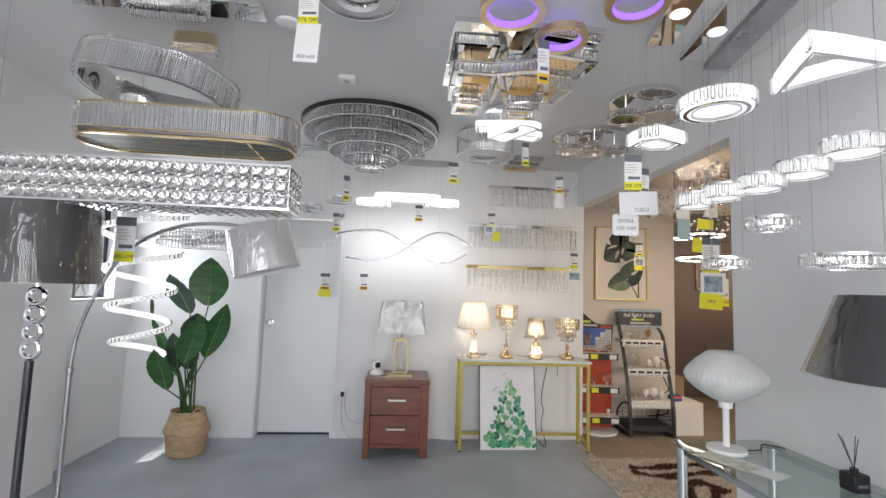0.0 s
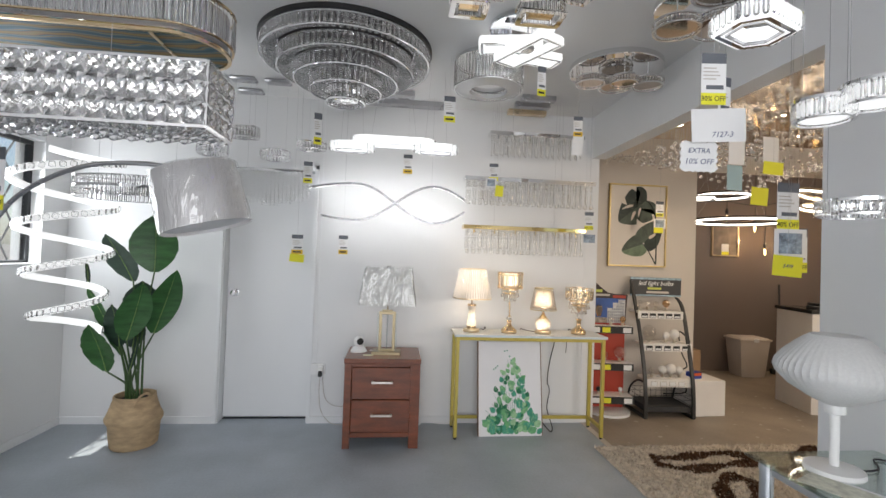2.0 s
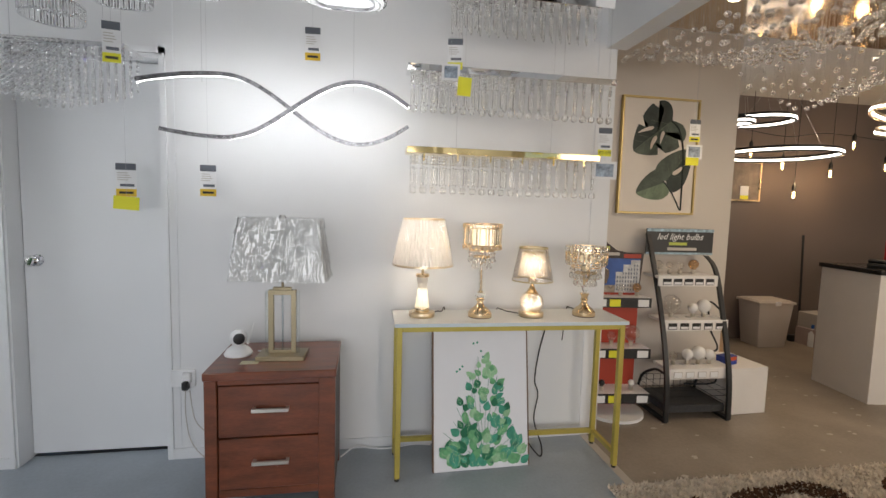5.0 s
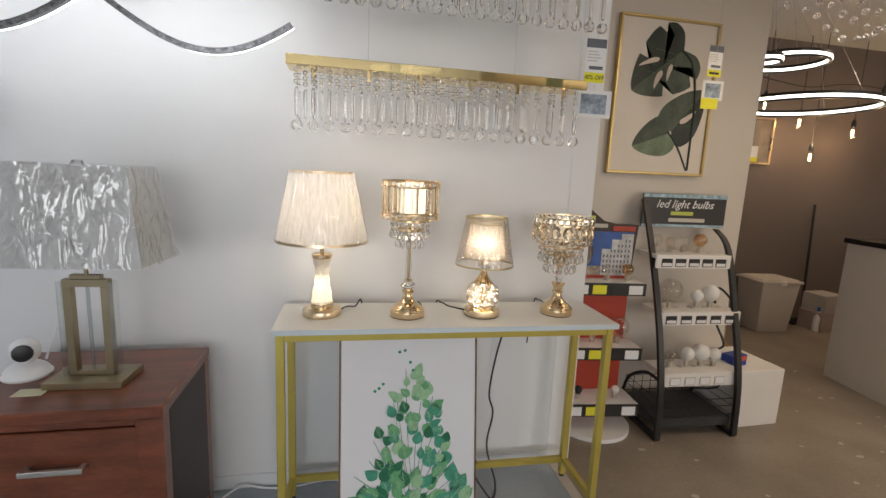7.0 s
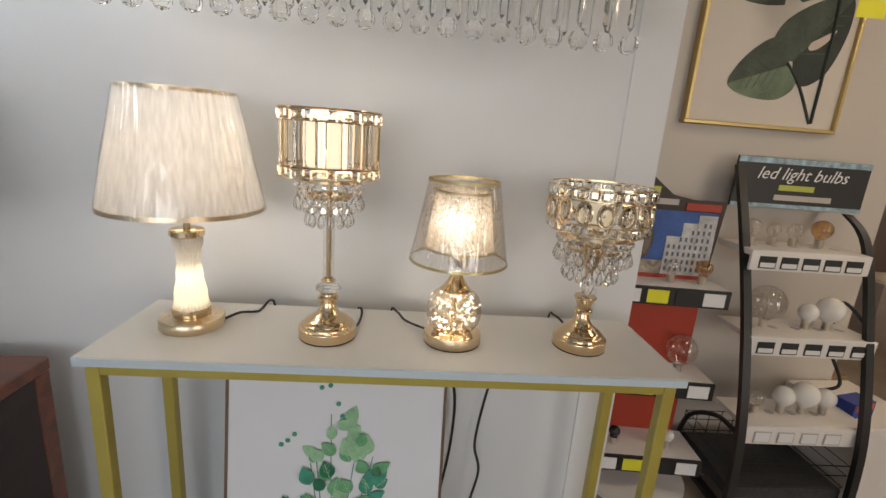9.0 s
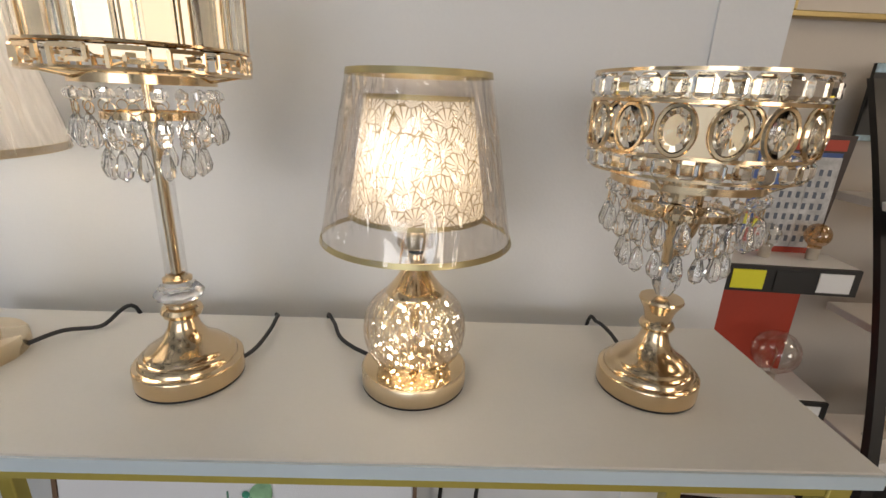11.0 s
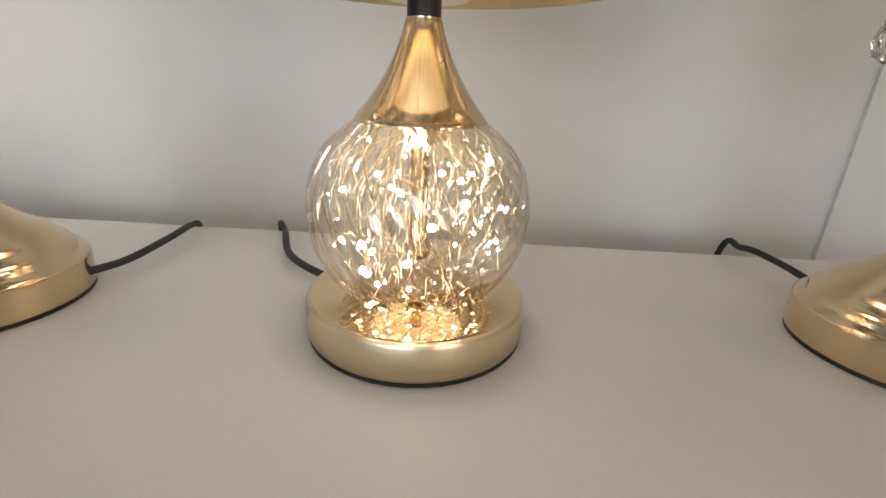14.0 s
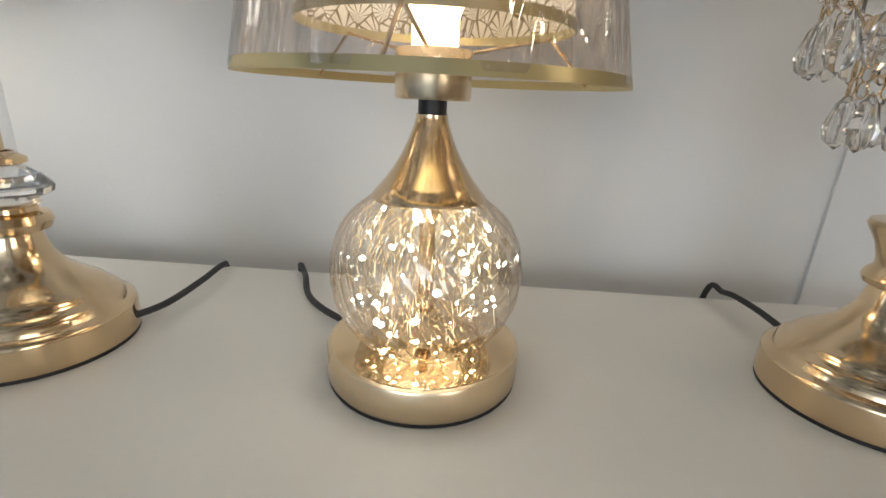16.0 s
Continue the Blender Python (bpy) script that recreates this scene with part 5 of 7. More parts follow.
for cx, cy, L, w, m in ((0.0, 4.3, 0.82, 0.09, STEEL), (0.0, 4.1, 0.3, 0.1, STEEL), (1.09, 4.32, 0.32, 0.06, GOLD_SATIN), (1.08, 4.14, 0.28, 0.07, STEEL), (1.08, 3.98, 0.26, 0.07, STEEL)):
    t = thing("ceiling_canopy", cx, cy, 2.56, 0, "flat metal ceiling canopy of a pendant bar", "canopy", "bar canopies")
    part("cover", box(-L / 2, L / 2, -w / 2, w / 2, 0, 0.04, 0.003), m, t)
    for k in (-1, 1):
        part("screw", lathe([(0, -0.004), (0.005, -0.003), (0.006, 0)], 10, k * L * 0.35, 0), CHROME, t)


def bead_curtain(x0, x1, y, z, drop, label, ny=3):
    t = thing("bead_curtain_light", (x0 + x1) / 2, y, z, 0, label, "pendant light")
    L = x1 - x0
    part("plate", box(-L / 2, L / 2, -0.08, 0.08, 0, 0.02, 0.002), MIRROR, t)
    bm, rng = bmesh.new(), random.Random(3)
    n = int(L / 0.028)
    for i in range(n):
        for j in range(ny):
            m = int(drop / 0.021) - (abs(i - n // 2) // 3) - j
            for k in range(max(3, m)):
                stamp(bm, BEAD, -L / 2 + L * (i + 0.5) / n, -0.06 + 0.06 * j, -0.012 - k * 0.021, rng.uniform(0, 60), 1.0)
    tagged(part("bead_string", bm, CRYSTAL, t, smooth=False), kind=STUFF)
    wires(t, ((-L * 0.3, 0), (L * 0.3, 0)), 0.02, H - z)


bead_curtain(-1.17, -0.6, 4.12, 1.94, 0.27, "hanging light of crystal bead strings in front of the door")
bead_curtain(-1.75, -1.12, 3.35, 2.2, 0.24, "hanging light of crystal bead strings beside the window")

# spiral LED
t = thing("spiral_pendant", -2.02, 3.72, 0.79, 0, "tall spiral LED pendant clad in crystal, lit", "pendant light")
pts = []
for k in range(161):
    u = k / 160
    a = 2 * math.pi * 4.3 * u + 0.6
    r = 0.17 + 0.13 * u
    pts.append((r * math.cos(a) + 0.05 * (1 - u), r * math.sin(a), 1.18 * u ** 1.1))
bm = bmesh.new()
rows = []
for k, p in enumerate(pts):
    c, s = math.cos(2 * math.pi * 4.3 * k / 160 + 0.6), math.sin(2 * math.pi * 4.3 * k / 160 + 0.6)
    rows.append([bm.verts.new((p[0] + o * c, p[1] + o * s, p[2] + z)) for o, z in ((0, 0), (0, 0.042), (-0.014, 0.042), (-0.014, 0))])
for a, b in zip(rows, rows[1:]):
    for k in range(4):
        bm.faces.new((a[k], a[(k + 1) % 4], b[(k + 1) % 4], b[k]))
spiral = part("spiral_band", bm, LEDSOFT, t, "glowing spiral band")
bm = bmesh.new()
for k in range(0, 160):
    a = 2 * math.pi * 4.3 * k / 160 + 0.6
    stamp(bm, BLOCK, pts[k][0] + 0.008 * math.cos(a), pts[k][1] + 0.008 * math.sin(a), pts[k][2] + 0.021, math.degrees(a) + 90, 1.3)
tagged(part("crystal_cladding", bm, CRYSTAL, spiral, smooth=False), kind=STUFF)
wires(t, ((0.2, 0.1), (-0.2, -0.1), (0.05, -0.25)), 1.1, H - 0.79)

# oval two-row crystal ring
t = thing("crystal_oval_pendant", -1.38, 3.3, 1.62, 0, "oval crystal pendant ring with two rows of crystals", "pendant light")
for z in (0, 0.055):
    crystal_hoop(t, circle(0.2, 48, sx=1.5), z, z + 0.045, 0.022, w=0.018)
part("crossbar", box(-0.28, 0.28, -0.008, 0.008, 0.1, 0.11), CHROME, t)
wires(t, ((-0.2, 0), (0.2, 0)), 0.1, H - 1.62)

# mirror canopy with vent slots and a round cover beside the racetracks
t = thing("ceiling_canopy", -1.05, 1.955, 2.555, 2, "long mirror-steel ceiling canopy with vent slots", "canopy")
part("cover", box(-0.4, 0.4, -0.065, 0.065, 0, 0.045, 0.003), MIRROR, t)
for k in range(5):
    part("vent_slot", box(0.14 + 0.018 * k, 0.146 + 0.018 * k, -0.0665, -0.0655, 0.014, 0.034), BLACK, t)
tagged(part("crystal_fringe", rods(stadium(0.34, 0.1), 0.016, -0.04, -0.002), CRYSTAL, t, smooth=False), kind=STUFF)
t = thing("ceiling_cover", -0.58, 2.1, 2.585, 0, "round white blank cover on the ceiling", "cover")
part("disc", lathe([(0, 0), (0.05, 0), (0.056, 0.004), (0.058, 0.015), (0, 0.015)], 32), WHITEPLASTIC, t)

# smoke detector
t = thing("smoke_detector", -0.37, 2.62, 2.57, 0, "small white square smoke detector on the ceiling", "smoke detector")
part("body", box(-0.05, 0.05, -0.04, 0.04, 0.004, 0.03, 0.008), WHITEPLASTIC, t)
part("lens", lathe([(0, -0.002), (0.02, 0.0), (0.022, 0.005)], 20), GREYPLASTIC, t)


# ---- door, trim and fittings of the showroom ----
t = tagged(thing("door_1", -0.955, 4.5, 0, 0), "closed plain white flush door with a steel knob", "door", "", "structure")
part("leaf", box(-0.335, 0.335, 0, 0.038, 0.018, 2.01, 0.002), DOORPAINT, t)
part("jamb", box(-0.345, -0.337, -0.1, 0.04, 0, 2.03), TRIM, t)
part("jamb", box(0.337, 0.345, -0.1, 0.04, 0, 2.03), TRIM, t)
part("jamb_head", box(-0.345, 0.345, -0.1, 0.04, 2.013, 2.03), TRIM, t)
bm = lathe([(0.03, 0), (0.03, 0.006), (0.012, 0.009), (0.012, 0.03), (0.024, 0.036), (0.028, 0.05), (0.02, 0.06), (0, 0.062)], 28)
bmesh.ops.transform(bm, matrix=pose(-0.275, 0, 1.02, 90), verts=bm.verts)
part("knob", bm, CHROME, t, "round chrome knob")
# Flat black strip standing in for the shade under the door leaf.
solid("door_gap_shade", box(-1.295, -0.615, 4.505, 4.55, 0.0, 0.004), BLACK, "black strip painting the shade under the door", "threshold", "structure")
for nm, x0, x1, y0, y1 in (("baseboard_1", -2.44, -1.3, 4.39, 4.4), ("baseboard_2", -0.61, 1.655, 4.39, 4.4), ("baseboard_3", -2.44, -2.43, 3.44, 4.39)):
    slab(nm, x0, x1, y0, y1, 0, 0.055, TRIM, "low white skirting along the wall", "baseboard")
slab("trim_door_side", -0.612, -0.586, 4.388, 4.399, 0.0, 2.06, TRIM, "narrow white architrave beside the door", "trim")
slab("trim_door_head", -1.32, -0.586, 4.388, 4.399, 2.032, 2.06, TRIM, "narrow white architrave over the door", "trim")
slab("trim_door_left", -1.325, -1.301, 4.388, 4.399, 0.0, 2.032, TRIM, "narrow white architrave beside the door", "trim")
slab("trim_wall_joint", -0.555, -0.549, 4.396, 4.399, 0.06, 2.6, TRIM, "thin cover strip over a wall joint", "trim")
t = thing("power_outlet", -0.535, 4.4, 0.43, 0, "white double power outlet with a black plug", "outlet")
part("plate", box(-0.06, 0.06, -0.014, 0, -0.045, 0.045, 0.004), WHITEPLASTIC, t)
part("adaptor", box(0.0, 0.045, -0.04, -0.014, -0.02, 0.035, 0.006), WHITEPLASTIC, t)
part("plug", box(0.008, 0.038, -0.06, -0.02, -0.05, -0.005, 0.006), BLACK, t, "black plug")
cord([(-0.51, 4.35, 0.38), (-0.515, 4.36, 0.26), (-0.5, 4.37, 0.12), (-0.45, 4.36, 0.04), (-0.38, 4.34, 0.01), (-0.28, 4.35, 0.008)], label="thin grey cord from outlet to floor", r=0.0025, material=GREYPLASTIC)
cord([(-0.49, 4.35, 0.38), (-0.47, 4.36, 0.22), (-0.4, 4.34, 0.16), (-0.3, 4.34, 0.15)], label="thin grey cord sagging behind the nightstand", r=0.0025, material=GREYPLASTIC)
cord([(0.26, 4.3, 0.006), (0.34, 4.36, 0.03), (0.42, 4.37, 0.008), (0.52, 4.36, 0.006), (0.66, 4.38, 0.01), (0.75, 4.37, 0.006)], label="white cable lying along the wall", r=0.004, material=WHITEPLASTIC)
cord([(1.4, 4.335, 0.74), (1.395, 4.36, 0.66), (1.37, 4.375, 0.52), (1.35, 4.37, 0.36), (1.365, 4.35, 0.28), (1.34, 4.33, 0.14), (1.36, 4.25, 0.02), (1.32, 4.18, 0.006), (1.27, 4.24, 0.06), (1.24, 4.28, 0.1)], label="black lamp cord hanging behind the table", r=0.004)
cord([(1.25, 4.33, 0.62), (1.28, 4.37, 0.5), (1.275, 4.37, 0.32), (1.235, 4.34, 0.1)], label="black lamp cord hanging behind the canvas", r=0.004)
t = thing("power_board", 1.23, 4.285, 0.094, 0, "small black power adaptor on the rail", "adaptor")
part("body", box(-0.03, 0.05, -0.02, 0.02, 0, 0.028, 0.006), BLACK, t)


# side window with dark frame and a folding grille outside
t = tagged(thing("window_1", -2.54, 3.785, 1.21, 0), "aluminium side window with a diamond security grille outside", "window", "", "structure")
DARKALU = mat("dark_aluminium", (0.05, 0.052, 0.055), 0.4, metal=0.6, var=0.05)
for z0, z1, y0, y1 in ((0.0, 0.03, -0.355, 0.355), (0.84, 0.87, -0.355, 0.355), (0.03, 0.84, -0.355, -0.325), (0.03, 0.84, 0.325, 0.355), (0.03, 0.84, -0.015, 0.015)):
    part("window_frame", box(-0.02, 0.02, y0, y1, z0, z1, 0.002), DARKALU, t)
for y0, y1 in ((-0.325, -0.015), (0.015, 0.325)):
    pane = part("pane", box(-0.003, 0.003, y0, y1, 0.03, 0.84), film("window_glass", (0.95, 0.97, 0.97), 0.5, 0.01, base=0.04), t, smooth=False)
    pane.visible_shadow = False
part("window_sill", box(0.02, 0.11, -0.355, 0.355, -0.002, 0.012, 0.003), TRIM, t)
for k in range(5):
    y = -0.34 + 0.17 * k
    for a, b in ((0, 0.17), (0.17, 0)):
        for z in (0.0, 0.3, 0.6):
            part("grille_bar", tube([(-0.16, y + a - 0.085, z), (-0.16, y + b - 0.085, z + 0.29)], 0.007, 5), DARKALU, t)
# Added pale slab stands in for the bright outdoors through the side window.
slab("backdrop_outside", -14.2, -14.0, -10, 18, -0.2, 5.0, mat("pale_backdrop", (0.7, 0.68, 0.66), 0.8, var=0.1, scale=1), "pale backdrop added for the bright outdoors beyond the side window", "backdrop")


# ---- potted plant ----
def potted_plant(x, y):
    t = thing("potted_plant", x, y, 0, 0, "tall bird-of-paradise plant in a folded seagrass basket", "plant")
    straw = mat("woven_seagrass", (0.47, 0.34, 0.2), 0.8, var=0.25, scale=12, bump=0.7, bscale=170, stretch=(1, 1, 3))
    prof = [(r * 0.95, z * 1.22) for r, z in ((0, 0.0), (0.135, 0.0), (0.15, 0.012), (0.158, 0.07), (0.163, 0.128), (0.18, 0.15), (0.182, 0.165), (0.168, 0.185), (0.15, 0.225), (0.135, 0.262), (0.133, 0.285), (0.124, 0.283), (0.126, 0.25), (0, 0.235))]
    basket = part("basket", lathe(prof, 48, wave=lambda a, i: 1 + 0.02 * math.sin(3 * a + i * 0.4) + 0.008 * math.sin(11 * a)), straw, t, "folded woven seagrass basket")
    part("handle", tube(spline([(0.06, -0.13, 0.3), (0.09, -0.13, 0.36), (0.12, -0.1, 0.38), (0.12, -0.04, 0.34)], 6), 0.008, 8), straw, basket)
    part("soil", lathe([(0, 0.31), (0.122, 0.308)], 24), mat("dark_soil", (0.03, 0.02, 0.014), 0.95, var=0.4, scale=40, bump=0.8), t)
    green = mat("glossy_green_leaf", (0.032, 0.115, 0.03), 0.33, var=0.35, scale=6, bump=0.15, bscale=40, stretch=(1, 1, 6))
    dark = mat("dark_green_leaf", (0.024, 0.052, 0.034), 0.36, var=0.3, scale=6, bump=0.15, bscale=40, stretch=(1, 1, 6))
    stemm = mat("green_stalk", (0.05, 0.1, 0.03), 0.5, var=0.2)
    rib = mat("pale_leaf_rib", (0.16, 0.26, 0.07), 0.5)
    # blade foot x and height, tip x and height, depth, width, facing, material
    leaves = ((0.11, 1.19, 0.13, 1.61, -0.05, 0.3, 10, green), (-0.05, 1.12, -0.21, 1.46, 0.0, 0.23, -12, dark), (0.11, 0.77, 0.27, 1.24, -0.02, 0.2, 32, green), (-0.01, 0.84, -0.01, 1.14, 0.1, 0.26, 5, dark),
              (0.0, 0.74, 0.12, 1.15, -0.14, 0.2, 25, green), (-0.09, 0.68, -0.12, 0.99, -0.05, 0.175, -10, dark), (-0.15, 0.52, -0.24, 0.86, -0.08, 0.235, -14, green), (-0.13, 0.6, -0.35, 1.12, 0.05, 0.14, -20, green),
              (-0.05, 0.66, -0.01, 0.91, 0.03, 0.15, 8, dark), (-0.4, 1.07, -0.39, 1.28, 0.1, 0.03, 40, dark), (0.0, 0.51, 0.08, 0.78, -0.1, 0.035, 50, dark))
    for k, (lx, z0, tx, z1, ly, w, face, m) in enumerate(leaves):
        ty, fx = ly - 0.01, -0.01 + 0.05 * math.sin(k * 2.4)
        part("stalk", tube(spline([(fx, 0.03 * math.cos(k * 2.4), 0.3), (fx + (lx - fx) * 0.35, ly * 0.4, 0.3 + (z0 - 0.3) * 0.5), (lx, ly, z0)], 6), [0.009 - 0.004 * q / 12 for q in range(13)], 6), stemm, t)
        bm, rows, n = bmesh.new(), [], 14
        mid = []
        for k in range(n + 1):
            u = k / n
            cx, cy, cz = lx + (tx - lx) * u, ly + (ty - ly) * u - 0.05 * u * u, z0 + (z1 - z0) * (u - 0.06 * u * u)
            hw = w / 2 * (math.sin(math.pi * min(1, 0.04 + 0.96 * u ** 0.85)) ** 0.85)
            fa = radians(face)
            row = []
            for j in range(-3, 4):
                v = j / 3
                fold = 0.22 * abs(v) * hw + 0.006 * math.sin(k * 2.6 + v * 4)
                row.append(bm.verts.new((cx + v * hw * math.cos(fa) + fold * math.sin(fa) * 0.4, cy + v * hw * math.sin(fa) - fold, cz + 0.05 * abs(v) * hw)))
            mid.append((cx, cy - 0.003, cz))
            rows.append(row)
        for a, b in zip(rows, rows[1:]):
            for j in range(6):
                bm.faces.new((a[j], a[j + 1], b[j + 1], b[j]))
        leaf = part("leaf", bm, m, t)
        part("midrib", tube(mid, [0.004 - 0.003 * k / n for k in range(n + 1)], 5), rib, leaf)


potted_plant(-1.695, 4.0)


# ---- floor lamps ----
def arc_lamp():
    t = thing("arc_floor_lamp", -1.79, 2.72, 0, 0, "steel arc floor lamp with a wrapped white drum shade", "floor lamp")
    part("base", lathe([(0, 0), (0.15, 0), (0.155, 0.008), (0.15, 0.025), (0, 0.03)], 48), STEEL, t)
    part("pole", tube([(0, 0, 0.03), (0, 0, 0.88)], 0.013, 12), STEEL, t)
    part("collar", lathe([(0.013, 0.865), (0.018, 0.87), (0.018, 0.895), (0.013, 0.9)], 16), STEEL, t)
    part("arc", tube(spline([(0, 0, 0.88), (0.02, 0, 1.08), (0.1, 0, 1.31), (0.245, 0, 1.55), (0.49, 0, 1.69), (0.75, 0.01, 1.72), (0.93, 0.03, 1.69)], 8), 0.01, 10), STEEL, t)
    m = pose(0.965, 0.04, 1.585, 0, -15, 0)
    bm = lathe([(0.185, -0.135), (0.182, -0.04), (0.18, 0.05), (0.175, 0.13)], 64)
    bmesh.ops.transform(bm, matrix=m, verts=bm.verts)
    shade = part("shade", bm, WHITE_CLOTH, t, "white fabric drum shade")
    bm = lathe([(0.19, -0.137), (0.189, -0.05), (0.187, 0.05), (0.181, 0.135)], 64, wave=lambda a, i: 1 + 0.012 * math.sin(7 * a + 2 * i) + 0.006 * math.sin(19 * a))
    bmesh.ops.transform(bm, matrix=m, verts=bm.verts)
    part("wrap", bm, film("drum_wrap", (0.97, 0.97, 0.97), 0.75, 0.1, 1.0, 20.0, (1, 1, 0.2), base=0.14, turn=0.35), shade, "clear plastic wrap with glossy creases")
    bm = lathe([(0, -0.12), (0.183, -0.12), (0.183, -0.116), (0, -0.116)], 48)
    bmesh.ops.transform(bm, matrix=m, verts=bm.verts)
    part("diffuser", bm, mat("white_diffuser", (0.8, 0.8, 0.82), 0.5), shade)


arc_lamp()


def black_shade(t, z0, z1, r0, r1, parent_label="black fabric shade under clear wrap"):
    cloth = mat("black_shade_cloth", (0.035, 0.035, 0.04), 0.7, var=0.2, scale=20, bump=0.2)
    shade = part("shade", lathe([(r0, z0), ((r0 + r1) / 2, (z0 + z1) / 2), (r1, z1)], 56), cloth, t, parent_label)
    rows = [(r0 + 0.008 + (r1 - r0) * k / 10, z0 - 0.004 + (z1 - z0 + 0.004) * k / 10) for k in range(11)]
    part("wrap", lathe(rows, 144, wave=lambda a, i: 1 + 0.01 * math.sin(6 * a + 0.4 * i) + 0.009 * abs(math.sin(11 * a + 0.5 * math.sin(0.9 * i + 3 * a))) + 0.005 * abs(math.sin(27 * a - 0.35 * i))),
         film("dark_shade_wrap", (0.95, 0.95, 0.95), 0.6, 0.08, 0.6, 18.0, (1, 1, 0.25), base=0.06, turn=0.2), shade, "creased clear plastic wrap")
    return shade


t = thing("floor_lamp", -1.56, 2.12, 0, 0, "chrome floor lamp with stacked rings and wrapped black shade", "floor lamp")
part("base", lathe([(0, 0), (0.14, 0), (0.14, 0.015), (0, 0.02)], 40), CHROME, t)
part("pole", tube([(0, 0, 0.02), (0, 0, 1.03)], 0.016, 14), mat("black_chrome", (0.12, 0.12, 0.13), 0.15, metal=1), t)
for k in range(4):
    z = 1.075 + 0.075 * k
    part("ring", tube([(0.034 * math.cos(a), 0, z + 0.034 * math.sin(a)) for a in (2 * math.pi * j / 24 for j in range(24))], 0.011, 8, True), CHROME, t, "chrome ring")
black_shade(t, 1.36, 1.69, 0.215, 0.195)
part("stem", tube([(0, 0, 1.33), (0, 0, 1.5)], 0.008, 8), CHROME, t)


# ---- glass table with lamps at the east wall ----
t = thing("glass_table", 1.45, 1.3, 0, 0, "glass-topped side table on chrome legs against the wall", "table")
GLASSTOP = film("table_glass", (0.86, 0.93, 0.9), 0.55, 0.02, base=0.1)
part("tabletop", box(-0.24, 0.24, -0.75, 0.73, 0.742, 0.752, 0.002), GLASSTOP, t, "clear greenish glass top", smooth=False)
part("lower_shelf", box(-0.22, 0.22, -0.72, 0.7, 0.36, 0.368, 0.002), film("frosted_shelf_glass", (0.7, 0.74, 0.74), 0.5, 0.2, base=0.25), t, smooth=False)
for x in (-0.21, 0.21):
    for y in (-0.68, 0.67):
        leg = part("leg", lathe([(0.02, 0.0), (0.02, 0.742)], 20, x, y), CHROME, t)
        part("cap", lathe([(0.0225, 0.72), (0.0225, 0.741), (0, 0.741)], 20, x, y), CHROME, leg)
    part("side_rail", box(x - 0.01, x + 0.01, -0.66, 0.64, 0.715, 0.735), CHROME, t)
t = thing("table_lamp", 1.375, 1.875, 0.752, 0, "white ribbed lantern-shaped table lamp on the glass table", "table lamp")
WHITEMATT = mat("matt_white_resin", (0.82, 0.82, 0.81), 0.55, var=0.02)
part("base", lathe([(0, 0), (0.072, 0), (0.076, 0.006), (0.074, 0.018), (0.02, 0.024), (0.0, 0.024)], 48), WHITEMATT, t)
part("stem", lathe([(0.0125, 0.02), (0.0125, 0.175), (0.026, 0.18), (0.027, 0.205)], 24), WHITEMATT, t)
prof = [(0.028, 0.205), (0.066, 0.222), (0.118, 0.255), (0.148, 0.286), (0.156, 0.307), (0.15, 0.328), (0.13, 0.354), (0.104, 0.38), (0.078, 0.402), (0.063, 0.412), (0.058, 0.411), (0.0, 0.411)]
part("shade", lathe(prof, 144, wave=lambda a, i: 1 + 0.012 * math.cos(48 * a)), fabric("white_ribbed_paper", (0.85, 0.85, 0.84), 0.3), t, "white ribbed paper shade")
cord([(1.45, 1.87, 0.757), (1.53, 1.88, 0.758), (1.6, 1.95, 0.757), (1.66, 1.9, 0.757)], label="thin black lamp cord on the glass", r=0.003, parent=t)
t = thing("table_lamp", 1.4, 1.2, 0.752, 0, "table lamp with wrapped black shade on the glass table", "table lamp")
part("base", lathe([(0, 0), (0.07, 0), (0.072, 0.01), (0.03, 0.03), (0.03, 0.2), (0.012, 0.24), (0.012, 0.42)], 32), CHROME, t)
black_shade(t, 0.425, 0.66, 0.21, 0.125)
t = thing("paper_leaflet", 1.33, 1.72, 0.7535, 24, "folded printed leaflets lying on the glass table", "leaflet")
part("sheet", box(-0.05, 0.05, -0.14, 0.1, 0, 0.0015), PAPER, t)
part("sheet", box(-0.07, 0.03, -0.05, 0.15, 0.002, 0.004), mat("leaflet_print", (0.6, 0.6, 0.5), 0.6, var=0.3, scale=30), t)
t = thing("reed_diffuser", 1.56, 1.5, 0.752, 0, "small black reed diffuser bottle with thin sticks", "diffuser")
part("bottle", box(-0.03, 0.03, -0.03, 0.03, 0, 0.06, 0.004), BLACK, t)
part("neck", lathe([(0.012, 0.06), (0.012, 0.075), (0, 0.075)], 16), BLACK, t)
for k in range(4):
    part("reed", tube([(0, 0, 0.07), (0.03 * math.cos(k * 1.7) - 0.02, 0.03 * math.sin(k * 1.7), 0.18)], 0.0015, 5), BLACK, t)
part("label_bar", box(-0.02, 0.02, -0.0315, -0.0305, 0.02, 0.03), GREYINK, t)


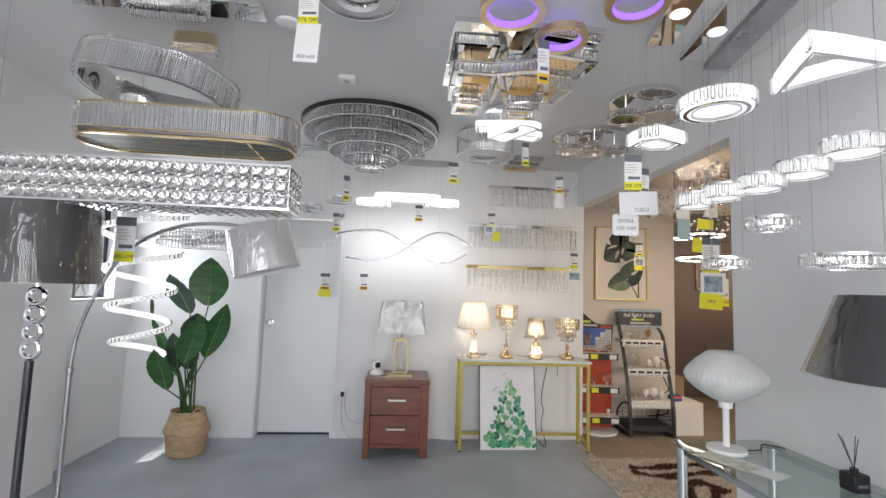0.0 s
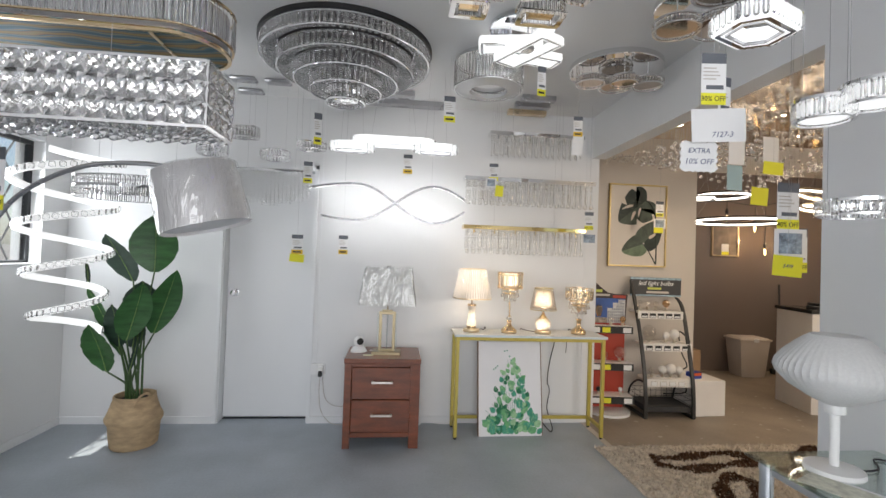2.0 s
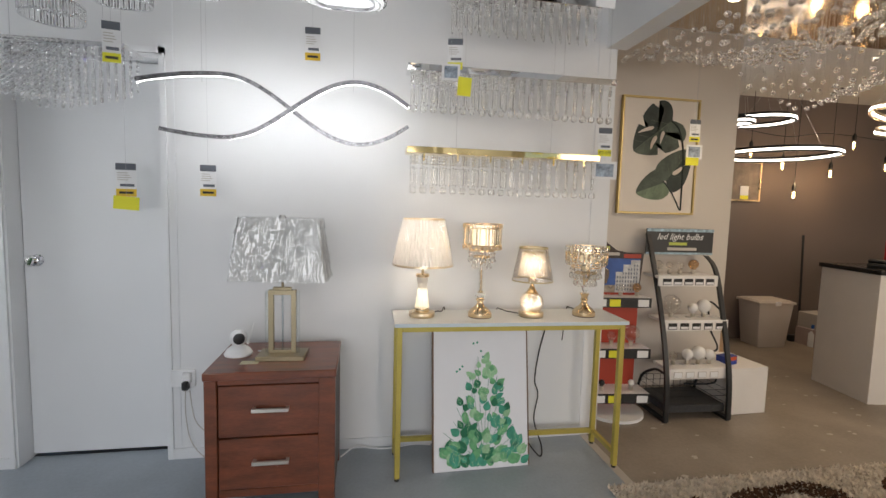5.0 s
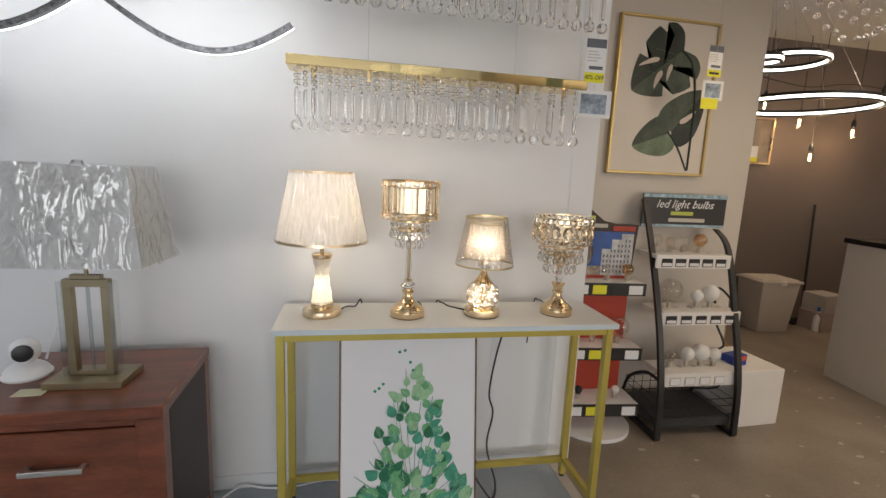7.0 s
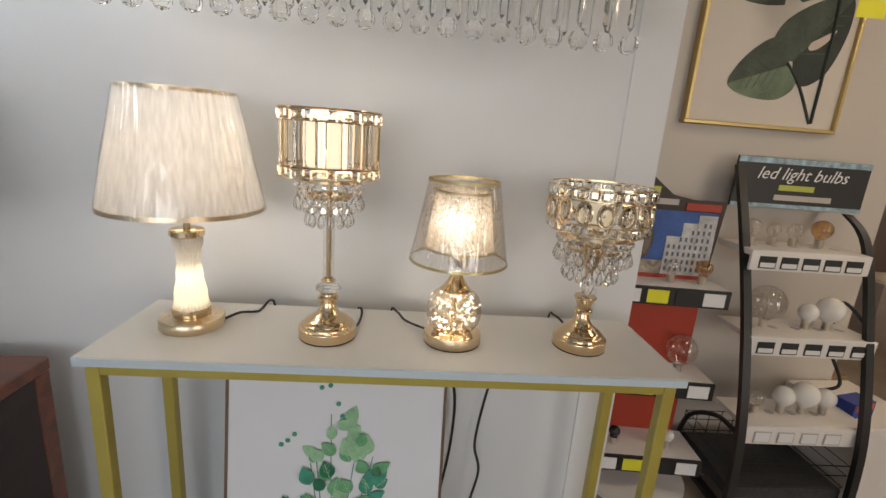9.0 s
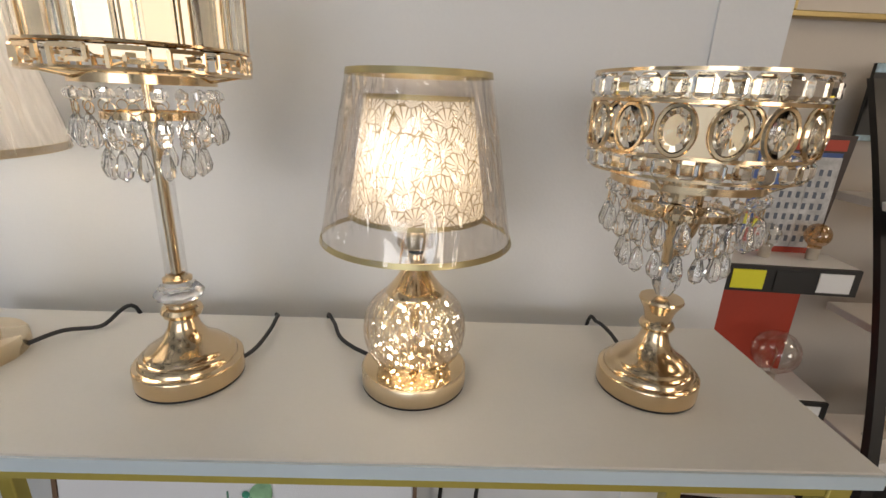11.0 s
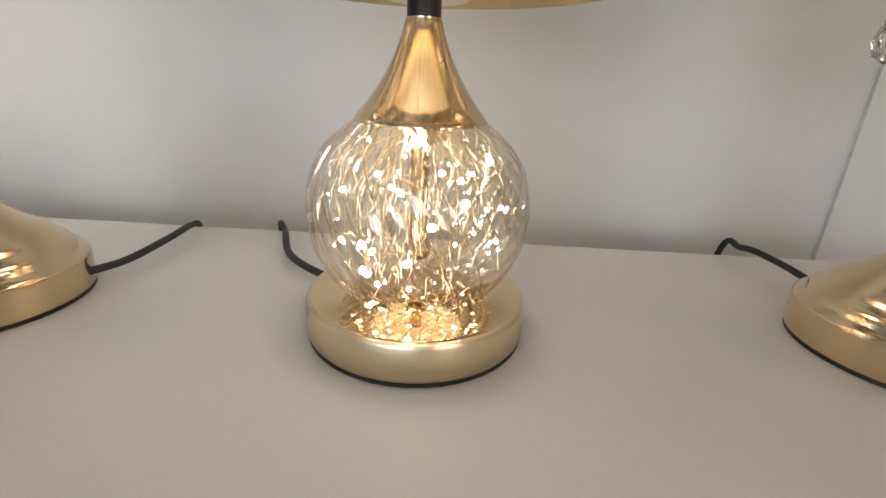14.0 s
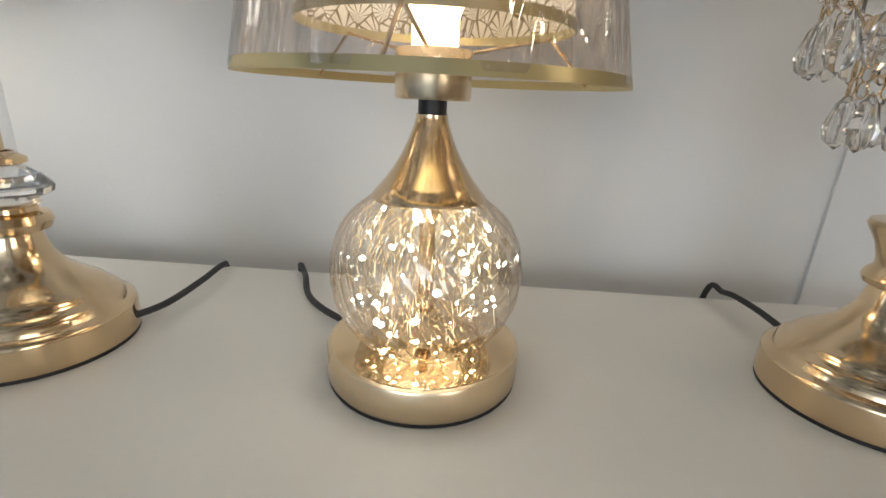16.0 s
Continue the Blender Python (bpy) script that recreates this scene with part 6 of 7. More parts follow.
# ---- botanical canvas under the console table ----
def outline_leaf(bm, cx, cz, L, W, ang, y, notch=0.0):
    """A flat pointed leaf in the x, z plane."""
    pts, n = [], 9
    for k in range(2 * n):
        u = k / n if k <= n else 2 - k / n
        s = 1 if k <= n else -1
        w = W * math.sin(math.pi * u ** 0.75) * 0.5 * s
        px, pz = w, L * u
        pts.append((cx + px * math.cos(ang) - pz * math.sin(ang), y, cz + px * math.sin(ang) + pz * math.cos(ang)))
    bm.faces.new([bm.verts.new(p) for p in pts])
    return bm


t = thing("canvas_picture", 0.98, 4.105, 0, 0, "white canvas print of green leaves leaning under the table", "picture")
t.matrix_world = pose(0.98, 4.105, 0, -9, 0, 1.5)
CW, CH = 0.503, 0.715
canvas = part("canvas", box(-CW / 2, CW / 2, 0, 0.025, 0.0, CH, 0.002), mat("white_canvas", (0.76, 0.76, 0.78), 0.85, var=0.02, bump=0.2, bscale=400), t)
for x in (-CW / 2 - 0.006, CW / 2):
    part("edge_strip", box(x, x + 0.006, -0.001, 0.026, 0, CH), mat("brown_wood_edge", (0.16, 0.09, 0.05), 0.5, var=0.2), t)
greens = [mat("print_green_" + n, c, 0.8, var=0.22, scale=40) for n, c in (("pale", (0.3, 0.52, 0.3)), ("mid", (0.14, 0.38, 0.18)), ("teal", (0.06, 0.3, 0.2)), ("deep", (0.02, 0.16, 0.08)))]
rng = random.Random(11)
veinm = mat("print_pale_vein", (0.42, 0.6, 0.38), 0.8)
bm = bmesh.new()
for k in range(13):
    a = (k - 6) / 6
    x1, z1 = a * 0.2 + rng.uniform(-0.02, 0.02), 0.56 - 0.36 * abs(a) + rng.uniform(-0.05, 0.03)
    part("printed_stem", tube(spline([(0.02, -0.0012, 0.03), (x1 * 0.45, -0.0012, z1 * 0.55), (x1, -0.0012, z1)], 6), 0.0014, 4), mat("print_stem", (0.12, 0.26, 0.2), 0.8), canvas)
for k in range(150):
    z = 0.015 + 0.54 * rng.random() ** 1.6
    half = 0.225 * (1 - z / 0.6) ** 0.85 if z < 0.59 else 0.01
    x = rng.uniform(-half, half) + 0.005
    L = rng.uniform(0.045, 0.075) * (1.0 if z < 0.22 else 0.85 if z < 0.36 else 0.75)
    ang = -x * 3.0 + rng.uniform(-0.9, 0.9)
    y = -0.0016 - 0.00025 * (k % 20)
    bias = 0 if z > 0.42 else rng.choice((0, 1, 1, 2, 2, 3))
    leaf = part("printed_leaf", outline_leaf(bmesh.new(), x, z, L, L * rng.uniform(0.62, 0.85), ang, y), greens[bias if z < 0.42 else rng.choice((0, 0, 1))], canvas, smooth=False)
    if k % 2:
        vb = bmesh.new()
        dx, dz = -math.sin(ang), math.cos(ang)
        tube([(x, y - 0.0004, z), (x + dx * L * 0.85, y - 0.0004, z + dz * L * 0.85)], 0.0008, 4, False, vb)
        for q in (0.3, 0.5, 0.68):
            for sd in (-1, 1):
                bx, bz = x + dx * L * q, z + dz * L * q
                ex, ez = dx * 0.8 + sd * dz * 0.7, dz * 0.8 - sd * dx * 0.7
                tube([(bx, y - 0.0004, bz), (bx + ex * L * 0.24, y - 0.0004, bz + ez * L * 0.24)], 0.0005, 4, False, vb)
        part("printed_vein", vb, veinm, leaf)
for x, z in ((-0.04, 0.64), (-0.02, 0.645), (0.0, 0.6), (-0.115, 0.51), (-0.1, 0.525), (-0.13, 0.5), (0.01, 0.57), (0.02, 0.56)):
    part("printed_berry", lathe([(0, 0), (0.006, 0.0)], 10), greens[2], canvas).matrix_local = pose(x, -0.0022, z, 90)


# ---- price tags and paper notices ----
def price_tag(x, y, z, w=0.075, h=0.15, yaw=0.0, band_m=None, text="", roll=0.0, line=True):
    t = thing("price_tag", x, y, z, yaw, "hanging white price tag with grey header and coloured discount strip", "price tag", "price tags")
    t.matrix_world = pose(x, y, z, 0, roll, yaw)
    part("card", box(-w / 2, w / 2, 0, 0.0012, -h / 2, h / 2), PAPER, t)
    part("header", box(-w / 2, w / 2, -0.0008, -0.0002, h * 0.3, h / 2), GREYINK, t, "dark grey header")
    for k in range(4):
        part("text_bar", box(-w * 0.42, w * (0.1 + 0.08 * (k % 3)), -0.0007, -0.0002, h * (0.2 - 0.07 * k), h * (0.222 - 0.07 * k)), GREYPLASTIC, t)
    part("price_bar", box(-w * 0.3, w * 0.4, -0.0007, -0.0002, -h * 0.2, -h * 0.12), GREYINK, t)
    strip = part("discount_strip", box(-w / 2, w / 2, -0.001, -0.0002, -h / 2, -h * 0.27), band_m or YELLOWCARD, t, "coloured discount strip")
    if text:
        writing(text, w * 0.3, pose(0, -0.0014, -h * 0.385, 90), BLACKINK, strip, sx=0.9)
    else:
        part("text_bar", box(-w * 0.35, w * 0.35, -0.0014, -0.0011, -h * 0.42, -h * 0.35), BLACKINK, strip)
    if line:
        part("string", tube([(0, 0, h / 2 - 0.004), t.matrix_world.inverted() @ Vector((x, y, H))], 0.0005, 4), WIRE, t)
    return t


for a in ((-0.359, 4.26, 1.43, 0.07, 0.145, 2, ORANGECARD, ""), (0.12, 4.22, 2.08, 0.07, 0.15, -3, ORANGECARD, ""), (0.347, 3.41, 2.27, 0.07, 0.16, 4, None, ""), (-0.705, 4.25, 1.42, 0.085, 0.15, 0, ORANGECARD, ""),
          (-0.58, 3.9, 1.92, 0.06, 0.15, 10, None, ""), (-0.472, 3.6, 2.15, 0.05, 0.2, 25, None, ""), (0.749, 3.95, 2.0, 0.065, 0.13, -12, None, ""), (1.557, 4.1, 1.685, 0.07, 0.14, -4, None, "40% OFF"),
          (2.447, 4.6, 1.87, 0.075, 0.14, 0, None, ""), (1.0, 1.93, 1.935, 0.075, 0.16, -8, None, "30% OFF"), (1.09, 2.0, 1.9, 0.055, 0.15, 14, None, "30% OFF"), (1.676, 2.38, 1.62, 0.1, 0.2, 0, None, "40% OFF"),
          (1.76, 2.42, 1.44, 0.085, 0.19, -6, None, "40% OFF"), (-1.361, 2.36, 1.58, 0.09, 0.22, 4, None, "60% OFF"), (0.576, 1.9, 2.4, 0.055, 0.2, 10, ORANGECARD, ""), (0.793, 3.0, 2.32, 0.05, 0.16, 12, None, "")):
    price_tag(*a)
price_tag(-0.39, 1.66, 2.41, 0.075, 0.12, -6, None, "50% OFF")


def sheet(name, x, y, z, w, h, yaw, material, label, text=(), roll=0.0, ink=None):
    t = thing(name, x, y, z, yaw, label, "paper sign")
    t.matrix_world = pose(x, y, z, 0, roll, yaw)
    part("paper", box(-w / 2, w / 2, 0, 0.001, -h / 2, h / 2), material, t)
    part("string", tube([(0, 0.002, h / 2 - 0.004), t.matrix_world.inverted() @ Vector((x, y + 0.002, H))], 0.0005, 4), WIRE, t)
    for s, size, dx, dz in text:
        writing(s, size, pose(dx, -0.0008, dz, 90), ink or BLUEINK, t, "handwriting", shear=0.25)
    return t


sheet("paper_note", -0.39, 1.665, 2.28, 0.09, 0.15, -6, PAPER, "white paper note with a handwritten model number", (("823-600", 0.02, 0, -0.055),), 3)
sheet("paper_note", 1.035, 1.95, 1.8, 0.17, 0.105, -6, PAPER, "white paper note with a handwritten model number", (("7127-3", 0.024, 0.01, -0.03),), -3)
# star-edged notice
t = thing("paper_notice", 0.985, 1.97, 1.703, -4, "white star-edged paper notice with a handwritten extra discount", "paper sign")
bm = bmesh.new()
ring = []
for k in range(36):
    a = 2 * math.pi * k / 36
    q = max(abs(math.cos(a)) / 0.062, abs(math.sin(a)) / 0.05)
    r = (1 / q) * (1.0 if k % 2 else 0.9)
    ring.append((r * math.cos(a), r * math.sin(a)))
f = [bm.verts.new((a, 0, b)) for a, b in ring]
g = [bm.verts.new((a, 0.001, b)) for a, b in ring]
bm.faces.new(f)
bm.faces.new(g[::-1])
for k in range(36):
    bm.faces.new((f[k], f[(k + 1) % 36], g[(k + 1) % 36], g[k]))
part("paper", bm, PAPER, t)
part("string", tube([(0, 0.002, 0.045), (0, 0.002, H - 1.703)], 0.0005, 4), WIRE, t)
writing("EXTRA", 0.023, pose(0, -0.0008, 0.018, 90), BLUEINK, t, "handwriting", shear=0.2)
writing("10% OFF", 0.025, pose(0, -0.0008, -0.016, 90), BLUEINK, t, "handwriting", shear=0.2)
PHOTO = mat("printed_photo", (0.25, 0.3, 0.36), 0.5, var=0.8, scale=25)
for x, y, z, w, h, extra in ((1.563, 4.1, 1.545, 0.13, 0.09, 0), (2.444, 4.59, 1.735, 0.11, 0.09, 1), (1.68, 2.37, 1.465, 0.14, 0.12, 0), (0.73, 3.94, 1.92, 0.08, 0.07, 0)):
    t = sheet("photo_card", x, y, z, w, h, -3, PAPER, "small printed photo card hanging under a tag")
    part("picture", box(-w * 0.36, w * 0.36, -0.001, -0.0003, -h * 0.36, h * 0.36), PHOTO, t)
    if extra:
        part("yellow_note", box(-w * 0.5, w * 0.3, -0.0015, -0.0003, -h * 0.95, -h * 0.4), YELLOWCARD, t)
for x, y, z, w, h, txt in ((1.66, 2.36, 1.37, 0.13, 0.085, "$499"), (-0.705, 4.245, 1.315, 0.11, 0.06, ""), (1.8, 2.6, 1.83, 0.1, 0.06, ""), (1.86, 2.75, 1.72, 0.09, 0.09, ""), (0.79, 3.93, 1.86, 0.06, 0.08, "")):
    sheet("yellow_card", x, y, z, w, h, -2, YELLOWCARD, "fluorescent yellow card hanging from a string", ((txt, 0.022, 0, 0),) if txt else (), 4)
for x, y, z, m in ((1.92, 3.0, 1.86, mat("pale_blue_card", (0.35, 0.5, 0.55), 0.6)), (2.05, 2.9, 2.0, PAPER), (1.85, 2.9, 1.98, PAPER)):
    sheet("hanging_card", x, y, z, 0.1, 0.14, 6, m, "plain card hanging in the opening")
t = sheet("paper_note", 1.205, 3.5, 2.12, 0.07, 0.13, -6, PAPER, "plain white paper slip under a tag", (), 4)
price_tag(1.2, 3.49, 2.24, 0.06, 0.13, -6, ORANGECARD, "")


# ---- back room ----
t = thing("shag_rug", 2.7, 2.75, 0, 0, "cream shag rug with brown leaf swirls", "rug")
RX0, RX1, RY0, RY1 = -1.15, 1.6, -1.2, 1.12
rng = random.Random(4)


def swirl(x, y):
    """Whether a tuft belongs to the brown leaf pattern."""
    best = False
    for cx, cy, a, ln in ((-0.45, 0.86, -0.25, 0.52), (-0.6, 0.36, 0.5, 0.45), (0.3, 0.8, 0.3, 0.5), (0.25, 0.3, -0.5, 0.5), (0.95, 0.85, -0.2, 0.45), (1.0, 0.2, 0.5, 0.5), (-0.5, -0.3, 0.2, 0.5), (0.4, -0.4, -0.3, 0.5)):
        dx, dy = x - cx, y - cy
        u, v = (dx * math.cos(a) + dy * math.sin(a)) / ln, -dx * math.sin(a) + dy * math.cos(a)
        v -= 0.09 * math.sin(u * 3.0)
        if abs(u) < 0.75 and abs(abs(v) - 0.1 * (1 - u * u)) < 0.05 + 0.02 * math.sin(9 * u + cx * 7):
            best = not best
    return best


part("backing", box(RX0, RX1, RY0, RY1, 0.0, 0.008), RUGCREAM, t)
for name, brown, m in (("cream_pile", False, RUGCREAM), ("brown_pile", True, RUGBROWN)):
    verts, faces = [], []
    rng = random.Random(8)
    y = RY0
    while y < RY1:
        x = RX0
        step = 0.011 if y > -0.6 else 0.02
        while x < RX1:
            px, py = x + rng.uniform(-0.006, 0.006), y + rng.uniform(-0.006, 0.006)
            a, ln, hh = rng.uniform(0, 6.28), rng.uniform(0.006, 0.016), rng.uniform(0.016, 0.03)
            if swirl(px, py) == brown:
                k = len(verts)
                c, s = math.cos(a), math.sin(a)
                bw = 0.0105 if brown else 0.007
                verts += [(px - bw * s, py + bw * c, 0.0085), (px + bw * s, py - bw * c, 0.0085), (px + ln * c, py + ln * s, hh)]
                faces.append((k, k + 1, k + 2))
            x += step
        y += step
    me = bpy.data.meshes.new(name)
    me.from_pydata(verts, [], faces)
    me.materials.append(m)
    tagged(part(name, me, m, t), kind=STUFF)

# white reception counter with black top
t = thing("reception_counter", 3.98, 4.57, 0, -9, "white reception counter with a black top", "counter")
COUNTERW = mat("white_laminate_panel", (0.72, 0.69, 0.66), 0.45, var=0.03)
part("front_panel", box(0.0, 2.2, 0.0, 0.03, 0, 0.945), COUNTERW, t)
part("side_panel", box(0.0, 0.03, 0.031, 0.5, 0, 0.945), COUNTERW, t)
part("body", box(0.032, 2.2, 0.06, 0.5, 0.02, 0.94), COUNTERW, t)
part("top", box(-0.015, 2.22, -0.015, 0.52, 0.945, 0.98, 0.004), mat("black_gloss_laminate", (0.012, 0.012, 0.013), 0.2), t, "glossy black top")
t = thing("display_screen", 4.55, 4.6, 0.98, -12, "black display sign with yellow and white lettering bars on the counter", "sign")
part("panel", box(-0.16, 0.34, 0.0, 0.03, 0.0, 0.27, 0.004), BLACK, t)
for x in (-0.1, 0.0, 0.1, 0.2):
    part("yellow_block", box(x - 0.035, x + 0.035, -0.003, -0.0005, 0.145, 0.225), glow("yellow_sign_face", (1.0, 0.75, 0.03), 0.9, (0.8, 0.6, 0.05)), t)
for x in (-0.11, -0.05, 0.01, 0.07, 0.13, 0.19):
    part("white_block", box(x - 0.02, x + 0.02, -0.003, -0.0005, 0.04, 0.115), glow("white_sign_face", (1, 1, 1), 0.8), t)
t = thing("red_bag", 4.38, 4.75, 0.98, 10, "red paper bag standing on the counter", "bag")
REDM = mat("red_paper", (0.5, 0.02, 0.025), 0.6, var=0.1)
part("body", box(-0.1, 0.1, -0.05, 0.05, 0, 0.2, 0.004), REDM, t)
part("flap", box(-0.16, -0.09, -0.09, 0.0, 0, 0.06, 0.01), REDM, t)
t = thing("desk_phone", 4.16, 4.72, 0.98, 20, "small black desk phone on the counter", "phone")
part("body", box(-0.06, 0.06, -0.06, 0.06, 0, 0.03, 0.008), BLACK, t)
part("handset", box(-0.02, 0.02, -0.07, 0.07, 0.03, 0.06, 0.012), BLACK, t)
t = thing("paper_stack", 4.3, 4.62, 0.98, 5, "loose papers on the counter", "paper")
part("sheet", box(-0.12, 0.12, -0.05, 0.06, 0, 0.006), PAPER, t)

# tub, broom, boxes at the dark wall
t = thing("plastic_tub", 4.53, 6.03, 0, -4, "beige plastic storage tub with a flared rim", "tub")
TUBM = mat("pale_beige_plastic", (0.6, 0.54, 0.49), 0.5, var=0.04)


def frustum(w0, d0, w1, d1, z0, z1, wall=0.0):
    """A tapered rectangular tub; with a wall it is open at the top."""
    bm, rings = bmesh.new(), []
    for w, d, z in ((w0, d0, z0), (w1, d1, z1)) + (((w1 - wall, d1 - wall, z1), (w0 - wall, d0 - wall, z0 + 0.02)) if wall else ()):
        rings.append([bm.verts.new((sx * w / 2, sy * d / 2, z)) for sx, sy in ((-1, -1), (1, -1), (1, 1), (-1, 1))])
    for a, b in zip(rings, rings[1:]):
        for k in range(4):
            bm.faces.new((a[k], a[(k + 1) % 4], b[(k + 1) % 4], b[k]))
    bm.faces.new(rings[0][::-1])
    bm.faces.new(rings[-1])
    bmesh.ops.bevel(bm, geom=list(bm.edges), offset=0.006, segments=2, affect="EDGES", profile=0.5)
    return bm


part("body", frustum(0.3, 0.24, 0.38, 0.3, 0.0, 0.47, 0.014), TUBM, t)
part("rim", frustum(0.41, 0.33, 0.41, 0.33, 0.452, 0.476), TUBM, t)
part("lid", frustum(0.37, 0.29, 0.35, 0.27, 0.477, 0.489), TUBM, t)
part("latch", box(-0.03, 0.03, -0.175, -0.16, 0.44, 0.485, 0.004), WHITEPLASTIC, t)
t = thing("broom", 5.05, 6.1, 0, 0, "black-handled broom leaning on the dark wall", "broom")
part("handle", tube([(0, 0, 0.04), (0.06, 0.1, 1.15)], 0.012, 10), BLACK, t)
part("head", box(-0.12, 0.12, -0.03, 0.03, 0.0, 0.07, 0.01), BLACK, t)
t = thing("storage_box", 5.12, 5.98, 0, 4, "two stacked pale storage boxes by the wall", "box")
part("lower_box", box(-0.14, 0.14, -0.12, 0.1, 0, 0.18, 0.004), mat("pink_grey_box", (0.45, 0.36, 0.34), 0.7), t)
part("upper_box", box(-0.12, 0.13, -0.11, 0.1, 0.181, 0.34, 0.004), GREYPLASTIC, t)
t = thing("spray_bottle", 5.0, 5.9, 0.0, 0, "white spray bottle with a blue trigger on the floor", "bottle")
part("bottle", lathe([(0, 0), (0.035, 0), (0.035, 0.13), (0.012, 0.17), (0.012, 0.19), (0, 0.19)], 16), WHITEPLASTIC, t)
part("trigger", box(-0.015, 0.03, -0.01, 0.01, 0.19, 0.23, 0.003), mat("blue_plastic", (0.03, 0.15, 0.5), 0.4), t)

# white plinth and boxes beside the bulb stand
CARDB = mat("brown_cardboard", (0.33, 0.21, 0.12), 0.8, var=0.12)
t = thing("plinth", 2.94, 4.7, 0, 2, "low white display plinth", "plinth")
part("body", box(-0.16, 0.14, -0.17, 0.17, 0, 0.32, 0.003), mat("white_plinth_paint", (0.76, 0.73, 0.7), 0.5, var=0.03), t)
t = thing("small_box", 2.84, 4.63, 0.32, 14, "small blue and orange product box on the plinth", "box")
part("body", box(-0.06, 0.06, -0.035, 0.035, 0, 0.06, 0.002), mat("blue_card", (0.02, 0.05, 0.3), 0.5), t)
part("stripe", box(-0.05, 0.05, -0.037, -0.0355, 0.03, 0.055), mat("orange_card", (0.6, 0.1, 0.02), 0.5), t)
for x, y, z, w, h in ((3.2, 5.2, 0.0, 0.24, 0.22), (3.17, 5.22, 0.22, 0.18, 0.26)):
    t = thing("cardboard_box", x, y, z, 6, "brown cardboard box behind the plinth", "box", "cardboard boxes")
    part("body", box(-w / 2, w / 2, -w / 2, w / 2, 0, h, 0.003), CARDB, t)
    part("tape", box(-0.025, 0.025, -w / 2 - 0.001, w / 2 + 0.001, h - 0.001, h + 0.001), mat("parcel_tape", (0.4, 0.3, 0.2), 0.3), t)

# bulbs
BULBWHITE = mat("opal_bulb_glass", (0.78, 0.76, 0.73), 0.25, var=0.02)
CLEARBULB = film("clear_bulb_glass", (0.98, 0.97, 0.95), 0.7, 0.02, base=0.06)
AMBERBULB = film("amber_bulb_glass", (0.85, 0.62, 0.35), 0.7, 0.03, base=0.15)


def light_bulb(x, y, z, r, glassm, group, label):
    t = thing("light_bulb", x, y, z, 0, label, "light bulb", group)
    part("cap", lathe([(0, 0), (0.011, 0), (0.013, 0.004), (0.013, 0.026), (0.016, 0.03)], 14), SATINNICKEL, t)
    pr = [(0.014, 0.028)] + [(r * math.sin(a), 0.03 + r * (1.05 - math.cos(a))) for a in (0.5 + 2.64 * k / 8 for k in range(8))] + [(0, 0.03 + 2.05 * r)]
    part("glass", lathe(pr, 20), glassm, t)
    if glassm is not BULBWHITE:
        part("filament", tube([(0, 0, 0.03), (0.004, 0, 0.03 + r), (-0.004, 0, 0.03 + 1.3 * r)], 0.0012, 5), GOLD, t)


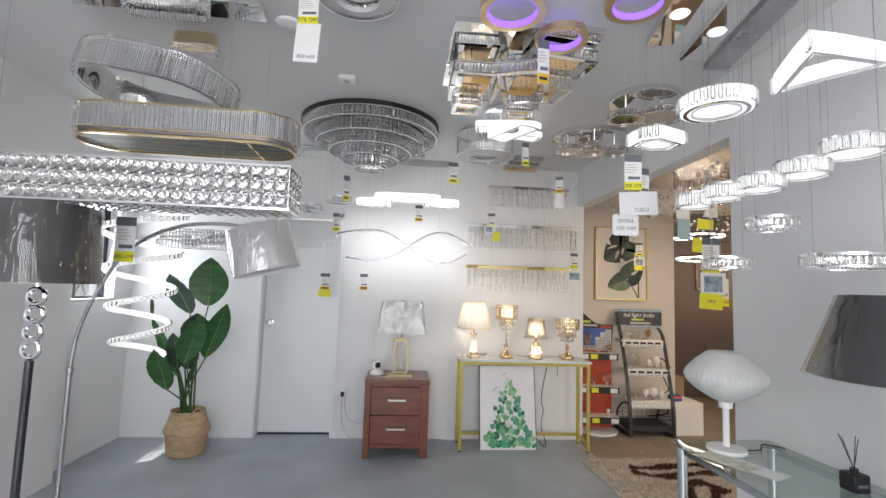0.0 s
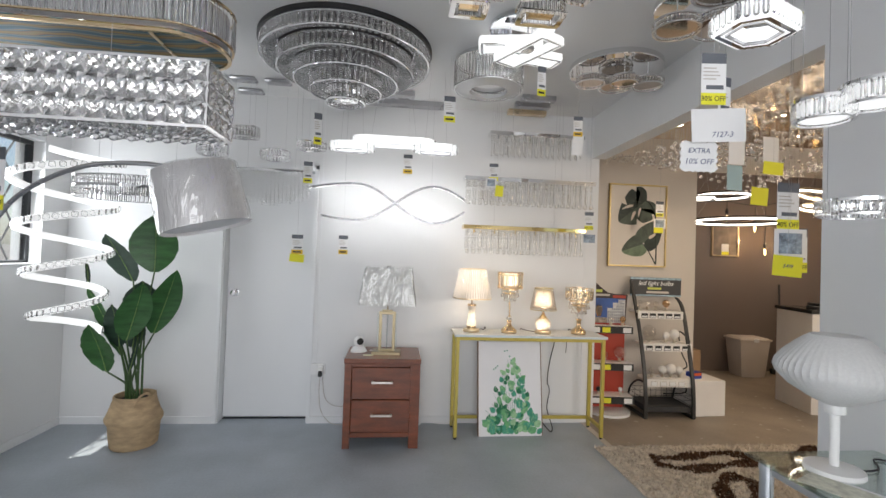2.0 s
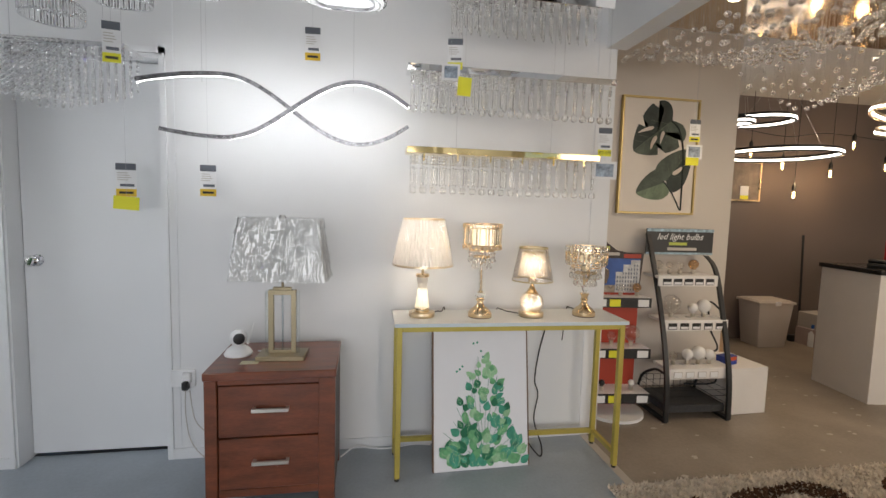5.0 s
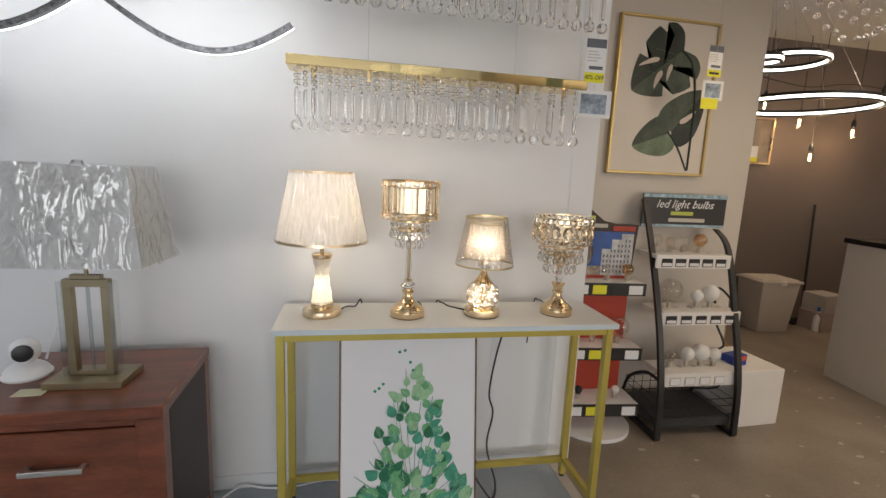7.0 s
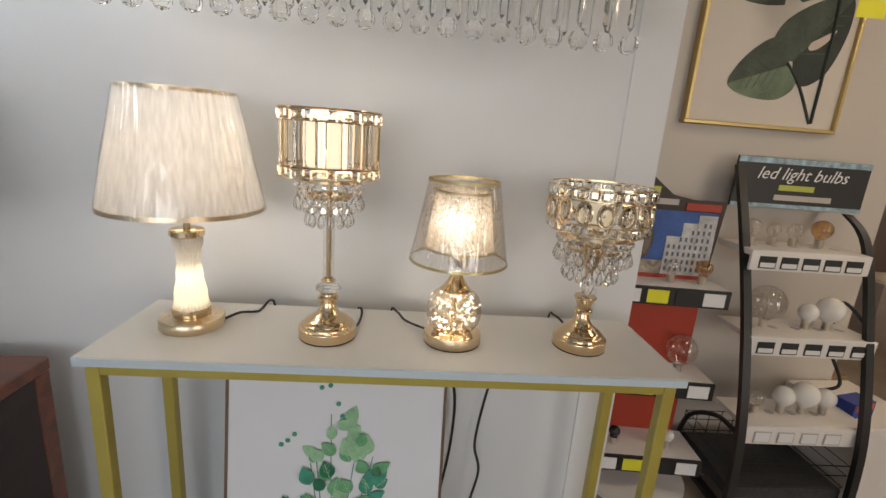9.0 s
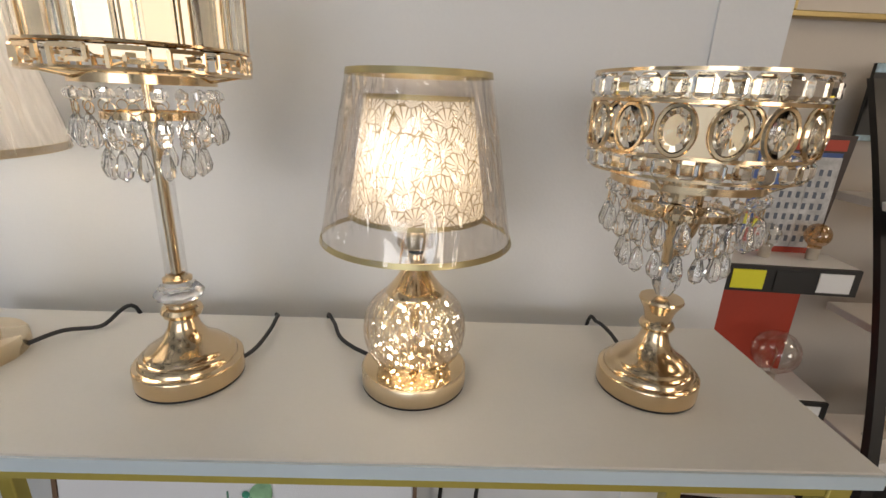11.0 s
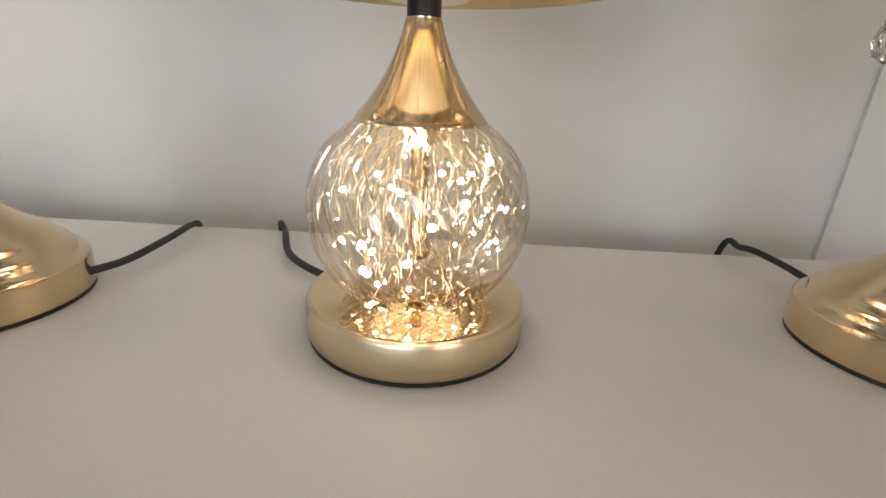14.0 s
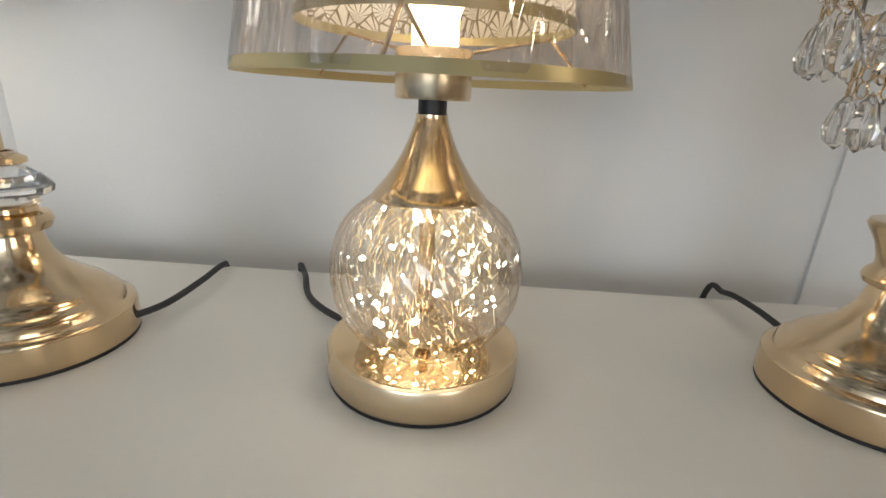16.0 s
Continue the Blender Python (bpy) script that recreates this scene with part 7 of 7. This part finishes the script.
def bulb_stand():
    t = thing("bulb_display_stand", 2.5, 4.46, 0, -2, "black steel display stand with three white shelves of bulbs", "display stand")
    for sx, x0, x1 in ((-1, -0.215, -0.215), (1, 0.226, 0.236)):
        pts = spline([(x0, 0.0, 0.01), (x0 - 0.005 * 0, 0.02, 0.3), (x0, 0.1, 0.62), (x0 + (x1 - x0), 0.22, 0.95), (x1, 0.33, 1.2 if sx < 0 else 1.05)], 6)
        bm, rows = bmesh.new(), []
        for p in pts:
            rows.append([bm.verts.new((p.x + a, p.y + b, p.z)) for a, b in ((-0.014, -0.008), (0.014, -0.008), (0.014, 0.012), (-0.014, 0.012))])
        for a, b in zip(rows, rows[1:]):
            for k in range(4):
                bm.faces.new((a[k], a[(k + 1) % 4], b[(k + 1) % 4], b[k]))
        bm.faces.new(rows[0])
        bm.faces.new(rows[-1])
        part("upright", bm, BLACK, t)
        part("foot", box(x0 - 0.014, x0 + 0.014, 0.0, 0.36, 0.0, 0.02), BLACK, t)
        part("brace", tube(spline([(x0, 0.35, 0.02), (x0, 0.3, 0.2), (x0, 0.16, 0.3), (x0, 0.05, 0.31)], 6), 0.009, 8), BLACK, t)
    part("base_tray", box(-0.2, 0.22, 0.03, 0.34, 0.05, 0.1, 0.004), mat("dark_grey_foam", (0.04, 0.04, 0.042), 0.9, var=0.3, scale=60, bump=0.5), t, "dark foam base tray")
    for z in (0.11, 0.16, 0.2):
        part("basket_wire", tube([(-0.2, 0.03, z), (0.22, 0.03, z), (0.22, 0.34, z), (-0.2, 0.34, z)], 0.002, 4, True), BLACK, t)
    for k in range(9):
        x = -0.2 + 0.42 * k / 8
        part("basket_wire", tube([(x, 0.34, 0.05), (x, 0.34, 0.2)], 0.0018, 4), BLACK, t)
    sign = part("sign_panel", box(-0.22, 0.285, 0.335, 0.345, 1.055, 1.235, 0.001), BLACK, t, "black sign panel with handwriting-style white lettering")
    writing("led light bulbs", 0.062, pose(0.03, 0.334, 1.178, 90), PAPER, sign, shear=0.35)
    part("picture_strip", box(-0.22, 0.285, 0.333, 0.335, 1.214, 1.234), mat("printed_sky_strip", (0.3, 0.42, 0.5), 0.5, var=0.5, scale=40), sign)
    part("picture_strip", box(-0.22, 0.285, 0.333, 0.335, 1.056, 1.07), mat("printed_sky_strip", (0.3, 0.42, 0.5), 0.5), sign)
    part("brand_bar", box(-0.05, 0.085, 0.333, 0.335, 1.12, 1.14), mat("lime_print", (0.5, 0.55, 0.1), 0.6), sign)
    part("brand_bar", box(-0.06, 0.16, 0.333, 0.335, 1.084, 1.104), GREYPLASTIC, sign)
    SHELFW = mat("white_acrylic_shelf", (0.78, 0.75, 0.72), 0.4, var=0.02)
    for (z, y, x0, x1), kind in zip(((0.885, 0.17, -0.225, 0.205), (0.6, 0.11, -0.205, 0.255), (0.295, 0.05, -0.185, 0.275)), (0, 1, 2)):
        sh = part("shelf", box(x0, x1, y, y + 0.17, z + 0.025, z + 0.045, 0.002), SHELFW, t, "white shelf with label strip")
        part("front_lip", box(x0, x1, y - 0.012, y - 0.001, z - 0.025, z + 0.045, 0.002), SHELFW, sh)
        for k in range(5):
            x = x0 + 0.06 + (x1 - x0 - 0.12) * k / 4
            if kind == 2 and k == 4:
                continue
            part("label", box(x - 0.03, x + 0.03, y - 0.015, y - 0.0125, z - 0.016, z + 0.026), BLACKINK if kind < 2 else GREYPLASTIC, sh, "printed label")
            part("label_strip", box(x - 0.026, x + 0.026, y - 0.0165, y - 0.0152, z - 0.012, z + (0.004 if kind < 2 else 0.022)), PAPER, sh)
            part("socket_hole", lathe([(0, z + 0.0455), (0.016, z + 0.0455)], 14, x, y + 0.08), STEEL, sh)
    M = t.matrix_world
    for x, y, z, r, g in ((-0.16, 0.27, 0.93, 0.03, CLEARBULB), (-0.08, 0.27, 0.93, 0.024, CLEARBULB), (0.0, 0.27, 0.93, 0.026, CLEARBULB), (0.1, 0.27, 0.93, 0.034, AMBERBULB),
                          (-0.1, 0.19, 0.645, 0.06, CLEARBULB), (0.06, 0.19, 0.645, 0.032, BULBWHITE), (0.14, 0.19, 0.645, 0.045, BULBWHITE),
                          (0.0, 0.13, 0.34, 0.036, BULBWHITE), (0.08, 0.13, 0.34, 0.045, BULBWHITE), (0.16, 0.13, 0.34, 0.034, BULBWHITE), (-0.1, 0.13, 0.34, 0.028, CLEARBULB)):
        p = M @ Vector((x, y, z))
        light_bulb(p.x, p.y, p.z, r, g, "bulbs on the stands", "white opal bulb in a display socket" if g is BULBWHITE else "clear filament bulb in a display socket")


bulb_stand()
cord([(2.78, 4.6, 0.66), (2.72, 4.68, 0.74), (2.77, 4.72, 0.55), (2.79, 4.66, 0.42), (2.72, 4.68, 0.36), (2.76, 4.62, 0.2), (2.62, 4.75, 0.14)], label="black cord coiled on the bulb stand", r=0.006)


def red_stand():
    t = thing("bulb_display_stand", 2.03, 4.68, 0, -6, "red cardboard display stand with bulb shelves and a poster top", "display stand")
    RED = mat("red_card", (0.42, 0.045, 0.02), 0.55, var=0.06)
    part("base", lathe([(0, 0), (0.2, 0), (0.2, 0.02), (0, 0.02)], 40), WHITEPLASTIC, t)
    part("back_board", box(-0.19, 0.17, 0.06, 0.08, 0.02, 0.8, 0.002), RED, t)
    bm = bmesh.new()
    top = [(-0.19, 0.8), (-0.19, 1.2), (-0.13, 1.19), (-0.06, 1.13), (0.0, 1.085), (0.08, 1.07), (0.19, 1.07), (0.17, 0.8)]
    f, g = [bm.verts.new((x, 0.06, z)) for x, z in top], [bm.verts.new((x, 0.08, z)) for x, z in top]
    bm.faces.new(f)
    bm.faces.new(g[::-1])
    for k in range(len(top)):
        bm.faces.new((f[k], g[k], g[(k + 1) % len(top)], f[(k + 1) % len(top)]))
    poster = part("poster", bm, mat("dark_brown_print", (0.035, 0.018, 0.014), 0.5, var=0.2), t, "dark poster with a street photo", smooth=False)
    part("photo", box(-0.185, 0.165, 0.055, 0.0585, 0.8, 1.03), mat("photo_blue", (0.035, 0.09, 0.3), 0.5, var=0.35, scale=9), poster, "dark blue evening sky photo")
    bm = bmesh.new()
    for k, (x0, x1, z1) in enumerate(((0.0, 0.05, 0.94), (0.051, 0.1, 0.99), (0.101, 0.165, 1.02))):
        box(x0, x1, 0.0528, 0.0545, 0.801, z1, bm=bm)
    front = part("photo_house", bm, mat("photo_pale_facade", (0.5, 0.5, 0.5), 0.5, var=0.25, scale=30), poster, "pale house fronts in the photo")
    bm = bmesh.new()
    for ix in range(8):
        for iz in range(7):
            x, z = 0.008 + 0.019 * ix, 0.815 + 0.027 * iz
            if z < 0.91 + 0.012 * ix:
                box(x, x + 0.008, 0.0518, 0.0527, z, z + 0.015, bm=bm)
    part("photo_window", bm, mat("photo_dark_pane", (0.1, 0.12, 0.16), 0.5), front)
    part("photo_street", box(-0.185, -0.002, 0.0528, 0.0545, 0.801, 0.85), mat("photo_street_tone", (0.3, 0.25, 0.2), 0.5, var=0.6, scale=40), poster)
    part("red_bar", box(0.05, 0.17, 0.055, 0.0585, 1.035, 1.06), RED, poster)
    part("brand_bar", box(-0.16, -0.05, 0.055, 0.0585, 1.085, 1.11), mat("lime_print", (0.5, 0.55, 0.1), 0.6), poster)
    part("brand_bar", box(-0.17, 0.02, 0.055, 0.0585, 1.05, 1.07), GREYPLASTIC, poster)
    bm = lathe([(0, 0), (0.018, 0.0), (0.034, 0.05), (0.03, 0.085), (0, 0.1)], 16)
    part("printed_bulb", bm, AMBERBULB, poster).matrix_local = pose(-0.08, 0.05, 0.86) @ Matrix.Diagonal((1, 0.1, 1.1, 1))
    for z, y in ((0.77, -0.02), (0.44, -0.05), (0.15, -0.08)):
        sh = part("shelf", box(-0.19, 0.2, y - 0.03, 0.06, z, z + 0.014, 0.001), WHITEPLASTIC, t)
        part("front_lip", box(-0.19, 0.2, y - 0.04, y - 0.031, z - 0.05, z + 0.014, 0.001), BLACK, sh)
        for k in range(4):
            x = -0.14 + 0.095 * k
            part("label", box(x - 0.036, x + 0.036, y - 0.043, y - 0.0405, z - 0.042, z + 0.004), (PAPER, YELLOWCARD, BLACKINK, PAPER)[k], sh, "printed label")
    M = t.matrix_world
    for x, y, z, r, g in ((0.1, -0.01, 0.455, 0.055, CLEARBULB), (-0.03, 0.0, 0.455, 0.03, CLEARBULB), (0.1, -0.05, 0.165, 0.02, BULBWHITE), (-0.1, -0.05, 0.165, 0.02, BLACK), (0.13, 0.01, 0.785, 0.028, AMBERBULB), (0.02, 0.01, 0.785, 0.026, CLEARBULB)):
        p = M @ Vector((x, y, z))
        light_bulb(p.x, p.y, p.z, r, g, "bulbs on the stands", "bulb standing in a red display shelf socket")


red_stand()

# leaf picture on the cream wall
t = thing("leaf_picture", 2.38, 4.865, 1.333, 0, "gold-framed picture of dark monstera leaves on cream", "picture")
PW, PH = 0.59, 0.8
for x0, x1, z0, z1 in ((-PW / 2, PW / 2, 0, 0.014), (-PW / 2, PW / 2, PH - 0.014, PH), (-PW / 2, -PW / 2 + 0.014, 0.0145, PH - 0.0145), (PW / 2 - 0.014, PW / 2, 0.0145, PH - 0.0145)):
    part("frame", box(x0, x1, -0.018, 0.012, z0, z1, 0.002), mat("aged_gold_frame", (0.5, 0.38, 0.16), 0.35, metal=0.6, var=0.1), t)
pic = part("print", box(-PW / 2 + 0.014, PW / 2 - 0.014, -0.004, 0.006, 0.014, PH - 0.014), mat("cream_print_paper", (0.66, 0.6, 0.53), 0.6, var=0.03), t)


def half_leaf(ax, az, L, W, ang, side, y, slits=0):
    """One half of a printed heart-shaped leaf that hangs from its stalk at (ax, az)."""
    pts = [(0, 0), (0.2, -0.13), (0.4, -0.08), (0.5, 0.16), (0.45, 0.42), (0.3, 0.72), (0.12, 0.93), (0, 1)]
    line = [(p.x * W * side, p.z * L) for p in spline([(u, 0, v) for u, v in pts], 6)]
    if slits:
        cut = []
        for k, (u, v) in enumerate(line):
            q = (k * slits / len(line)) % 1.0
            deep = 0.45 if 0.2 < k / len(line) < 0.85 and 0.4 < q < 0.6 else 0.0
            cut.append((u * (1 - deep), v - 0.1 * L * deep))
        line = cut
    bm = bmesh.new()
    c, s = math.cos(ang), math.sin(ang)
    vs = [bm.verts.new((ax + u * c - v * s, y, az + u * s + v * c)) for u, v in line]
    mid = [bm.verts.new((ax - v * s, y, az + v * c)) for v in (L * k / (len(line) - 1) for k in range(len(line)))]
    for k in range(len(line) - 1):
        bm.faces.new((mid[k], vs[k], vs[k + 1], mid[k + 1]))
    bmesh.ops.remove_doubles(bm, verts=bm.verts, dist=1e-5)
    return bm


LEAFD = mat("print_dark_leaf", (0.022, 0.032, 0.026), 0.6, var=0.5, scale=10)
LEAFM = mat("print_mid_leaf", (0.06, 0.078, 0.058), 0.6, var=0.5, scale=10)
LEAFG = mat("print_soft_green_leaf", (0.15, 0.2, 0.125), 0.6, var=0.4, scale=12)
SLIT = mat("print_cream_gap", (0.62, 0.54, 0.47), 0.7, var=0.05)
for ax, az, L, W, ang, y, a, b, slits in ((0.09, 0.65, 0.36, 0.36, 128, -0.0055, LEAFD, LEAFM, 4), (0.07, 0.235, 0.28, 0.25, -38, -0.005, LEAFD, LEAFM, 0), (0.05, 0.22, 0.22, 0.21, 110, -0.006, LEAFM, LEAFG, 0)):
    g = radians(ang)
    leaf = part("printed_leaf", half_leaf(ax, az, L, W, g, 1, y, slits), a, pic, smooth=False)
    part("printed_leaf", half_leaf(ax, az, L, W, g, -1, y - 0.0002, slits), b, pic, smooth=False)
    dx, dz = -math.sin(g), math.cos(g)
    for k in range(5):
        q = 0.12 + 0.15 * k
        for sd in (-1, 1):
            ex, ez = dx * 0.7 + sd * dz * 0.75, dz * 0.7 - sd * dx * 0.75
            ln = W * 0.4 * (1 - 0.75 * q)
            part("printed_vein", tube([(ax + dx * L * q, y - 0.0006, az + dz * L * q), (ax + dx * L * q + ex * ln, y - 0.0006, az + dz * L * q + ez * ln)], 0.0009, 4), mat("print_pale_line", (0.1, 0.13, 0.085), 0.6), pic)
    part("printed_vein", tube([(ax, y - 0.0006, az), (ax + dx * L * 0.95, y - 0.0006, az + dz * L * 0.95)], 0.0018, 4), mat("print_pale_line", (0.1, 0.13, 0.085), 0.6), pic)
for cx, cz, L, W, ang in ((-0.06, 0.58, 0.11, 0.025, 105), (0.035, 0.56, 0.08, 0.024, 160), (-0.02, 0.52, 0.09, 0.03, 150), (0.12, 0.3, 0.1, 0.03, -60)):
    part("printed_gap", half_leaf(cx, cz, L, W * 2, radians(ang), 1, -0.0068), SLIT, pic, smooth=False)
part("printed_stem", tube(spline([(0.08, -0.0065, 0.65), (0.15, -0.0065, 0.58), (0.19, -0.0065, 0.4), (0.195, -0.0065, 0.03)], 6), 0.006, 5), LEAFD, pic)
part("printed_stem", tube(spline([(0.05, -0.0068, 0.23), (0.12, -0.0068, 0.15), (0.19, -0.0068, 0.03)], 6), 0.005, 5), LEAFD, pic)

# crystal-ball ceiling chandelier
t = thing("ball_chandelier", 2.95, 3.75, 0, 0, "wide ceiling chandelier of hundreds of hanging crystal balls in waves", "chandelier")
part("plate", box(-1.05, 1.25, -1.5, 1.05, 2.575, 2.6), mat("champagne_mirror", (0.66, 0.55, 0.42), 0.12, metal=1, var=0.05), t, "champagne mirror ceiling plate")
near = []
rng = random.Random(21)
for i in range(30):
    for j in range(33):
        x, y = -1.02 + 2.24 * (i + rng.uniform(0.2, 0.8)) / 30, -1.46 + 2.46 * (j + rng.uniform(0.2, 0.8)) / 33
        z = 2.28 + 0.16 * math.sin(x * 2.6 + 0.6) * math.cos(y * 2.1 + 0.3) + 0.07 * math.sin(x * 5 + y * 3) + rng.uniform(-0.02, 0.02)
        near.append((x, y, z))
near.sort(key=lambda p: (p[0] + 0.5) ** 2 + (p[1] - 0.5) ** 2)
BIGBALL = shape(lathe([(0, -0.017), (0.0115, -0.0125), (0.0165, -0.0045), (0.0165, 0.0045), (0.0115, 0.0125), (0, 0.017)], 9), "crystal_ball", CRYSTAL, True)
for p in near[:280]:
    hang(BIGBALL, t, *p, rng.uniform(0, 40), rng.uniform(0.85, 1.1))
bm = bmesh.new()
for p in near[280:]:
    stamp(bm, BIGBALL, *p, rng.uniform(0, 40), rng.uniform(0.85, 1.1))
tagged(part("ball_mass", bm, CRYSTAL, t), kind=STUFF)
verts, faces = [], []
for x, y, z in near:
    k = len(verts)
    verts += [(x - 0.0006, y, z), (x + 0.0006, y, z), (x + 0.0006, y, 2.575), (x - 0.0006, y, 2.575)]
    faces.append((k, k + 1, k + 2, k + 3))
me = bpy.data.meshes.new("strings")
me.from_pydata(verts, [], faces)
me.materials.append(WIRE)
tagged(part("string_mass", me, WIRE, t), kind=STUFF)
DOWN = glow("warm_downlight", (1.0, 0.8, 0.55), 10.0)
for x, y in ((-0.5, 0.6), (0.1, 0.2), (0.7, 0.7), (-0.2, -0.6), (0.8, -0.4)):
    part("downlight", lathe([(0, 2.57), (0.032, 2.57), (0.036, 2.575)], 20, x, y), DOWN, t, "round warm downlight")
for k, (x, y) in enumerate(((2.55, 4.1), (3.6, 3.6), (4.6, 4.9))):
    lamp("back_room_downlight", "AREA", look((x, y, 2.06 if k < 2 else 2.5), (x, y, 0)), (2.5, 9, 9)[k], (1, 0.8, 0.58), size=0.3)

# ring pendants
RINGLED = glow("ring_led", (1.0, 0.93, 0.85), 5.0)
BLACKRING = mat("black_ring_metal", (0.02, 0.02, 0.02), 0.35, metal=0.5)


def ring_pendant(x, y, z, r, metal, label, tilt=0.0, tx=0.0):
    t = thing("ring_pendant", x, y, z, 0, label, "pendant light", "ring pendants")
    t.matrix_world = pose(x, y, z, tx, tilt, 0)
    part("ring", band(circle(r, 64), 0.016, 0.0, 0.05), metal, t)
    part("led_strip", band(circle(r, 64), 0.02, 0.012, 0.03), RINGLED, t, "glowing LED strip")
    up = t.matrix_world.inverted()
    for a in (0.4, 2.5, 4.6):
        c = Vector((r * math.cos(a), r * math.sin(a), 0.05))
        part("suspension_wire", tube([c, up @ Vector((x, y, H))], 0.001, 4), WIRE, t)


ring_pendant(3.87, 5.4, 1.85, 0.44, BLACKRING, "large black ring pendant with white LED edge")
ring_pendant(3.68, 5.42, 2.13, 0.26, BLACKRING, "smaller black ring pendant above the large one")
ring_pendant(3.3, 5.2, 2.06, 0.1, BLACKRING, "smallest black ring pendant with white LED edge")
ring_pendant(4.05, 4.45, 2.0, 0.3, GOLD_SATIN, "tilted gold ring pendant with white LED edge", 12, 10)
ring_pendant(4.1, 4.5, 1.92, 0.24, GOLD_SATIN, "tilted inner gold ring pendant", -8, 12)

# bare filament bulbs on black cords
EDISON = glow("filament_glow", (1.0, 0.62, 0.25), 22.0)
for x, y, z in ((5.2, 6.05, 1.8), (4.72, 6.0, 1.56), (4.66, 6.1, 1.86), (5.4, 6.0, 2.1), (4.25, 6.08, 1.98), (5.9, 6.05, 1.9)):
    t = thing("filament_pendant", x, y, z, 0, "bare glowing filament bulb on a black cord", "pendant light", "filament bulbs")
    part("cord", tube([(0, 0, 0.12), (0, 0, H - z)], 0.003, 5), BLACKRUBBER, t)
    part("socket", lathe([(0, 0.06), (0.018, 0.06), (0.02, 0.1), (0.008, 0.13), (0, 0.13)], 14), BLACK, t)
    part("glass", lathe([(0.012, 0.06), (0.022, 0.03), (0.03, -0.01), (0.024, -0.035), (0, -0.045)], 18), CLEARBULB, t)
    part("filament", tube([(-0.008, 0, 0.04), (-0.006, 0, -0.02), (0.006, 0, -0.02), (0.008, 0, 0.04)], 0.004, 6), EDISON, t)
for a in (4.7, 5.25):
    lamp("filament_light", "POINT", pose(a, 5.93, 1.72), 3.0, (1, 0.66, 0.34), radius=0.04)
cord([(4.1, 6.0, 2.2), (4.6, 6.02, 2.16), (5.1, 6.03, 2.22), (5.8, 6.02, 2.18)], "bulb_cable", "black cable strung along the dark wall", 0.004)
t = thing("framed_print", 4.35, 6.235, 1.5, 0, "small framed print with a price tag on the dark wall", "picture")
for x0, x1, z0, z1 in ((-0.19, 0.19, 0, 0.015), (-0.19, 0.19, 0.4, 0.415), (-0.19, -0.175, 0.0155, 0.3995), (0.175, 0.19, 0.0155, 0.3995)):
    part("frame", box(x0, x1, -0.015, 0.012, z0, z1), GOLD_SATIN, t)
part("print", box(-0.175, 0.175, -0.004, 0.008, 0.015, 0.4), mat("brown_print", (0.2, 0.16, 0.13), 0.5, var=0.4, scale=9), t)
part("tag", box(-0.05, 0.05, -0.008, -0.005, 0.02, 0.16), PAPER, t)
part("tag_strip", box(-0.05, 0.05, -0.01, -0.0085, 0.02, 0.06), YELLOWCARD, t)
for x, y, z in ((4.5, 4.2, 2.05), (4.25, 4.0, 1.95), (3.6, 3.9, 1.95)):
    price_tag(x, y, z, 0.11, 0.2, 15, None, "")

# pale plaster flecks on the bare concrete
rng = random.Random(2)
FLECK = mat("pale_fleck", (0.5, 0.45, 0.4), 0.8)
bm = bmesh.new()
for k in range(70):
    x, y, r = rng.uniform(1.85, 3.9), rng.uniform(3.9, 5.6), rng.uniform(0.004, 0.018)
    pts = [(x + r * rng.uniform(0.5, 1.6) * math.cos(a), y + r * rng.uniform(0.4, 1.0) * math.sin(a), 0.0012) for a in (2 * math.pi * j / 7 for j in range(7))]
    bm.faces.new([bm.verts.new(p) for p in pts])
solid("floor_flecks", bm, FLECK, "pale plaster flecks on the bare concrete", "flecks", STUFF)
slab("trim_floor_joint", 1.655, 1.7, 2.25, 4.386, -0.002, 0.0025, FLECK, "rough pale edge between grey paint and bare concrete", "trim")
